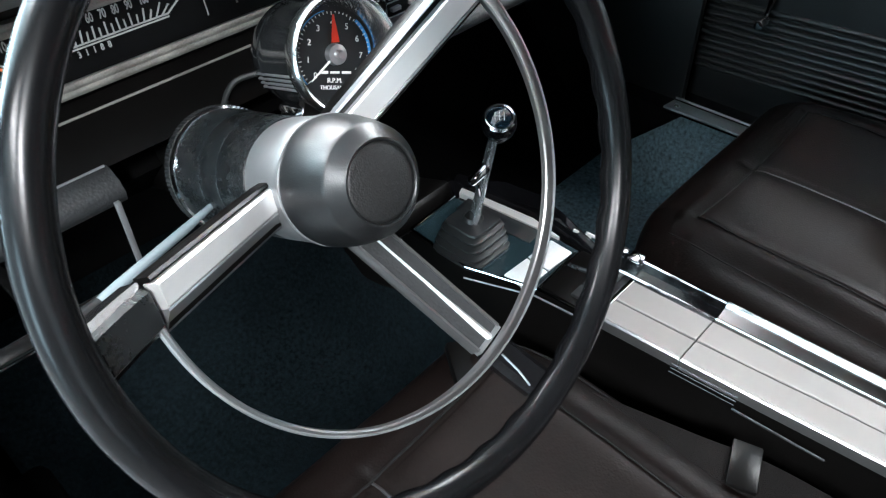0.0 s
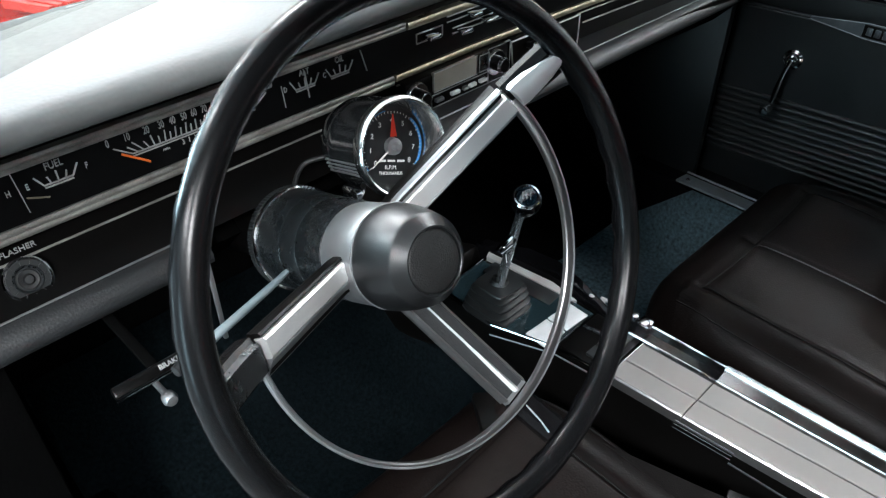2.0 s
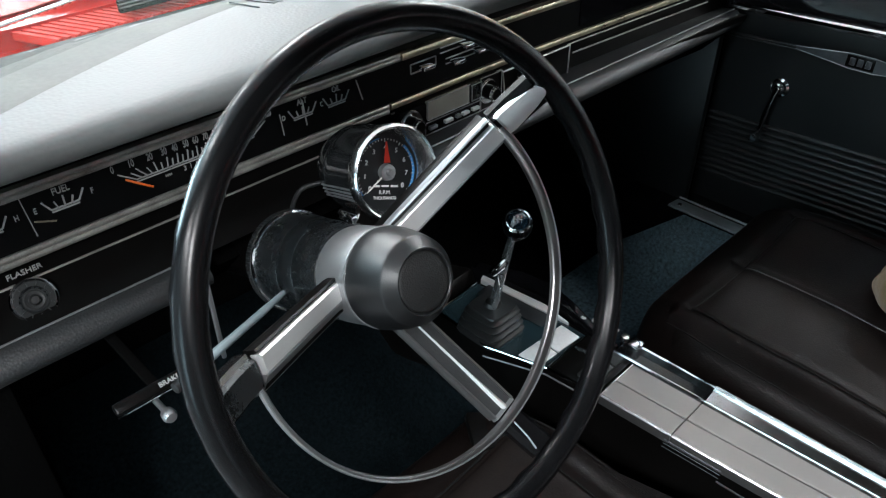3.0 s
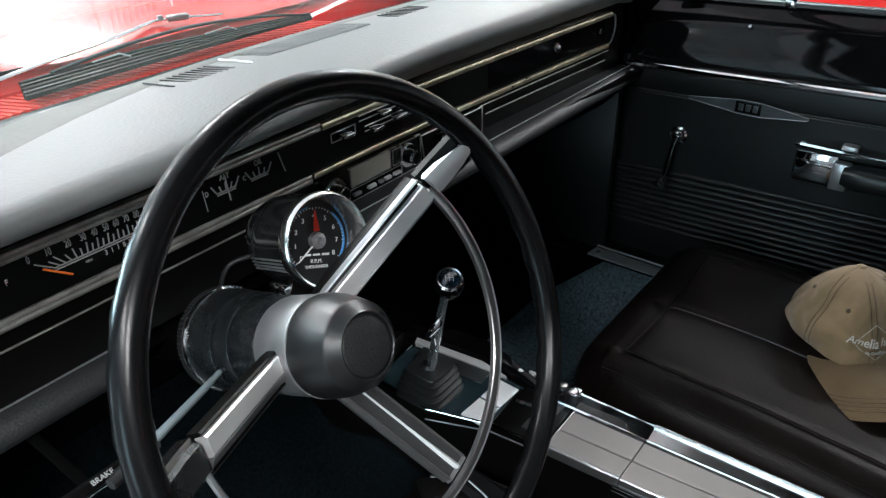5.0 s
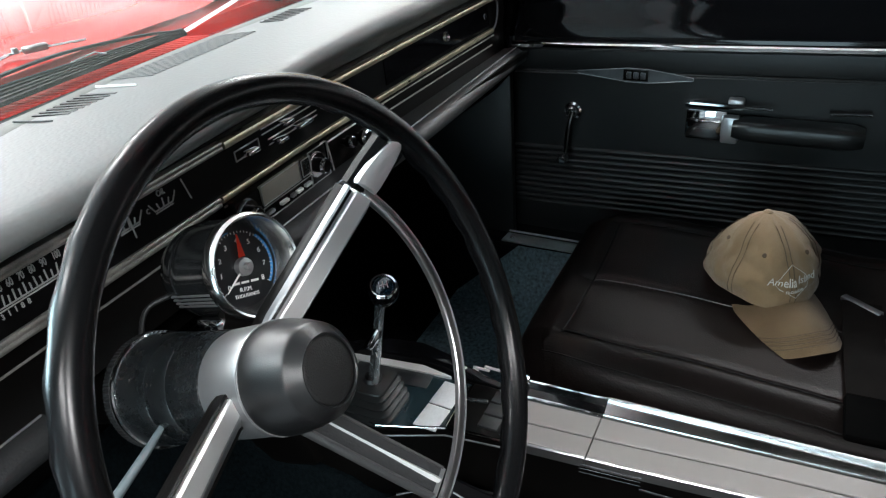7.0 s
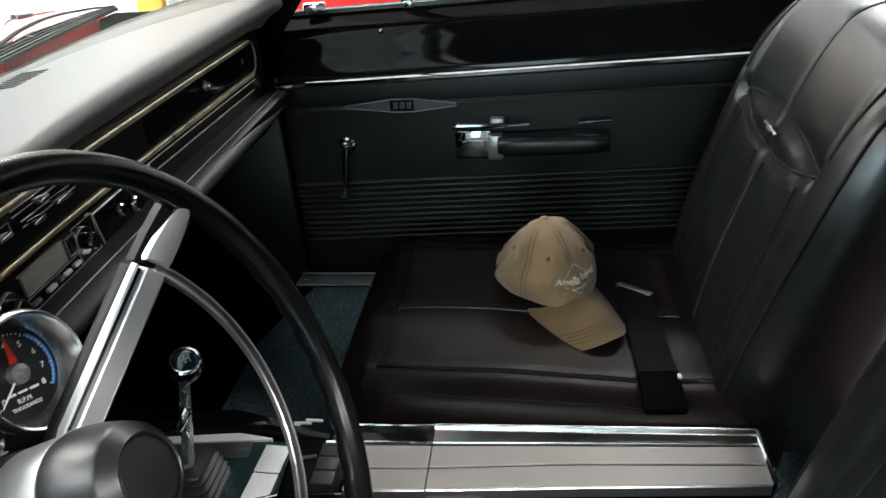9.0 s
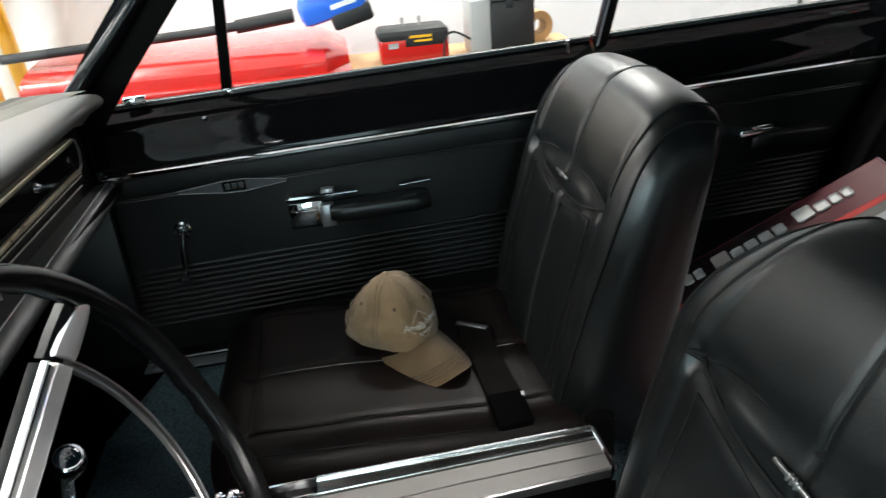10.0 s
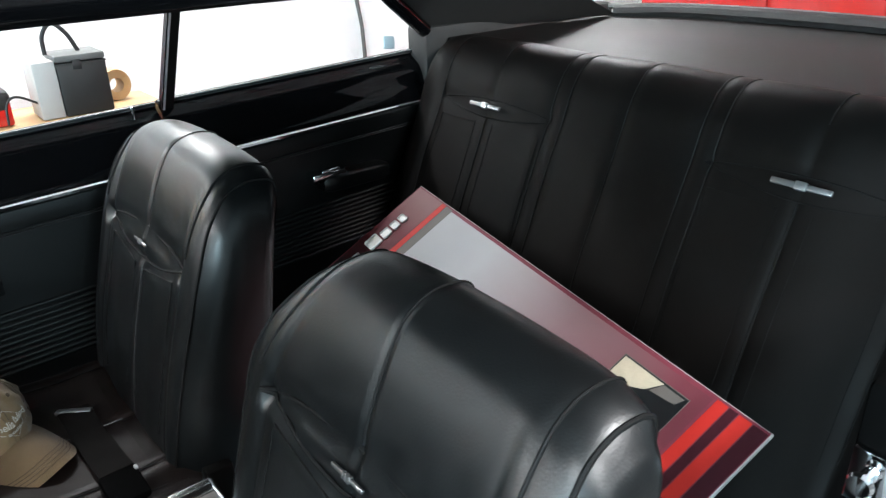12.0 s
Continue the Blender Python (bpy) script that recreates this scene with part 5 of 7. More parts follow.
bar = [[(0.020, 0.258, ZP + 0.001), (0.030, 0.262, ZP + 0.002), (0.031, 0.262, ZP - 0.008), (0.020, 0.258, ZP - 0.008)], [(0.031, 0.132, ZP + 0.001), (0.043, 0.140, ZP + 0.003), (0.044, 0.140, ZP - 0.008), (0.031, 0.132, ZP - 0.008)], [(0.034, 0.090, ZP + 0.001), (0.037, 0.090, ZP + 0.001), (0.038, 0.090, ZP - 0.008), (0.034, 0.090, ZP - 0.008)]]
part("chrome_bar", grid(bar, closed_v=True, caps=True), BRUSH, con, "wide bright side bar")
# black moulded shoulder beside the plate, out to the carpet
rows = []
for y, w, h in ((0.300, 0.030, -0.020), (0.262, 0.042, 0.004), (0.210, 0.050, 0.018), (0.150, 0.046, 0.024), (0.105, 0.036, 0.018), (0.070, 0.026, 0.008), (0.040, 0.022, 0.000), (0.010, 0.018, -0.004)):
    x0 = 0.040 + 0.010 * math.sin(math.pi * max(0.0, min(1.0, (0.262 - y) / 0.25)))
    rows.append([(x0 + w * q, y, z) for q, z in ((0, 0.40), (0, ZP - 0.004), (0.15, ZP + h * 0.6), (0.40, ZP + h), (0.62, ZP + h * 0.55), (0.85, ZP - 0.010), (1.0, ZP - 0.045), (1.05, 0.30))])
part("shoulder", grid(rows, closed_v=True, caps=True), GLOSS, con, "glossy black moulded shoulder", 50)
for k in range(3):
    part("shoulder_rib", tube([(0.052 + 0.010 * k, 0.078 - 0.014 * k, ZP + 0.010 - 0.003 * k), (0.068 + 0.010 * k, 0.060 - 0.014 * k, ZP - 0.004 - 0.004 * k)], 0.0022, 6), BRUSH, con, "bright pressed rib")
part("front_cover", box((0.15, 0.16, 0.12), (-0.030, 0.350, 0.385), pose(0, 0, 0, -20, 0, 0), bevel=0.012), BLACK, con)

# ---- gear lever ----
shift = thing("gear_lever", (-0.053, 0.170, ZP), "chrome floor gear lever with round dark knob", "gear lever")
B0 = Vector((-0.053, 0.170, ZP - 0.004))
rows = []
for k, (w, h) in enumerate(((0.041, 0.0), (0.041, 0.004), (0.030, 0.008), (0.039, 0.0125), (0.039, 0.0155), (0.027, 0.020), (0.036, 0.0245), (0.036, 0.0275), (0.024, 0.032), (0.033, 0.0365), (0.033, 0.0395), (0.022, 0.0435), (0.029, 0.0465), (0.028, 0.049), (0.014, 0.0505), (0.011, 0.056))):
    c = B0 + Vector((-0.02, -0.06, 1.0)) * h
    r = []
    for q in range(32):
        b = 2 * math.pi * q / 32
        sx, sy = math.cos(b), math.sin(b)
        e = (abs(sx) ** 6 + abs(sy) ** 6) ** (-1 / 6) if k < 14 else 1
        r.append(c + Vector((w * e * sx, w * e * sy, 0)))
    rows.append(r)
part("boot", grid(rows, closed_v=True), BOOT, shift, "ribbed black rubber boot", 30)
L0, L1 = Vector((-0.055, 0.166, 0.514)), Vector((-0.066, 0.127, 0.672))
LM = axis_matrix(L0, L1 - L0, (0.75, -0.65, 0.2))
LL = (L1 - L0).length
rows = [[LM @ Vector((x * w, y * w, h * LL)) for x, y in ((-0.0105, -0.0020), (-0.0085, -0.0042), (0.0085, -0.0042), (0.0105, -0.0020), (0.0105, 0.0020), (0.0085, 0.0042), (-0.0085, 0.0042), (-0.0105, 0.0020))] for h, w in ((-0.06, 1.0), (0.1, 1.0), (0.5, 0.92), (0.75, 0.86), (1.0, 0.78))]
part("lever", grid(rows, closed_v=True, caps=True), LEVERC, shift, "bright flat lever")
ax = Vector((-0.34, -0.30, 0.89)).normalized()
KC = Vector((-0.069, 0.118, 0.699)) - ax * 0.012
am = axis_matrix(KC, ax)
kb = part("knob", lathe([(0.0085, -0.0225), (0.0120, -0.0205), (0.0165, -0.0145), (0.0195, -0.0070), (0.0205, 0.0000), (0.0197, 0.0062), (0.0178, 0.0108)], am, 36), GLOSS, shift, "glossy black ball knob")
part("chrome_rim", lathe([(0.0182, 0.0098), (0.0184, 0.0118), (0.0165, 0.0138), (0.0148, 0.0132), (0.0146, 0.0118)], am, 36), CHROME, kb, "chrome knob rim")
part("lens", lathe([(0.0, 0.0150), (0.006, 0.0146), (0.011, 0.0134), (0.0150, 0.0112)], am, 32), CRYSTAL, kb, "dark glassy shift pattern disc")
part("neck_ring", lathe([(0.0085, -0.0215), (0.0118, -0.0222), (0.0122, -0.0245), (0.0085, -0.0260), (0.0072, -0.0300)], am, 28), CHROME, kb, "chrome ring under the knob")
pat = bmesh.new()
for x in (-0.005, 0.0, 0.005):
    box((0.0007, 0.010, 0.0005), (x, 0, 0.0151 - abs(x) * 0.09), bm=pat)
box((0.0107, 0.0007, 0.0005), (0, 0, 0.0151), bm=pat)
bmesh.ops.transform(pat, matrix=am, verts=pat.verts)
part("shift_lines", pat, GREYINK, kb, "thin pale shift lines")
rv = L0.lerp(L1, 0.70)
part("reverse_lockout", box((0.030, 0.010, 0.014), rv + Vector((-0.020, -0.004, -0.004)), pose(0, 0, 0, 10, -38, -20), bevel=0.004), CHROME, shift, "chrome reverse lockout trigger")
part("trigger_rod", tube([rv + Vector((-0.024, -0.004, -0.014)), L0.lerp(L1, 0.42) + Vector((-0.012, -0.006, 0))], 0.0026, 8), CHROME, shift)


# ---- front bucket seats ----
def front_seat(cx, dy, label):
    """A bucket seat: cushion, backrest with piped seams, emblem, side panels."""
    s = thing("front_seat", (cx, -0.30 + dy, 0.21), label, "car seat", "front bucket seats")
    prof = spline([(-0.538, 0.40), (-0.543, 0.48), (-0.566, 0.60), (-0.600, 0.72), (-0.625, 0.80), (-0.655, 0.88), (-0.680, 0.930), (-0.702, 0.958), (-0.736, 0.972), (-0.776, 0.966), (-0.786, 0.940), (-0.774, 0.87), (-0.756, 0.76), (-0.740, 0.60), (-0.730, 0.40)], 78)

    def back_point(u, p):
        y, z = p
        zm = min(z, 0.885)
        ym = -0.648 - 0.062 * (zm - 0.40) / 0.5
        a = max(0.0, (abs(u) - 0.80) / 0.20)
        f = 1 - 0.20 * (1 - math.sqrt(max(0.0, 1 - a * a)))
        a2 = max(0.0, (abs(u) - 0.62) / 0.38)
        fz = 1 - 0.34 * (1 - math.sqrt(max(0.0, 1 - a2 * a2)))
        w = (0.228 + 0.027 * math.sin(math.pi * min(1, max(0, (z - 0.38) / 0.60)) * 0.62)) * (1.0 if cx < 0 else 0.965)
        yy, zz = ym + (y - ym) * f, zm + (z - zm) * fz - 0.018 * u * u * max(0.0, (z - 0.80) / 0.18)
        front = y > ym
        x = u * w
        inner = u * cx < 0
        taper = 1 - ((0.30 if inner else 0.02) if cx < 0 else 0.04) * max(0.0, min(1.0, (z - 0.82) / 0.155)) ** 1.3
        d = 0.0
        if front and z < 0.962:
            # bolsters stand proud of the insert, seams sink in
            k = min(1.0, max(0.0, (0.955 - z) / 0.10))
            d += 0.009 * k * math.exp(-((abs(x) - 0.205) / 0.03) ** 2)
            d -= 0.0040 * k * math.exp(-((abs(x) - 0.180) / 0.006) ** 2)
            if z < 0.79:
                d -= 0.0050 * math.exp(-(x / 0.007) ** 2)
                d += 0.004 * (1 - min(1, abs(abs(x) - 0.09) / 0.09))
            arc = max(0.0, 1 - (x / 0.19) ** 2)
            for zc in (0.803 + 0.020 * arc, 0.803 - 0.034 * arc):
                d -= 0.0085 * math.exp(-((z - zc) / 0.007) ** 2) * (1 if abs(x) < 0.19 else 0)
        if z > 0.79:
            d -= 0.004 * math.exp(-(x / 0.006) ** 2)
            d -= 0.0015 * math.exp(-((abs(x) - 0.205) / 0.008) ** 2)
        d += 0.0014 * noise.noise((x * 9 + cx * 7, y * 9, z * 9))
        return Vector((cx + x * taper, yy + dy + d * 0.95, zz + d * 0.3))

    us = sorted(set(list(np.linspace(-1, 1, 45)) + [k * 0.01 for k in (-4, -2, 2, 4)] + [sg * q for sg in (-1, 1) for q in (0.69, 0.71, 0.73, 0.75, 0.79, 0.81, 0.83)]))
    rows = [[back_point(u, p) for p in prof] for u in us]

    def bulge(row, sg):
        """The side panel, sewn in flat at its edge and swelling outward."""
        out = []
        for k, dx in ((0.93, 0.006), (0.80, 0.013), (0.60, 0.0185), (0.35, 0.022)):
            ring = []
            for q in row:
                ym = -0.648 - 0.075 * (min(q.z, 0.90) - 0.40) / 0.5 + dy
                ring.append(Vector((q.x + sg * dx, ym + (q.y - ym) * k, q.z - (1 - k) * 0.10 * max(0.0, (q.z - 0.80) / 0.17))))
            out.append(ring)
        return out

    rows = list(reversed(bulge(rows[0], -1))) + rows + bulge(rows[-1], 1)
    part("backrest", grid(rows, closed_v=True, caps=True), SEAT, s, "black vinyl backrest", 70)

    def on_front(x, z, lift=0.0):
        w = 0.228 + 0.027 * math.sin(math.pi * min(1, max(0, (z - 0.38) / 0.60)) * 0.62)
        i = next((k for k in range(40) if prof[k][1] <= z <= prof[k + 1][1]), 38)
        f = (z - prof[i][1]) / (prof[i + 1][1] - prof[i][1])
        q = prof[i] * (1 - f) + prof[i + 1] * f
        return back_point(x / w, q) + Vector((0, 0.95, 0.3)) * lift

    for nm, up in (("upper_piping", 0.020), ("lower_piping", -0.034)):
        part(nm, tube([on_front(x, 0.803 + up * (1 - (x / 0.19) ** 2), 0.003) for x in np.linspace(-0.19, 0.19, 32)], 0.0030, 6, up=(0, 1, 0)), STITCH, s)
    part("centre_piping", tube([on_front(0, z, 0.001) for z in np.linspace(0.46, 0.765, 24)], 0.0030, 6, up=(0, 1, 0)), PIPE, s, "piped centre seam")
    part("panel_stitch", tube([on_front(x, z, 0.0012) for x, z in [(0.025, 0.52), (0.025, 0.755), (0.155, 0.775), (0.158, 0.60), (0.15, 0.50)]], 0.0014, 5, up=(0, 1, 0)), STITCH, s)
    part("panel_stitch", tube([on_front(x, z, 0.0012) for x, z in [(-0.025, 0.52), (-0.025, 0.755), (-0.155, 0.775), (-0.158, 0.60), (-0.15, 0.50)]], 0.0014, 5, up=(0, 1, 0)), STITCH, s)
    # seams over the crest
    for nm, x, rr, mt in (("top_seam", 0.0, 0.0020, STITCH), ("top_seam", 0.205, 0.0022, STITCH), ("top_seam", -0.205, 0.0022, STITCH)):
        P = []
        for p in prof[24:62]:
            w = 0.228 + 0.027 * math.sin(math.pi * min(1, max(0, (p[1] - 0.38) / 0.60)) * 0.62)
            q = back_point(x / w, p)
            P.append(q)
        part(nm, tube(P, rr, 6, up=(1, 0, 0)), mt, s)
    for sg in (-1, 1):
        P = [back_point(sg * 0.955, p) for p in prof[3:62]]
        part("side_piping", tube(P, 0.0028, 6, up=(1, 0, 0)), STITCH, s, "dark side seam piping")
    e = on_front(0.0, 0.797, 0.0095)
    em = axis_matrix(e, (0, 0.93, 0.37))
    eb = part("emblem", box((0.058, 0.0050, 0.004), (0, 0, 0.001), bevel=0.0015), RINGM, s, "slim chrome bar emblem")
    eb.data.transform(Matrix.Translation(-BASE[s][0]) @ em @ Matrix.Translation(BASE[s][0]))
    for ex_ in (-0.007, 0.0, 0.007):
        mk = part("emblem_boss", box((0.0035, 0.0085, 0.0055), (ex_ * 0.8, 0, 0.0015), bevel=0.0012), RINGM, eb, "raised chrome boss")
        mk.data.transform(Matrix.Translation(-BASE[s][0]) @ em @ Matrix.Translation(BASE[s][0]))

    # cushion
    cp = spline([(-0.012, 0.25), (0.024, 0.31), (0.046, 0.375), (0.042, 0.428), (0.012, 0.458), (-0.05, 0.468), (-0.15, 0.468), (-0.30, 0.460), (-0.45, 0.452), (-0.56, 0.450), (-0.60, 0.42), (-0.60, 0.25)], 70)

    def seat_point(u, p):
        y, z = p
        a = max(0.0, (abs(u) - 0.72) / 0.28)
        x = u * (0.262 - 0.020 * max(0, (y + 0.09) / 0.13))
        topness = min(1, max(0, (z - 0.36) / 0.08))
        dz = topness * (0.014 + 0.016 * (min(abs(u), 0.74) / 0.74) ** 2 - 0.060 * (1 - math.sqrt(max(0, 1 - a * a))))
        yy = y - (0.02 * a * a if y > -0.04 else 0) - (0.014 * u * u if y > -0.01 else 0)
        if z > 0.42:
            dz -= 0.005 * math.exp(-(x / 0.007) ** 2) * (1 if y < -0.02 else 0)
            dz -= 0.004 * math.exp(-((abs(x) - 0.185) / 0.006) ** 2) * (1 if y < -0.03 else 0)
            if abs(x) < 0.185:
                dz -= 0.004 * math.exp(-((y + 0.035) / 0.006) ** 2)
            dz += 0.004 * noise.noise((x * 8 + cx * 5, y * 8, 2.0))
        return Vector((cx + x, yy + dy, z + dz))

    us2 = sorted(set(list(np.linspace(-1, 1, 41)) + [k * 0.012 for k in (-2, -1, 1, 2)] + [sg * q for sg in (-1, 1) for q in (0.68, 0.69, 0.705, 0.72, 0.73)]))
    part("cushion", grid([[seat_point(u, p) for p in cp] for u in us2], closed_v=True, caps=True), SEATIN, s, "brown-black vinyl cushion", 70)

    def on_top(x, y, lift=0.0015):
        i = next((k for k in range(20, 69) if cp[k][0] >= y >= cp[k + 1][0]), 40)
        f = (cp[i][0] - y) / (cp[i][0] - cp[i + 1][0])
        return seat_point(x / 0.262, cp[i] * (1 - f) + cp[i + 1] * f) + Vector((0, 0, lift))

    rows = []
    for x in np.linspace(-0.180, 0.180, 41):
        rows.append([on_top(x, y, 0.0006) for y in np.linspace(-0.040, -0.515, 48)])
    part("insert", grid(rows), SEATINS, s, "brown-black grained insert, lightened for the light on it", 80)
    part("cushion_seam", tube([on_top(0, y) for y in np.linspace(-0.035, -0.52, 30)], 0.0019, 6), PIPE, s, "piped cushion seam")
    for sg in (-1, 1):
        part("cushion_stitch", tube([on_top(sg * 0.185, y) for y in np.linspace(-0.035, -0.52, 30)], 0.0012, 6), STITCH, s)
        part("edge_stitch", tube([on_top(sg * 0.236, y, 0.001) for y in np.linspace(-0.01, -0.52, 30)], 0.0011, 6), STITCH, s)
    part("front_stitch", tube([on_top(x, -0.036) for x in np.linspace(-0.185, 0.185, 26)], 0.0018, 6), STITCH, s)
    part("base", box((0.40, 0.46, 0.06), (cx, -0.27 + dy, 0.235), bevel=0.01), RUBBER, s, "black seat base")
    hg = box((0.03, 0.05, 0.09), (cx + 0.252 * (1 if cx < 0 else -1), -0.60 + dy, 0.43), bevel=0.008)
    part("hinge_cover", hg, BLACK, s)
    return s


front_seat(0.360, 0.0, "black vinyl bucket seat with high back, cap lying on it")
front_seat(-0.388, 0.042, "black vinyl driver bucket seat with high back")


# ---- seat belts ----
def ribbon(name, path, w, parent, mtl, normal=(0, 0, 1), label=""):
    part(name, sweep([(-w / 2, -0.0008), (w / 2, -0.0008), (w / 2, 0.0008), (-w / 2, 0.0008)], path, lambda i: Vector(normal).cross((Vector(path[min(i + 1, len(path) - 1)]) - Vector(path[max(i - 1, 0)])))), mtl, parent, label)


belt = thing("seat_belt", (-0.17, -0.15, 0.46), "dark webbing lap belt lying over the driver seat", "seat belt")
ribbon("strap", [tuple(p) for p in spline([(-0.236, 0.020, 0.474), (-0.212, -0.040, 0.488), (-0.191, -0.083, 0.489), (-0.172, -0.146, 0.486), (-0.152, -0.215, 0.482), (-0.132, -0.272, 0.476), (-0.118, -0.35, 0.466), (-0.115, -0.46, 0.46)], 30)], 0.050, belt, BELT, label="dark webbing strap")
part("slider", box((0.058, 0.030, 0.006), (-0.132, -0.256, 0.484), pose(0, 0, 0, 2, 4, 18), bevel=0.002), BLACK, belt, "black strap slider")
bk = part("buckle", box((0.055, 0.060, 0.014), (-0.215, 0.025, 0.486), pose(0, 0, 0, 0, 10, -35), bevel=0.004), BLACK, belt, "black buckle")
part("buckle_edge", tube([(-0.203, 0.050, 0.495), (-0.182, 0.020, 0.495)], 0.002, 6), CHROME, bk, "bright buckle edge")
pbelt = thing("seat_belt", (0.46, -0.47, 0.45), "dark webbing belt with a bright buckle on the passenger seat", "seat belt")
part("buckle", box((0.016, 0.066, 0.008), (0.421, -0.452, 0.478), pose(0, 0, 0, 0, 6, -33), bevel=0.003), COLLAR, pbelt, "bright buckle tongue")
ribbon("strap", [(x, -0.452 - 0.010 * (0.42 - x) / 0.3, 0.478 + 0.017 * ((x - 0.36) / 0.2) ** 2 + 0.001 * math.sin(x * 50)) for x in np.linspace(0.425, 0.180, 16)], 0.056, pbelt, BELT, label="dark webbing strap")
pbk = part("buckle", box((0.072, 0.060, 0.016), (0.140, -0.460, 0.486), pose(0, 0, 0, 0, -8, 2), bevel=0.005), MATTE, pbelt, "black buckle")
part("buckle_edge", box((0.012, 0.006, 0.004), (0.164, -0.487, 0.496), bevel=0.001), COLLAR, pbk, "bright buckle corner")
dbk = thing("seat_belt", (-0.60, -0.78, 0.40), "bright seat belt buckle beside the driver seat", "seat belt")
part("buckle", box((0.05, 0.035, 0.016), (-0.655, -0.905, 0.665), pose(0, 0, 0, 20, 10, 30), bevel=0.005), CHROME, dbk, "chrome buckle")
ribbon("strap", [tuple(p) for p in spline([(-0.655, -0.90, 0.66), (-0.655, -0.90, 0.56), (-0.64, -0.88, 0.40)], 10)], 0.045, dbk, BELT, normal=(1, 0, 0))


# ---- passenger door and quarter panels ----
def slope(y):
    """Rise of the door's lines towards the rear."""
    return 0.036 * (0.21 - y)


def side_lines(t, s, y0, y1, x, ribs_z0, ribs_z1, nribs, n=20):
    ys = np.linspace(y0, y1, n)
    # trim panel
    o = [(0.0, 0.30), (0.0, 0.786), (0.030, 0.786), (0.030, 0.30)]
    rows = [[(s * (x + dx), y, z + (slope(y) if z > 0.4 else 0)) for dx, z in o] for y in ys]
    part("trim_panel", grid(rows, closed_v=True, caps=True), DOORV, t, "black grained vinyl panel")
    # padded band above the seam, a little proud
    o = [(0.002, 0.731), (-0.004, 0.736), (-0.006, 0.755), (-0.004, 0.774), (0.002, 0.779)]
    rows = [[(s * (x + dx), y, z + slope(y)) for dx, z in o] for y in ys]
    part("upper_band", grid(rows), DOORV, t)
    for dz in (0.7265, 0.7315):
        part("seam_line", tube([(s * (x - 0.0012), y, dz + slope(y)) for y in ys], 0.0013, 6), PIPE, t)
    o = [(-0.004, 0.776), (-0.009, 0.780), (-0.009, 0.7855), (-0.003, 0.789), (0.008, 0.789), (0.008, 0.776)]
    rows = [[(s * (x + dx), y, z + slope(y)) for dx, z in o] for y in ys]
    part("chrome_trim", grid(rows, closed_v=True, caps=True), CHROME, t, "slim chrome trim strip")
    for k in range(nribs):
        z = ribs_z0 + (ribs_z1 - ribs_z0) * k / (nribs - 1)
        o = [(0.001, -0.0058), (-0.0042, -0.0030), (-0.0055, 0.0005), (-0.0042, 0.0040), (0.001, 0.0058)]
        rows = [[(s * (x + dx), y, z + q + slope(y)) for dx, q in o] for y in ys]
        part("rib", grid(rows), DOORV, t, "" if k else "raised vinyl rib", 60)
    # painted metal above, leaning out to the belt line, with a step
    o = [(0.004, 0.786), (0.006, 0.800), (0.020, 0.822), (0.030, 0.832), (0.036, 0.850), (0.050, 0.872), (0.078, 0.888), (0.085, 0.896), (0.085, 0.902), (0.110, 0.902), (0.110, 0.60), (0.03, 0.60)]
    rows = [[(s * (x + dx), y, z + (slope(y) if z > 0.7 else 0)) for dx, z in o] for y in ys]
    part("painted_top", grid(rows, closed_v=True, caps=True), GLOSS, t, "glossy black painted metal")
    o = [(0.080, 0.899), (0.082, 0.906), (0.094, 0.908), (0.097, 0.901)]
    rows = [[(s * (x + dx), y, z + slope(y)) for dx, z in o] for y in ys]
    part("belt_strip", grid(rows, closed_v=True, caps=True), RUBBER, t, "black belt strip under the glass")
    part("belt_edge", tube([(s * (x + 0.0815), y, 0.9065 + slope(y)) for y in ys], 0.0016, 6), SATIN, t, "thin bright belt edge")


def squared(v):
    """A rounder square than a circle."""
    return math.copysign(abs(v) ** 0.45, v)


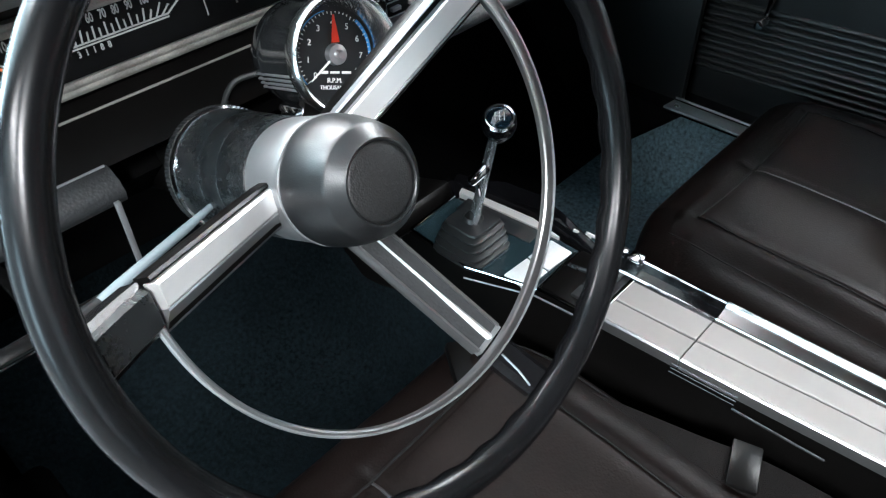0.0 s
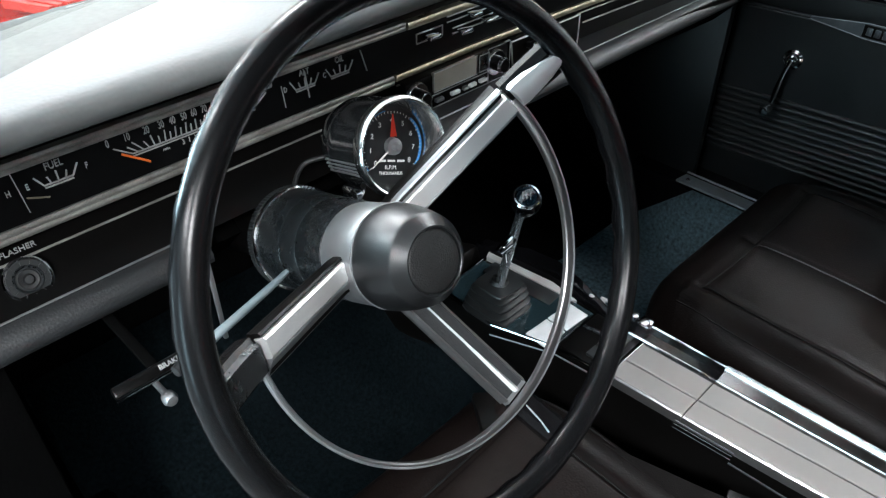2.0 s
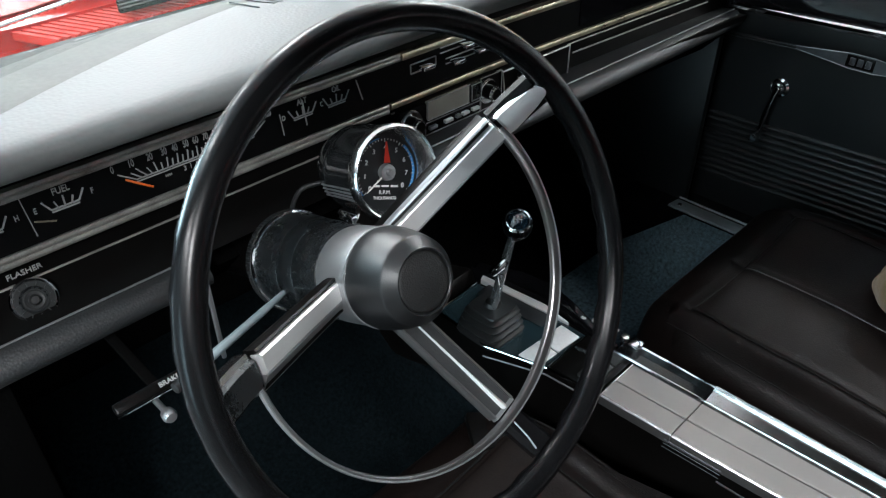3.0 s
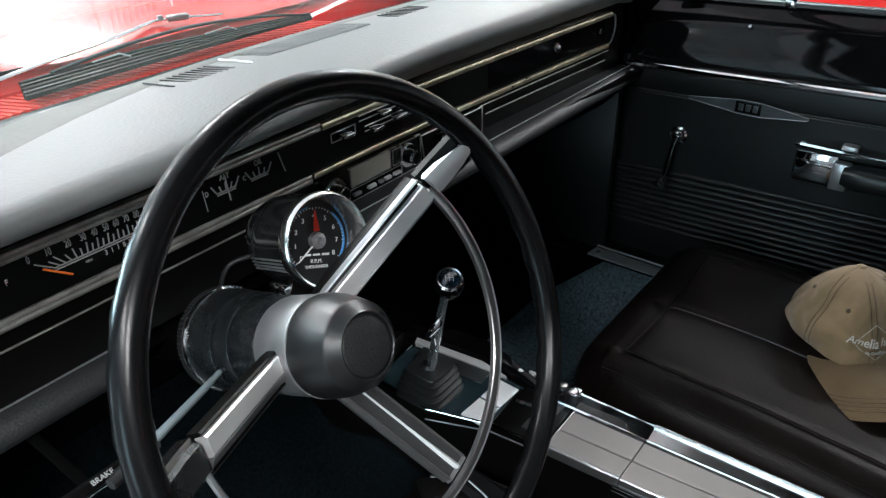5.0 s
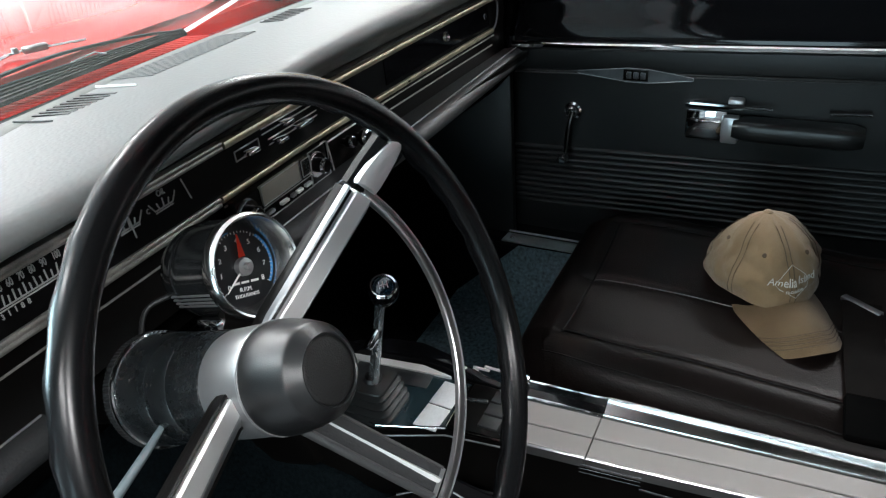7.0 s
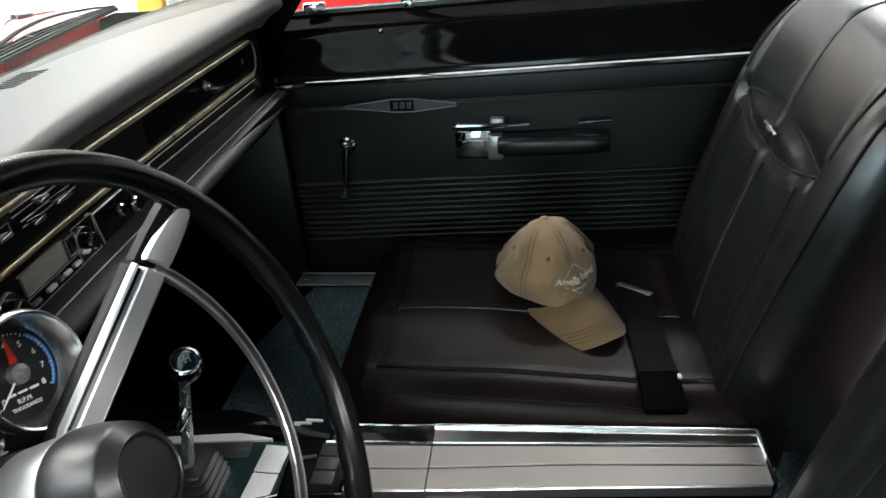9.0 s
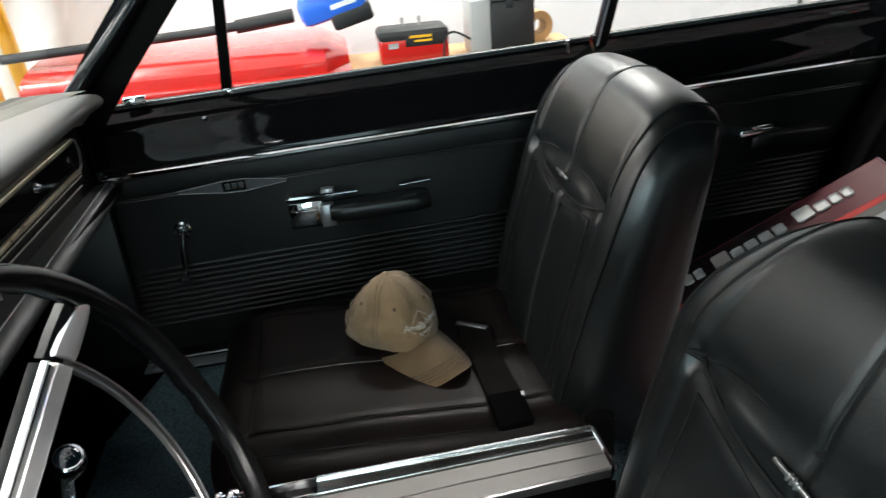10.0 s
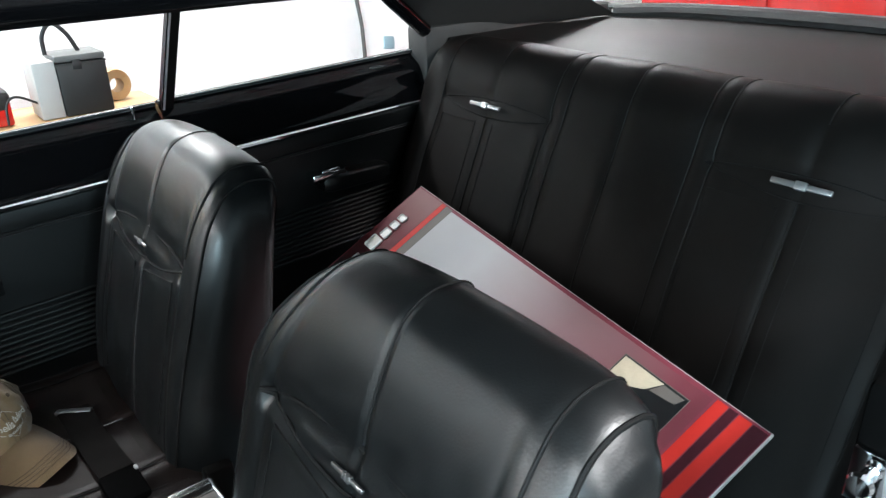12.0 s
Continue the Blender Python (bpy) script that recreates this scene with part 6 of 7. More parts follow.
def door(s):
    t = thing("door", (s * 0.72, -0.3, 0.30), "black car door with ribbed vinyl panel and chrome trim", "car door")
    side_lines(t, s, 0.235, -0.815, 0.690, 0.563, 0.432, 11, 24)
    part("pillar_end", box((0.05, 0.03, 0.50), (s * 0.715, 0.245, 0.55), bevel=0.006), GLOSS, t)
    x = s * 0.690
    cr = part("window_crank", lathe([(0, 0.019), (0.008, 0.018), (0.0125, 0.013), (0.0135, 0.008), (0.018, 0.005), (0.019, 0.0)], axis_matrix((x, 0.106, 0.654), (-s, 0, 0)), 24), CHROME, t, "chrome window crank")
    part("arm", tube(spline([(x - s * 0.014, 0.106, 0.656), (x - s * 0.020, 0.112, 0.62), (x - s * 0.024, 0.114, 0.590), (x - s * 0.026, 0.115, 0.570)], 12), 0.0062, 10, flat=0.6, taper=[1.3 - 0.4 * k / 11 for k in range(12)]), GLOSSM, cr, "chrome crank arm darkened for its dark reflection")
    part("grip", lathe([(0, 0.034), (0.008, 0.033), (0.0115, 0.026), (0.0105, 0.018), (0.0065, 0.010), (0.0065, 0.0)], axis_matrix((x - s * 0.018, 0.1155, 0.560), (-s, 0, 0)), 20), CHROME, cr, "chrome crank knob")
    # release handle and armrest
    cup = part("handle_cup", box((0.014, 0.074, 0.060), (x - s * 0.004, -0.155, 0.652), bevel=0.004), CHROME, t, "bright latch escutcheon")
    part("top_plate", box((0.022, 0.100, 0.007), (x - s * 0.008, -0.165, 0.692), bevel=0.002), CHROME, cup)
    part("lever", tube([(x - s * 0.020, -0.125, 0.696), (x - s * 0.026, -0.20, 0.698), (x - s * 0.024, -0.268, 0.698)], 0.0045, 8, taper=[1.3, 1.0, 0.7]), CHROME, cup, "chrome release lever")
    part("lever_base", box((0.02, 0.028, 0.020), (x - s * 0.012, -0.205, 0.700), bevel=0.004), SATIN, cup)
    rows = []
    for k, q in enumerate(np.linspace(0, 1, 14)):
        e = max(0.75, math.sqrt(max(0.0, 1 - (2 * q - 1) ** 16)))
        yy = -0.205 - 0.215 * q
        rows.append([(x - s * (0.026 + 0.026 * e * squared(math.cos(b))), yy, 0.654 + 0.0185 * e * squared(math.sin(b)) + slope(yy) * 0.3) for b in np.linspace(0, 2 * math.pi, 25)[:-1]])
    ar = part("armrest", grid(rows, closed_v=True, caps=True), SEAT, t, "black padded armrest", 60)
    part("end_bracket", box((0.022, 0.030, 0.052), (x - s * 0.014, -0.200, 0.650), bevel=0.004), SATIN, ar, "satin bracket")
    part("lock_lever", tube([(x - s * 0.012, -0.360, 0.694), (x - s * 0.016, -0.425, 0.700)], 0.0036, 8), CHROME, t, "thin chrome lever")
    em = bmesh.new()
    pts = [(0.097, 0.7385), (0.02, 0.7475), (-0.0, 0.7500), (-0.04, 0.7500), (-0.06, 0.7475), (-0.124, 0.7385), (-0.124, 0.7335), (-0.06, 0.7255), (-0.04, 0.723), (0.0, 0.723), (0.02, 0.7255), (0.097, 0.7335)]
    em = grid([[(x - s * 0.0005, y, z) for y, z in pts], [(x - s * 0.0055, y, z) for y, z in pts]], closed_v=True, caps=True)
    eb = part("emblem", em, EMBM, t, "dull metal pointed emblem")
    part("emblem_edge", tube([(x - s * 0.0056, y, z) for y, z in pts], 0.0007, 6, closed=True), COLLAR, eb, "fine bright edge")
    part("emblem_field", box((0.003, 0.048, 0.022), (x - s * 0.0045, -0.017, 0.7365), bevel=0.001), BLACK, eb, "black emblem field")
    for k in range(3):
        part("emblem_mark", box((0.003, 0.0095, 0.0135), (x - s * 0.0062, -0.004 - 0.0135 * k, 0.7365), bevel=0.001), EMBM, eb, "plain raised mark")
    part("lock_knob", lathe([(0, 0.03), (0.004, 0.029), (0.005, 0.024), (0.0035, 0.0)], axis_matrix((s * 0.757, -0.76, 0.918), (0, 0, 1)), 12), CHROME, t)
    # vent window post and its latch
    if s > 0:
        part("vent_post", sweep([(-0.011, -0.008), (0.011, -0.008), (0.011, 0.008), (-0.011, 0.008)], [(0.784, -0.028, 0.902), (0.735, -0.052, 1.09), (0.690, -0.072, 1.262)], (0, 1, 0)), BLACK, t, "black vent window post")
        part("post_foot", box((0.022, 0.020, 0.016), (0.780, -0.032, 0.912), bevel=0.004), CHROME, t)
        part("vent_latch", box((0.016, 0.045, 0.020), (0.765, 0.155, 0.915), pose(0, 0, 0, 0, 0, 10), bevel=0.005), CHROME, t, "chrome vent window latch")
        part("mirror_button", lathe([(0, 0.004), (0.003, 0.003), (0.004, 0)], axis_matrix((0.733, 0.02, 0.872), (-0.7, 0, 0.7)), 10), CHROME, t)
    return t


door(1)


def quarter(s):
    t = thing("quarter_panel", (s * 0.72, -1.15, 0.30), "black rear side panel with chrome trim and ribs", "side panel")
    side_lines(t, s, -0.825, -1.60, 0.700, 0.575, 0.450, 11, 16)
    rows = []
    for q in np.linspace(0, 1, 12):
        e = max(0.75, math.sqrt(max(0.0, 1 - (2 * q - 1) ** 16)))
        yy = -1.16 - 0.20 * q
        rows.append([(s * (0.690 - 0.012 - 0.027 * e * squared(math.cos(b))), yy, 0.692 + 0.023 * e * squared(math.sin(b))) for b in np.linspace(0, 2 * math.pi, 25)[:-1]])
    part("armrest", grid(rows, closed_v=True, caps=True), SEAT, t, "black padded armrest", 60)
    cp_ = part("handle_cap", box((0.044, 0.100, 0.026), (s * 0.680, -1.180, 0.712), bevel=0.007), CHROME, t, "chrome ash tray cap")
    part("flap", box((0.02, 0.05, 0.008), (s * 0.672, -1.185, 0.725), pose(0, 0, 0, 0, s * 15, 0), bevel=0.002), CHROME, cp_)
    if s > 0:
        part("window_post", sweep([(-0.014, -0.009), (0.014, -0.009), (0.014, 0.009), (-0.014, 0.009)], [(0.785, -0.842, 0.925), (0.735, -0.866, 1.10), (0.678, -0.895, 1.295)], (0, 1, 0)), BLACK, t, "black window post")
        part("post_strip", sweep([(-0.002, -0.010), (0.002, -0.010), (0.002, 0.010), (-0.002, 0.010)], [(0.783, -0.833, 0.925), (0.733, -0.857, 1.10), (0.676, -0.886, 1.295)], (0, 1, 0)), SATIN, t, "thin bright edge")
        part("glass_latch", box((0.010, 0.036, 0.034), (0.758, -1.448, 1.002), pose(0, 0, 0, 8, 12, 0), bevel=0.005), PALE, t, "pale plastic window catch")
    return t


quarter(1)
st = thing("door_striker", (-0.742, -0.908, 0.83), "chrome door striker on the body post", "door striker")
part("plate", box((0.036, 0.006, 0.058), (-0.742, -0.906, 0.845), bevel=0.002), CHROME, st, "chrome striker plate")
part("pin", lathe([(0, 0.026), (0.010, 0.025), (0.012, 0.020), (0.007, 0.018), (0.007, 0)], axis_matrix((-0.742, -0.905, 0.852), (0, 1, 0)), 20), CHROME, st, "chrome striker pin")
part("screw", lathe([(0, 0.005), (0.005, 0.004), (0.006, 0)], axis_matrix((-0.742, -0.903, 0.826), (0, 1, 0)), 12), SATIN, st)
# plain panel, its near-zero black put in for shade on this side
solid("side_wall", box((0.05, 0.72, 0.67), (-0.745, -1.27, 0.605), bevel=0.01), MATTE, "plain black rear side panel", "side panel", "structure")

# ---- rear bench seat ----
rear = thing("rear_seat", (0, -1.3, 0.24), "black vinyl rear bench seat with stitched channels", "car seat")
rp = spline([(-1.27, 0.36), (-1.31, 0.48), (-1.365, 0.62), (-1.422, 0.76), (-1.474, 0.88), (-1.508, 0.962), (-1.546, 1.008), (-1.590, 1.022), (-1.65, 1.010), (-1.70, 0.97), (-1.72, 0.80)], 64)
SEAMS = [-0.58, -0.385, -0.205, -0.165, 0.0, 0.165, 0.205, 0.385, 0.58]


def rear_point(x, p):
    y, z = p
    a = max(0.0, (abs(x) - 0.60) / 0.10)
    d = -0.035 * a * a
    for sx in SEAMS:
        if abs(sx) == 0.385 and z < 0.9:
            continue
        d -= 0.0055 * math.exp(-((x - sx) / 0.013) ** 2)
    for c in (-0.385, 0.385):
        q = (x - c) / 0.19
        if abs(q) < 1:
            arc = 1 - q * q
            for zc in (0.889 + 0.014 * arc, 0.889 - 0.026 * arc):
                d -= 0.005 * math.exp(-((z - zc) / 0.007) ** 2)
            if z < 0.86:
                d -= 0.004 * math.exp(-((x - c) / 0.008) ** 2)
    d += 0.006 * noise.noise((x * 5, y * 5, z * 5)) + 0.006 * math.cos(x * 17)
    return Vector((x, y + d * 0.85, z - 0.03 * a * a + d * 0.35))


xs = sorted(set(list(np.linspace(-0.70, 0.70, 113)) + [sx + q for sx in SEAMS for q in (-0.006, 0, 0.006)]))
part("backrest", grid([[rear_point(x, p) for p in rp] for x in xs]), SEATR, rear, "black vinyl backrest", 80)
for sx in SEAMS:
    P = [rear_point(sx, p) + Vector((0, 0.0015, 0.0005)) for p in rp[(34 if abs(sx) == 0.385 else 8):48]]
    part("seam", tube(P, 0.0011, 6, up=(1, 0, 0)), SEAMR, rear)
for c in (-0.385, 0.385):
    def rear_on(x, z):
        i = next((k for k in range(50) if rp[k][1] <= z <= rp[k + 1][1]), 30)
        f = (z - rp[i][1]) / (rp[i + 1][1] - rp[i][1])
        return rear_point(x, rp[i] * (1 - f) + rp[i + 1] * f)
    for up in (0.014, -0.026):
        part("lens_piping", tube([rear_on(c + x, 0.889 + up * (1 - (x / 0.19) ** 2)) + Vector((0, 0.003, 0.001)) for x in np.linspace(-0.19, 0.19, 30)], 0.0014, 6, up=(0, 1, 0)), STITCH, rear)
    part("centre_piping", tube([rear_on(c, z) + Vector((0, 0.002, 0)) for z in np.linspace(0.50, 0.86, 24)], 0.0017, 6, up=(0, 1, 0)), SEAMR, rear)
    for dx in (-0.17, -0.03, 0.03, 0.17):
        part("panel_stitch", tube([rear_on(c + dx, z) + Vector((0, 0.001, 0)) for z in np.linspace(0.50, 0.85, 16)], 0.0008, 5, up=(0, 1, 0)), STITCH, rear)
    part("panel_stitch", tube([rear_on(c + x, 0.848) + Vector((0, 0.001, 0)) for x in np.linspace(0.03, 0.17, 12)], 0.0008, 5, up=(0, 1, 0)), STITCH, rear)
    e = rear_on(c, 0.886) + Vector((0, 0.011, 0.005))
    em = axis_matrix(e, (0, 0.85, 0.5))
    eb = box((0.105, 0.010, 0.006), bevel=0.002)
    bmesh.ops.transform(eb, matrix=em, verts=eb.verts)
    eb = part("emblem", eb, COLLAR, rear, "slim chrome bar emblem")
    boss = box((0.020, 0.015, 0.008), (0, 0, 0.001), bevel=0.002)
    bmesh.ops.transform(boss, matrix=em, verts=boss.verts)
    part("emblem_boss", boss, SATIN, eb, "raised chrome boss")
rc = spline([(-0.93, 0.24), (-0.905, 0.30), (-0.915, 0.352), (-0.96, 0.376), (-1.08, 0.375), (-1.25, 0.35), (-1.35, 0.33)], 30)
part("cushion", grid([[Vector((x, p[0], p[1] - 0.03 * max(0, (abs(x) - 0.58) / 0.1) ** 2 + 0.004 * noise.noise((x * 6, p[0] * 6, 0)))) for p in rc] for x in np.linspace(-0.68, 0.68, 40)]), SEATR, rear, "black vinyl cushion", 80)

# ---- cap on the passenger seat ----
CAPF = Vector((-0.91, -0.41, 0.0)).normalized()
CM = Matrix.Translation((0.430, -0.300, 0.505)) @ Matrix(((-CAPF.y * -1, CAPF.x, 0, 0), (-CAPF.x, CAPF.y, 0, 0), (0, 0, 1, 0), (0, 0, 0, 1))) @ pose(0, 0, 0, 1, 3, 4)
cap = thing("baseball_cap", (0.436, -0.306, 0.503), "tan cotton baseball cap with white embroidered lettering, on the seat", "cap", turn=CM)


def crown(a, h):
    """Crown surface: angle from the front, height share 0 to 1. Local y is the front."""
    k = max(0.0, 1 - h ** 1.9) ** 0.54
    rx, ry = 0.087 * k, 0.103 * k
    front = max(0.0, math.cos(a))
    back = max(0.0, -math.cos(a))
    z = 0.114 * h - 0.34 * h * max(0.0, -ry * math.cos(a)) + 0.004 * k * h * noise.noise((math.sin(a) * 3.5, math.cos(a) * 3.5, h * 4 + 5))
    dent = 0.006 * math.sin(3 * a + 1.0) * k * (1 - h) - 0.008 * back * h
    # a soft fold runs round the back panels
    dent -= 0.010 * back * math.exp(-((h - 0.42 - 0.10 * math.sin(2 * a)) / 0.10) ** 2)
    dent -= 0.006 * math.exp(-((h - 0.62) / 0.14) ** 2) * math.exp(-((abs(a if a < math.pi else a - 2 * math.pi) - 0.95) / 0.35) ** 2)
    r = 1 + dent / 0.09 + 0.09 * noise.noise((math.sin(a) * 2.2, math.cos(a) * 2.2, h * 2.5)) * k + 0.060 * min(1.0, h * 4) * noise.noise((math.sin(a) * 6, math.cos(a) * 6, h * 7)) * k
    return Vector((rx * r * math.sin(a), ry * r * math.cos(a) + 0.012 * front * h * k, z))


rows = [[crown(a, h) for h in np.linspace(0.0, 0.995, 34)] for a in np.linspace(0, 2 * math.pi, 97)[:-1]]
part("crown", grid(rows, closed_u=True), TAN, cap, "tan cotton crown", 70)
for k in range(6):
    a0 = math.pi * k / 3
    for off in (-0.042, 0.042):
        P = [crown(a0 + off / max(0.25, (1 - h ** 1.9) ** 0.54), h) * 1.006 for h in np.linspace(0.03, 0.93, 34)]
        part("seam_stitch", tube(P, 0.0005, 5), TANTHREAD, cap)
part("button", lathe([(0, 0.0030), (0.005, 0.0025), (0.0075, 0.0008), (0.0085, -0.003)], Matrix.Translation((0, 0, 0.1125)), 18), TAN, cap, "cloth covered button")
for a0 in (math.pi / 6, -math.pi / 6, math.pi / 2, -math.pi / 2):
    p = crown(a0, 0.66)
    part("eyelet", lathe([(0, 0.0008), (0.0030, 0.0012), (0.0040, 0)], axis_matrix(p, (p.x, p.y, 0.06)), 12), TANTHREAD, cap, "stitched eyelet")


def brim(u, v):
    """u across, v from the crown's edge to the tip."""
    a = u * 0.98
    e = crown(a, 0.0)
    out = Vector((math.sin(a) * 0.14, 1.0, 0)).normalized()
    ln = 0.097 * math.cos(a * 1.05) ** 0.60 if abs(a) < 1.5 else 0
    p = e + out * ln * v
    return Vector((p.x, p.y, 0.010 - 0.60 * (p.x ** 2) / 0.078 - 0.014 * v * v - 0.010 * v))


rows = [[brim(u, v) for v in np.linspace(-0.10, 1, 13)] for u in np.linspace(-1, 1, 33)]
bb = grid(rows)
bmesh.ops.solidify(bb, geom=bb.faces[:], thickness=0.0028)
br_ = part("brim", bb, TAN, cap, "curved tan brim")
for v in (0.66, 0.73, 0.80, 0.87):
    part("brim_stitch", tube([brim(u, v) + Vector((0, 0, 0.0018)) for u in np.linspace(-0.92, 0.92, 34)], 0.0006, 5), TANTHREAD, br_)


def wrap(text, size, h0, name, shear):
    """Embroidery bent round the crown's front."""
    cu = bpy.data.curves.new("words", "FONT")
    cu.body, cu.size, cu.extrude, cu.align_x, cu.align_y, cu.shear, cu.offset = text, size, 0.0005, "CENTER", "CENTER", shear, 0.0
    o = new("words", cu)
    me = bpy.data.meshes.new_from_object(o.evaluated_get(bpy.context.evaluated_depsgraph_get()))
    bpy.data.objects.remove(o)
    bm = bmesh.new()
    bm.from_mesh(me)
    bpy.data.meshes.remove(me)
    bmesh.ops.subdivide_edges(bm, edges=[e for e in bm.edges if e.calc_length() > 0.006], cuts=1)
    for v_ in bm.verts:
        hh = h0 + v_.co.y / 0.115
        q = crown(-v_.co.x / 0.088 - 0.03, hh)
        nrm = Vector((q.x, q.y, 0.03)).normalized()
        v_.co = q + nrm * (0.0022 + v_.co.z)
    part(name, bm, CAPINK, cap, "white embroidered word")


wrap("Amelia Island", 0.0152, 0.38, "embroidery", 0.28)
wrap("FLORIDA", 0.0072, 0.26, "embroidery", 0.0)
part("embroidered_frame", tube([crown(x / 0.088 - 0.03, 0.40 + z / 0.115) * 1.022 for x, z in ((0.000, 0.020), (0.022, 0.004), (0.030, -0.006), (0.022, -0.014), (0.0, -0.026), (-0.022, -0.014), (-0.030, -0.006), (-0.022, 0.004))], 0.0004, 5, closed=True), CAPINK, cap, "white embroidered diamond")

# ---- show board behind the front seats ----
T1, T2 = Vector((0.449, -1.308, 0.712)), Vector((-0.560, -1.129, 0.668))
ex = (T2 - T1).normalized()
ed = Vector((0.171, 0.831, -0.529))
ed = (ed - ex * ed.dot(ex)).normalized()
en = ex.cross(ed).normalized()
if en.z < 0:
    en = -en
LB, HB = (T2 - T1).length, 0.56
BM = Matrix(((ex.x, ed.x, en.x, T1.x), (ex.y, ed.y, en.y, T1.y), (ex.z, ed.z, en.z, T1.z), (0, 0, 0, 1)))
board = thing("show_board", T1, "maroon printed show board with grey panel and red stripes", "display board", turn=BM)
part("panel", box((LB, HB, 0.006), (LB / 2, HB / 2, -0.004), bevel=0.0015), BOARDEDGE, board, "pale foam board")


def ink(name, quad, mtl, h=0.0004, label=""):
    b = grid([[(quad[0][0], quad[0][1], h), (quad[1][0], quad[1][1], h)], [(quad[3][0], quad[3][1], h), (quad[2][0], quad[2][1], h)]])
    return part(name, b, mtl, board, label)


def rect(x0, y0, x1, y1):
    return ((x0, y0), (x1, y0), (x1, y1), (x0, y1))


ink("print_field", rect(0.002, 0.002, LB - 0.002, HB - 0.002), BOARD, 0.0003, "maroon print")
ink("title_band", rect(0.006, 0.006, 0.117, HB - 0.006), BOARDBAND, 0.0007, "title band fading from pink to near black")
ink("red_stripe", rect(0.118, 0.006, 0.136, HB - 0.006), BOARDRED, 0.0010, "red stripe")
ink("grey_gap", rect(0.137, 0.006, 0.165, HB - 0.006), BOARDGAP, 0.0008)
ink("faded_panel", rect(0.165, 0.010, 0.930, HB - 0.02), BOARDFADE, 0.0010, "pale grey panel fading to maroon")
ink("picture_frame", rect(0.768, 0.032, 0.907, 0.202), BOARDGAP, 0.0012, "thin dull gold frame")
ink("picture", rect(0.7695, 0.0335, 0.9055, 0.2005), DIAL, 0.0014, "small dark printed picture")
ink("picture_sky", ((0.772, 0.036), (0.858, 0.036), (0.838, 0.062), (0.772, 0.092)), PAPER, 0.0018, "beige corner of the printed picture")
ink("picture_sky", ((0.859, 0.037), (0.900, 0.037), (0.893, 0.052), (0.845, 0.058)), BOARDGAP, 0.0018)
ink("picture_shape", ((0.780, 0.096), (0.822, 0.074), (0.836, 0.078), (0.784, 0.116)), BOARDRED, 0.0020)
ink("picture_shape", ((0.838, 0.090), (0.884, 0.080), (0.878, 0.124), (0.836, 0.134)), BOARDBLUE, 0.0020)
for a, b, mtl in ((0.935, 0.955, BOARDRED), (0.957, 0.972, BOARDDK), (0.974, 0.996, BOARDRED), (0.998, LB - 0.003, BOARDDK)):
    ink("side_stripe", rect(a, 0.006, b, HB - 0.006), mtl, 0.0010, "stripe along the edge")
yy = 0.50
for k, (w, big) in enumerate(((0.020, 0), (0.020, 0), (0.020, 0), (0.020, 0), (0.014, -1), (0.036, 1), (0.026, 0), (0.026, 0), (0.026, 0), (0.024, 0), (0.014, -1), (0.036, 1), (0.026, 0), (0.020, 0), (0.018, 0))):
    if big >= 0:
        hgt = 0.042 if big else 0.030
        part("title_shape", box((hgt, w, 0.0008), (0.052 + (0.006 if not big else 0), yy - w / 2, 0.0014), bevel=0.004, seg=1), WHITEINK, board, "plain white title shape")
    yy -= w + 0.005

# ---- garage things beyond the passenger window ----
bench = thing("work_bench", (2.30, -0.70, 0.0), "low wooden bench against the garage wall", "bench")
part("top", box((0.36, 0.98, 0.035), (2.30, -0.80, 0.615), bevel=0.006), WOOD, bench)
for bx in (2.16, 2.44):
    for by in (-1.24, -0.36):
        part("leg", box((0.05, 0.05, 0.60), (bx, by, 0.30), bevel=0.005), WOOD, bench)

ch = thing("battery_charger", (2.25, -0.60, 0.633), "red and black battery charger on the bench", "battery charger")
part("case", box((0.16, 0.28, 0.10), (2.25, -0.595, 0.683), bevel=0.014), RED, ch, "red case")
part("top_shell", box((0.165, 0.285, 0.05), (2.25, -0.595, 0.740), bevel=0.020), RUBBER, ch, "black upper shell")
part("panel_black", box((0.004, 0.16, 0.05), (2.169, -0.64, 0.722), bevel=0.001), RUBBER, ch)
part("yellow_mark", box((0.004, 0.09, 0.010), (2.166, -0.62, 0.735)), YELLOW, ch, "yellow printed mark")
part("yellow_mark", box((0.004, 0.07, 0.008), (2.166, -0.63, 0.718)), YELLOW, ch)
part("display", box((0.004, 0.04, 0.02), (2.168, -0.51, 0.705)), CASEGREY, ch)
for py in (-0.56, -0.63):
    part("clamp_post", tube([(2.25, py, 0.76), (2.25, py, 0.80)], 0.006, 8), CASEGREY, ch)
ba = thing("car_battery", (2.25, -0.96, 0.633), "grey and black car battery with carrying strap", "battery")
part("case", box((0.17, 0.18, 0.20), (2.25, -1.000, 0.735), bevel=0.008), RUBBER, ba, "black case")
part("side_label", box((0.165, 0.082, 0.212), (2.25, -0.868, 0.741), bevel=0.006), CASEGREY, ba, "pale grey side")
part("lid", box((0.172, 0.182, 0.025), (2.25, -1.000, 0.850), bevel=0.006), DKGREY, ba, "dark grey battery lid")
part("lid_rib", box((0.176, 0.186, 0.006), (2.25, -1.000, 0.830), bevel=0.002), RUBBER, ba)
part("latch", box((0.006, 0.030, 0.035), (2.163, -0.985, 0.826), bevel=0.002), RUBBER, ba, "black lid latch")
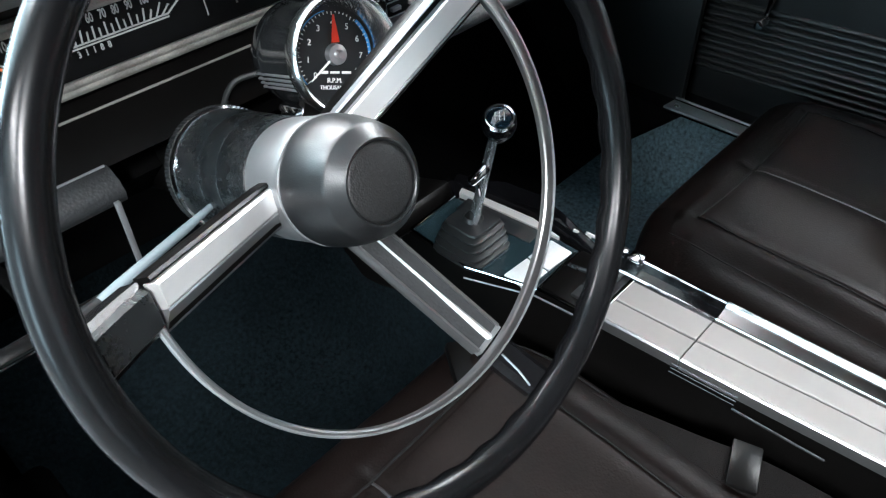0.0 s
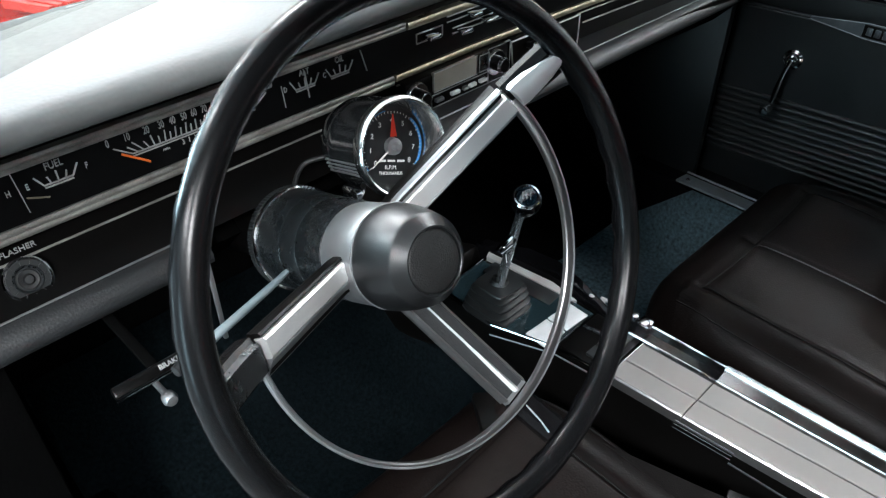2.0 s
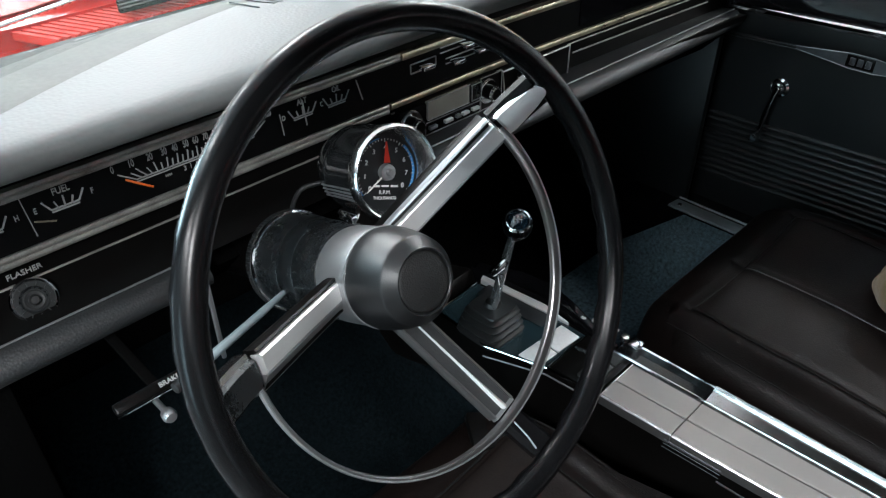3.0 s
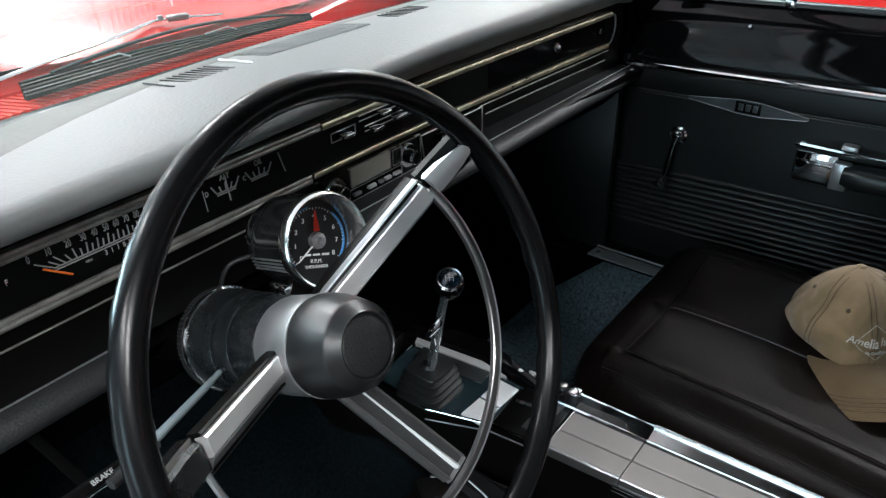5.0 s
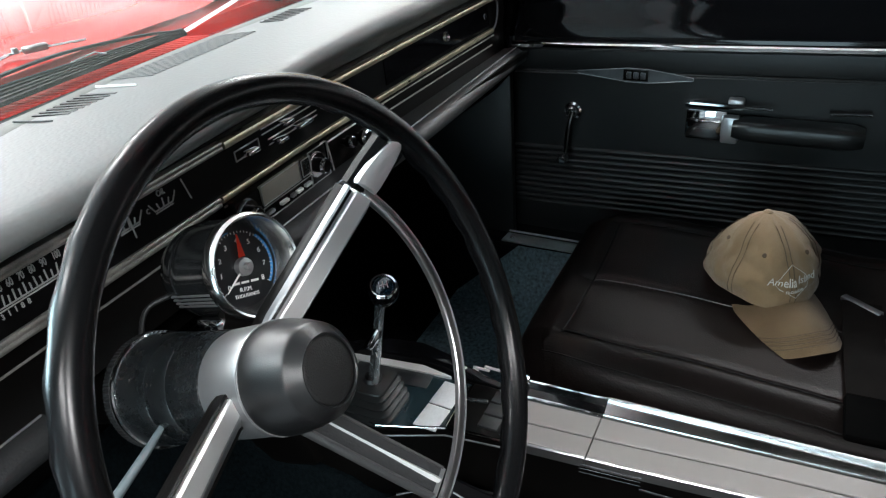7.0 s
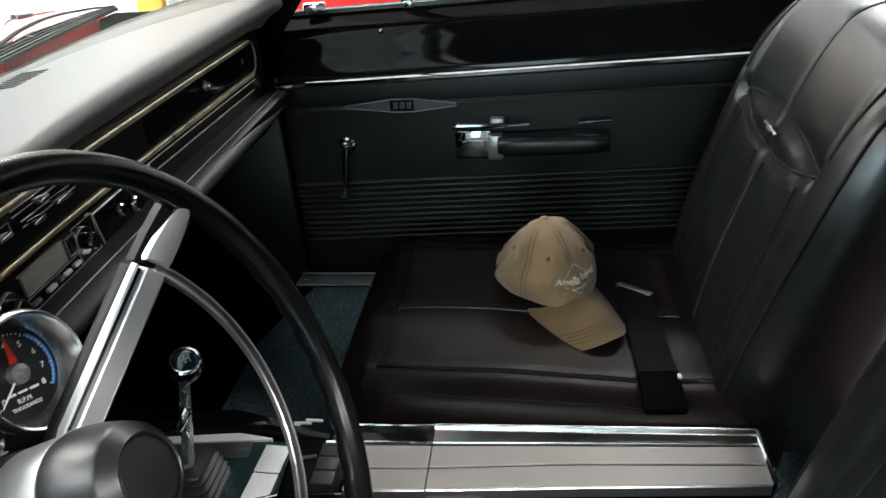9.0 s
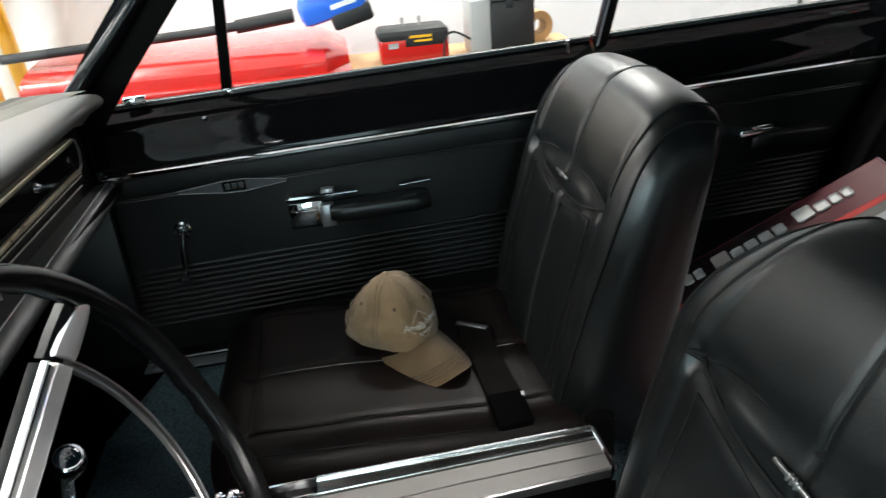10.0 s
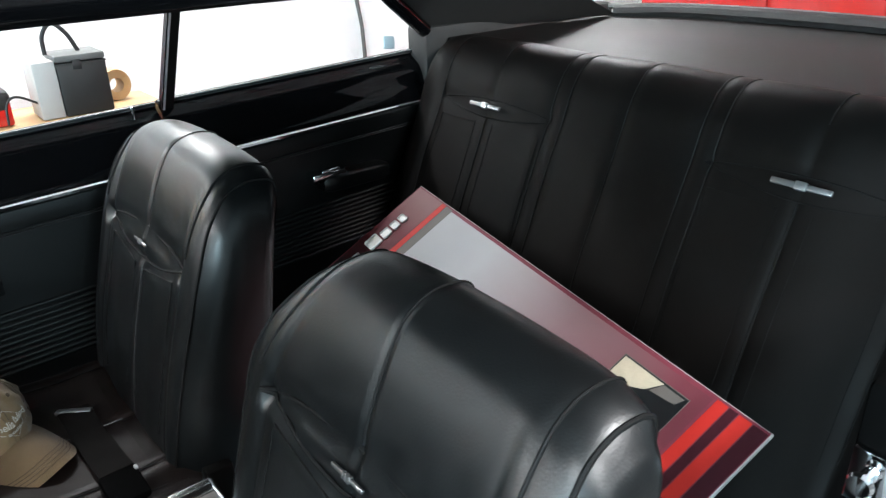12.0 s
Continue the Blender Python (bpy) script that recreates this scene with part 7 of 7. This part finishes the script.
part("strap", tube(spline([(2.25, -0.90, 0.86), (2.25, -0.905, 0.93), (2.25, -0.945, 0.972), (2.25, -0.99, 0.93), (2.25, -1.02, 0.86)], 18), 0.008, 8, flat=0.4, up=(1, 0, 0)), RUBBER, ba, "black strap")
part("lead", tube(spline([(2.20, -0.84, 0.69), (2.18, -0.76, 0.735), (2.17, -0.72, 0.715), (2.17, -0.71, 0.64)], 14), 0.005, 6), RUBBER, ba, "thin black lead")
tp = thing("tape_roll", (2.30, -1.13, 0.633), "roll of tan tape standing behind the battery", "tape")
part("roll", lathe([(0.030, -0.035), (0.062, -0.035), (0.064, -0.030), (0.064, 0.030), (0.062, 0.035), (0.030, 0.035)], axis_matrix((2.36, -1.150, 0.697), (1, 0.15, 0)), 28, close=True), WOOD, tp, "tan wound tape")

chest = thing("tool_chest", (2.35, 0.3, 0.0), "glossy red tool chest with rounded lid", "tool chest")
rows = []
for y in np.linspace(-0.33, 0.86, 14):
    e = min(1.0, (y + 0.33) / 0.06 + 0.55)
    rows.append([(2.35 + 0.33 * e * math.cos(b), y, 0.66 + (0.105 * e * max(0, math.sin(b)) ** 0.6)) for b in np.linspace(math.pi, 0, 15)])
part("lid", grid(rows), RED, chest, "glossy red domed lid")
part("rim", box((0.70, 1.20, 0.03), (2.35, 0.265, 0.648), bevel=0.012), RED, chest, "red lid rim")
part("body", box((0.62, 1.14, 0.60), (2.35, 0.265, 0.335), bevel=0.015), RED, chest, "red body")
for k in range(3):
    part("drawer", box((0.012, 1.04, 0.15), (2.035, 0.265, 0.15 + 0.18 * k), bevel=0.004), RED, chest)

trim_ = thing("string_trimmer", (2.15, 0.0, 0.78), "blue and black cordless garden trimmer on the chest", "garden tool")
part("shaft", tube([(2.20, 0.95, 0.80), (2.18, 0.20, 0.830), (2.16, -0.14, 0.86)], 0.018, 10), RUBBER, trim_, "black shaft")
part("grip", tube([(2.175, 0.08, 0.838), (2.16, -0.14, 0.862)], 0.026, 10), RUBBER, trim_, "black grip")
hd = part("motor_head", box((0.12, 0.26, 0.11), (2.16, -0.29, 0.895), pose(0, 0, 0, -14, 0, 0), bevel=0.03), BLUE, trim_, "blue motor housing")
part("battery_pack", box((0.11, 0.16, 0.07), (2.16, -0.36, 0.845), pose(0, 0, 0, -14, 0, 0), bevel=0.015), RUBBER, hd, "black battery pack")
part("white_mark", box((0.002, 0.10, 0.018), (2.098, -0.33, 0.895), pose(0, 0, 0, -14, 0, 0)), WHITEINK, hd, "white printed mark")

lad = thing("step_ladder", (2.45, 1.35, 0.0), "yellow fibreglass step ladder standing by the wall", "ladder")
for y0, y1 in ((1.34, 1.42), (1.10, 1.05)):
    # channel-section front rails, wide towards the car
    b = box((0.05, 0.115, 2.3), (0, 0, 1.15), bevel=0.006)
    bmesh.ops.transform(b, matrix=Matrix.Translation((2.28, (y0 + y1) / 2 + 0.0, 0)) @ pose(0, 0, 0, 0, 6, 0) @ pose(0, 0, 0, math.degrees(math.atan2(y1 - y0, 1.1)), 0, 0), verts=b.verts)
    part("rail", b, YELLOW, lad, "yellow fibreglass rail")
for y0 in (1.36, 1.12):
    part("back_rail", box((0.05, 0.060, 2.2), (2.72, y0, 1.08), pose(0, 0, 0, 0, -8, 0), bevel=0.006), YELLOW, lad)
for k in range(6):
    part("tread", box((0.085, 0.20, 0.025), (2.30 + 0.030 * k, 1.22, 0.30 + 0.30 * k), bevel=0.004), SATIN, lad, "aluminium tread")
part("label", box((0.003, 0.05, 0.16), (2.318, 1.215, 0.72), pose(0, 0, 0, 0, 6, 0)), CASEGREY, lad, "grey printed label")
part("label", box((0.003, 0.05, 0.22), (2.330, 1.085, 0.84), pose(0, 0, 0, 0, 6, 0)), BOARDRED, lad, "red printed label")
cab = thing("red_cabinet", (0.0, -4.4, 0.0), "tall red metal cabinet behind the car", "cabinet")
part("body", box((3.42, 0.5, 1.5), (0.41, -4.6, 0.75), bevel=0.02), RED, cab)
for k in range(4):
    part("door", box((0.82, 0.02, 1.36), (-0.87 + 0.85 * k, -4.34, 0.76), bevel=0.008), RED, cab)
hose = thing("hanging_cable", (2.95, 1.4, 1.0), "black cable hanging along the garage wall", "cable")
part("cable", tube(spline([(2.985, 2.2, 1.10), (2.985, 1.6, 0.99), (2.985, 1.1, 1.04), (2.985, 0.7, 1.15)], 20), 0.016, 8), RUBBER, hose)
duct = thing("wall_conduit", (2.98, -2.78, 0.0), "thin grey conduit running up the garage wall", "conduit")
part("pipe", tube([(2.985, -2.83, 0.0), (2.985, -2.80, 0.7), (2.985, -2.70, 1.3), (2.985, -2.66, 2.85)], 0.012, 8), DKGREY, duct)
for cz in (0.45, 1.6):
    part("clip", box((0.02, 0.06, 0.03), (2.988, -2.80, cz), bevel=0.004), CASEGREY, duct)
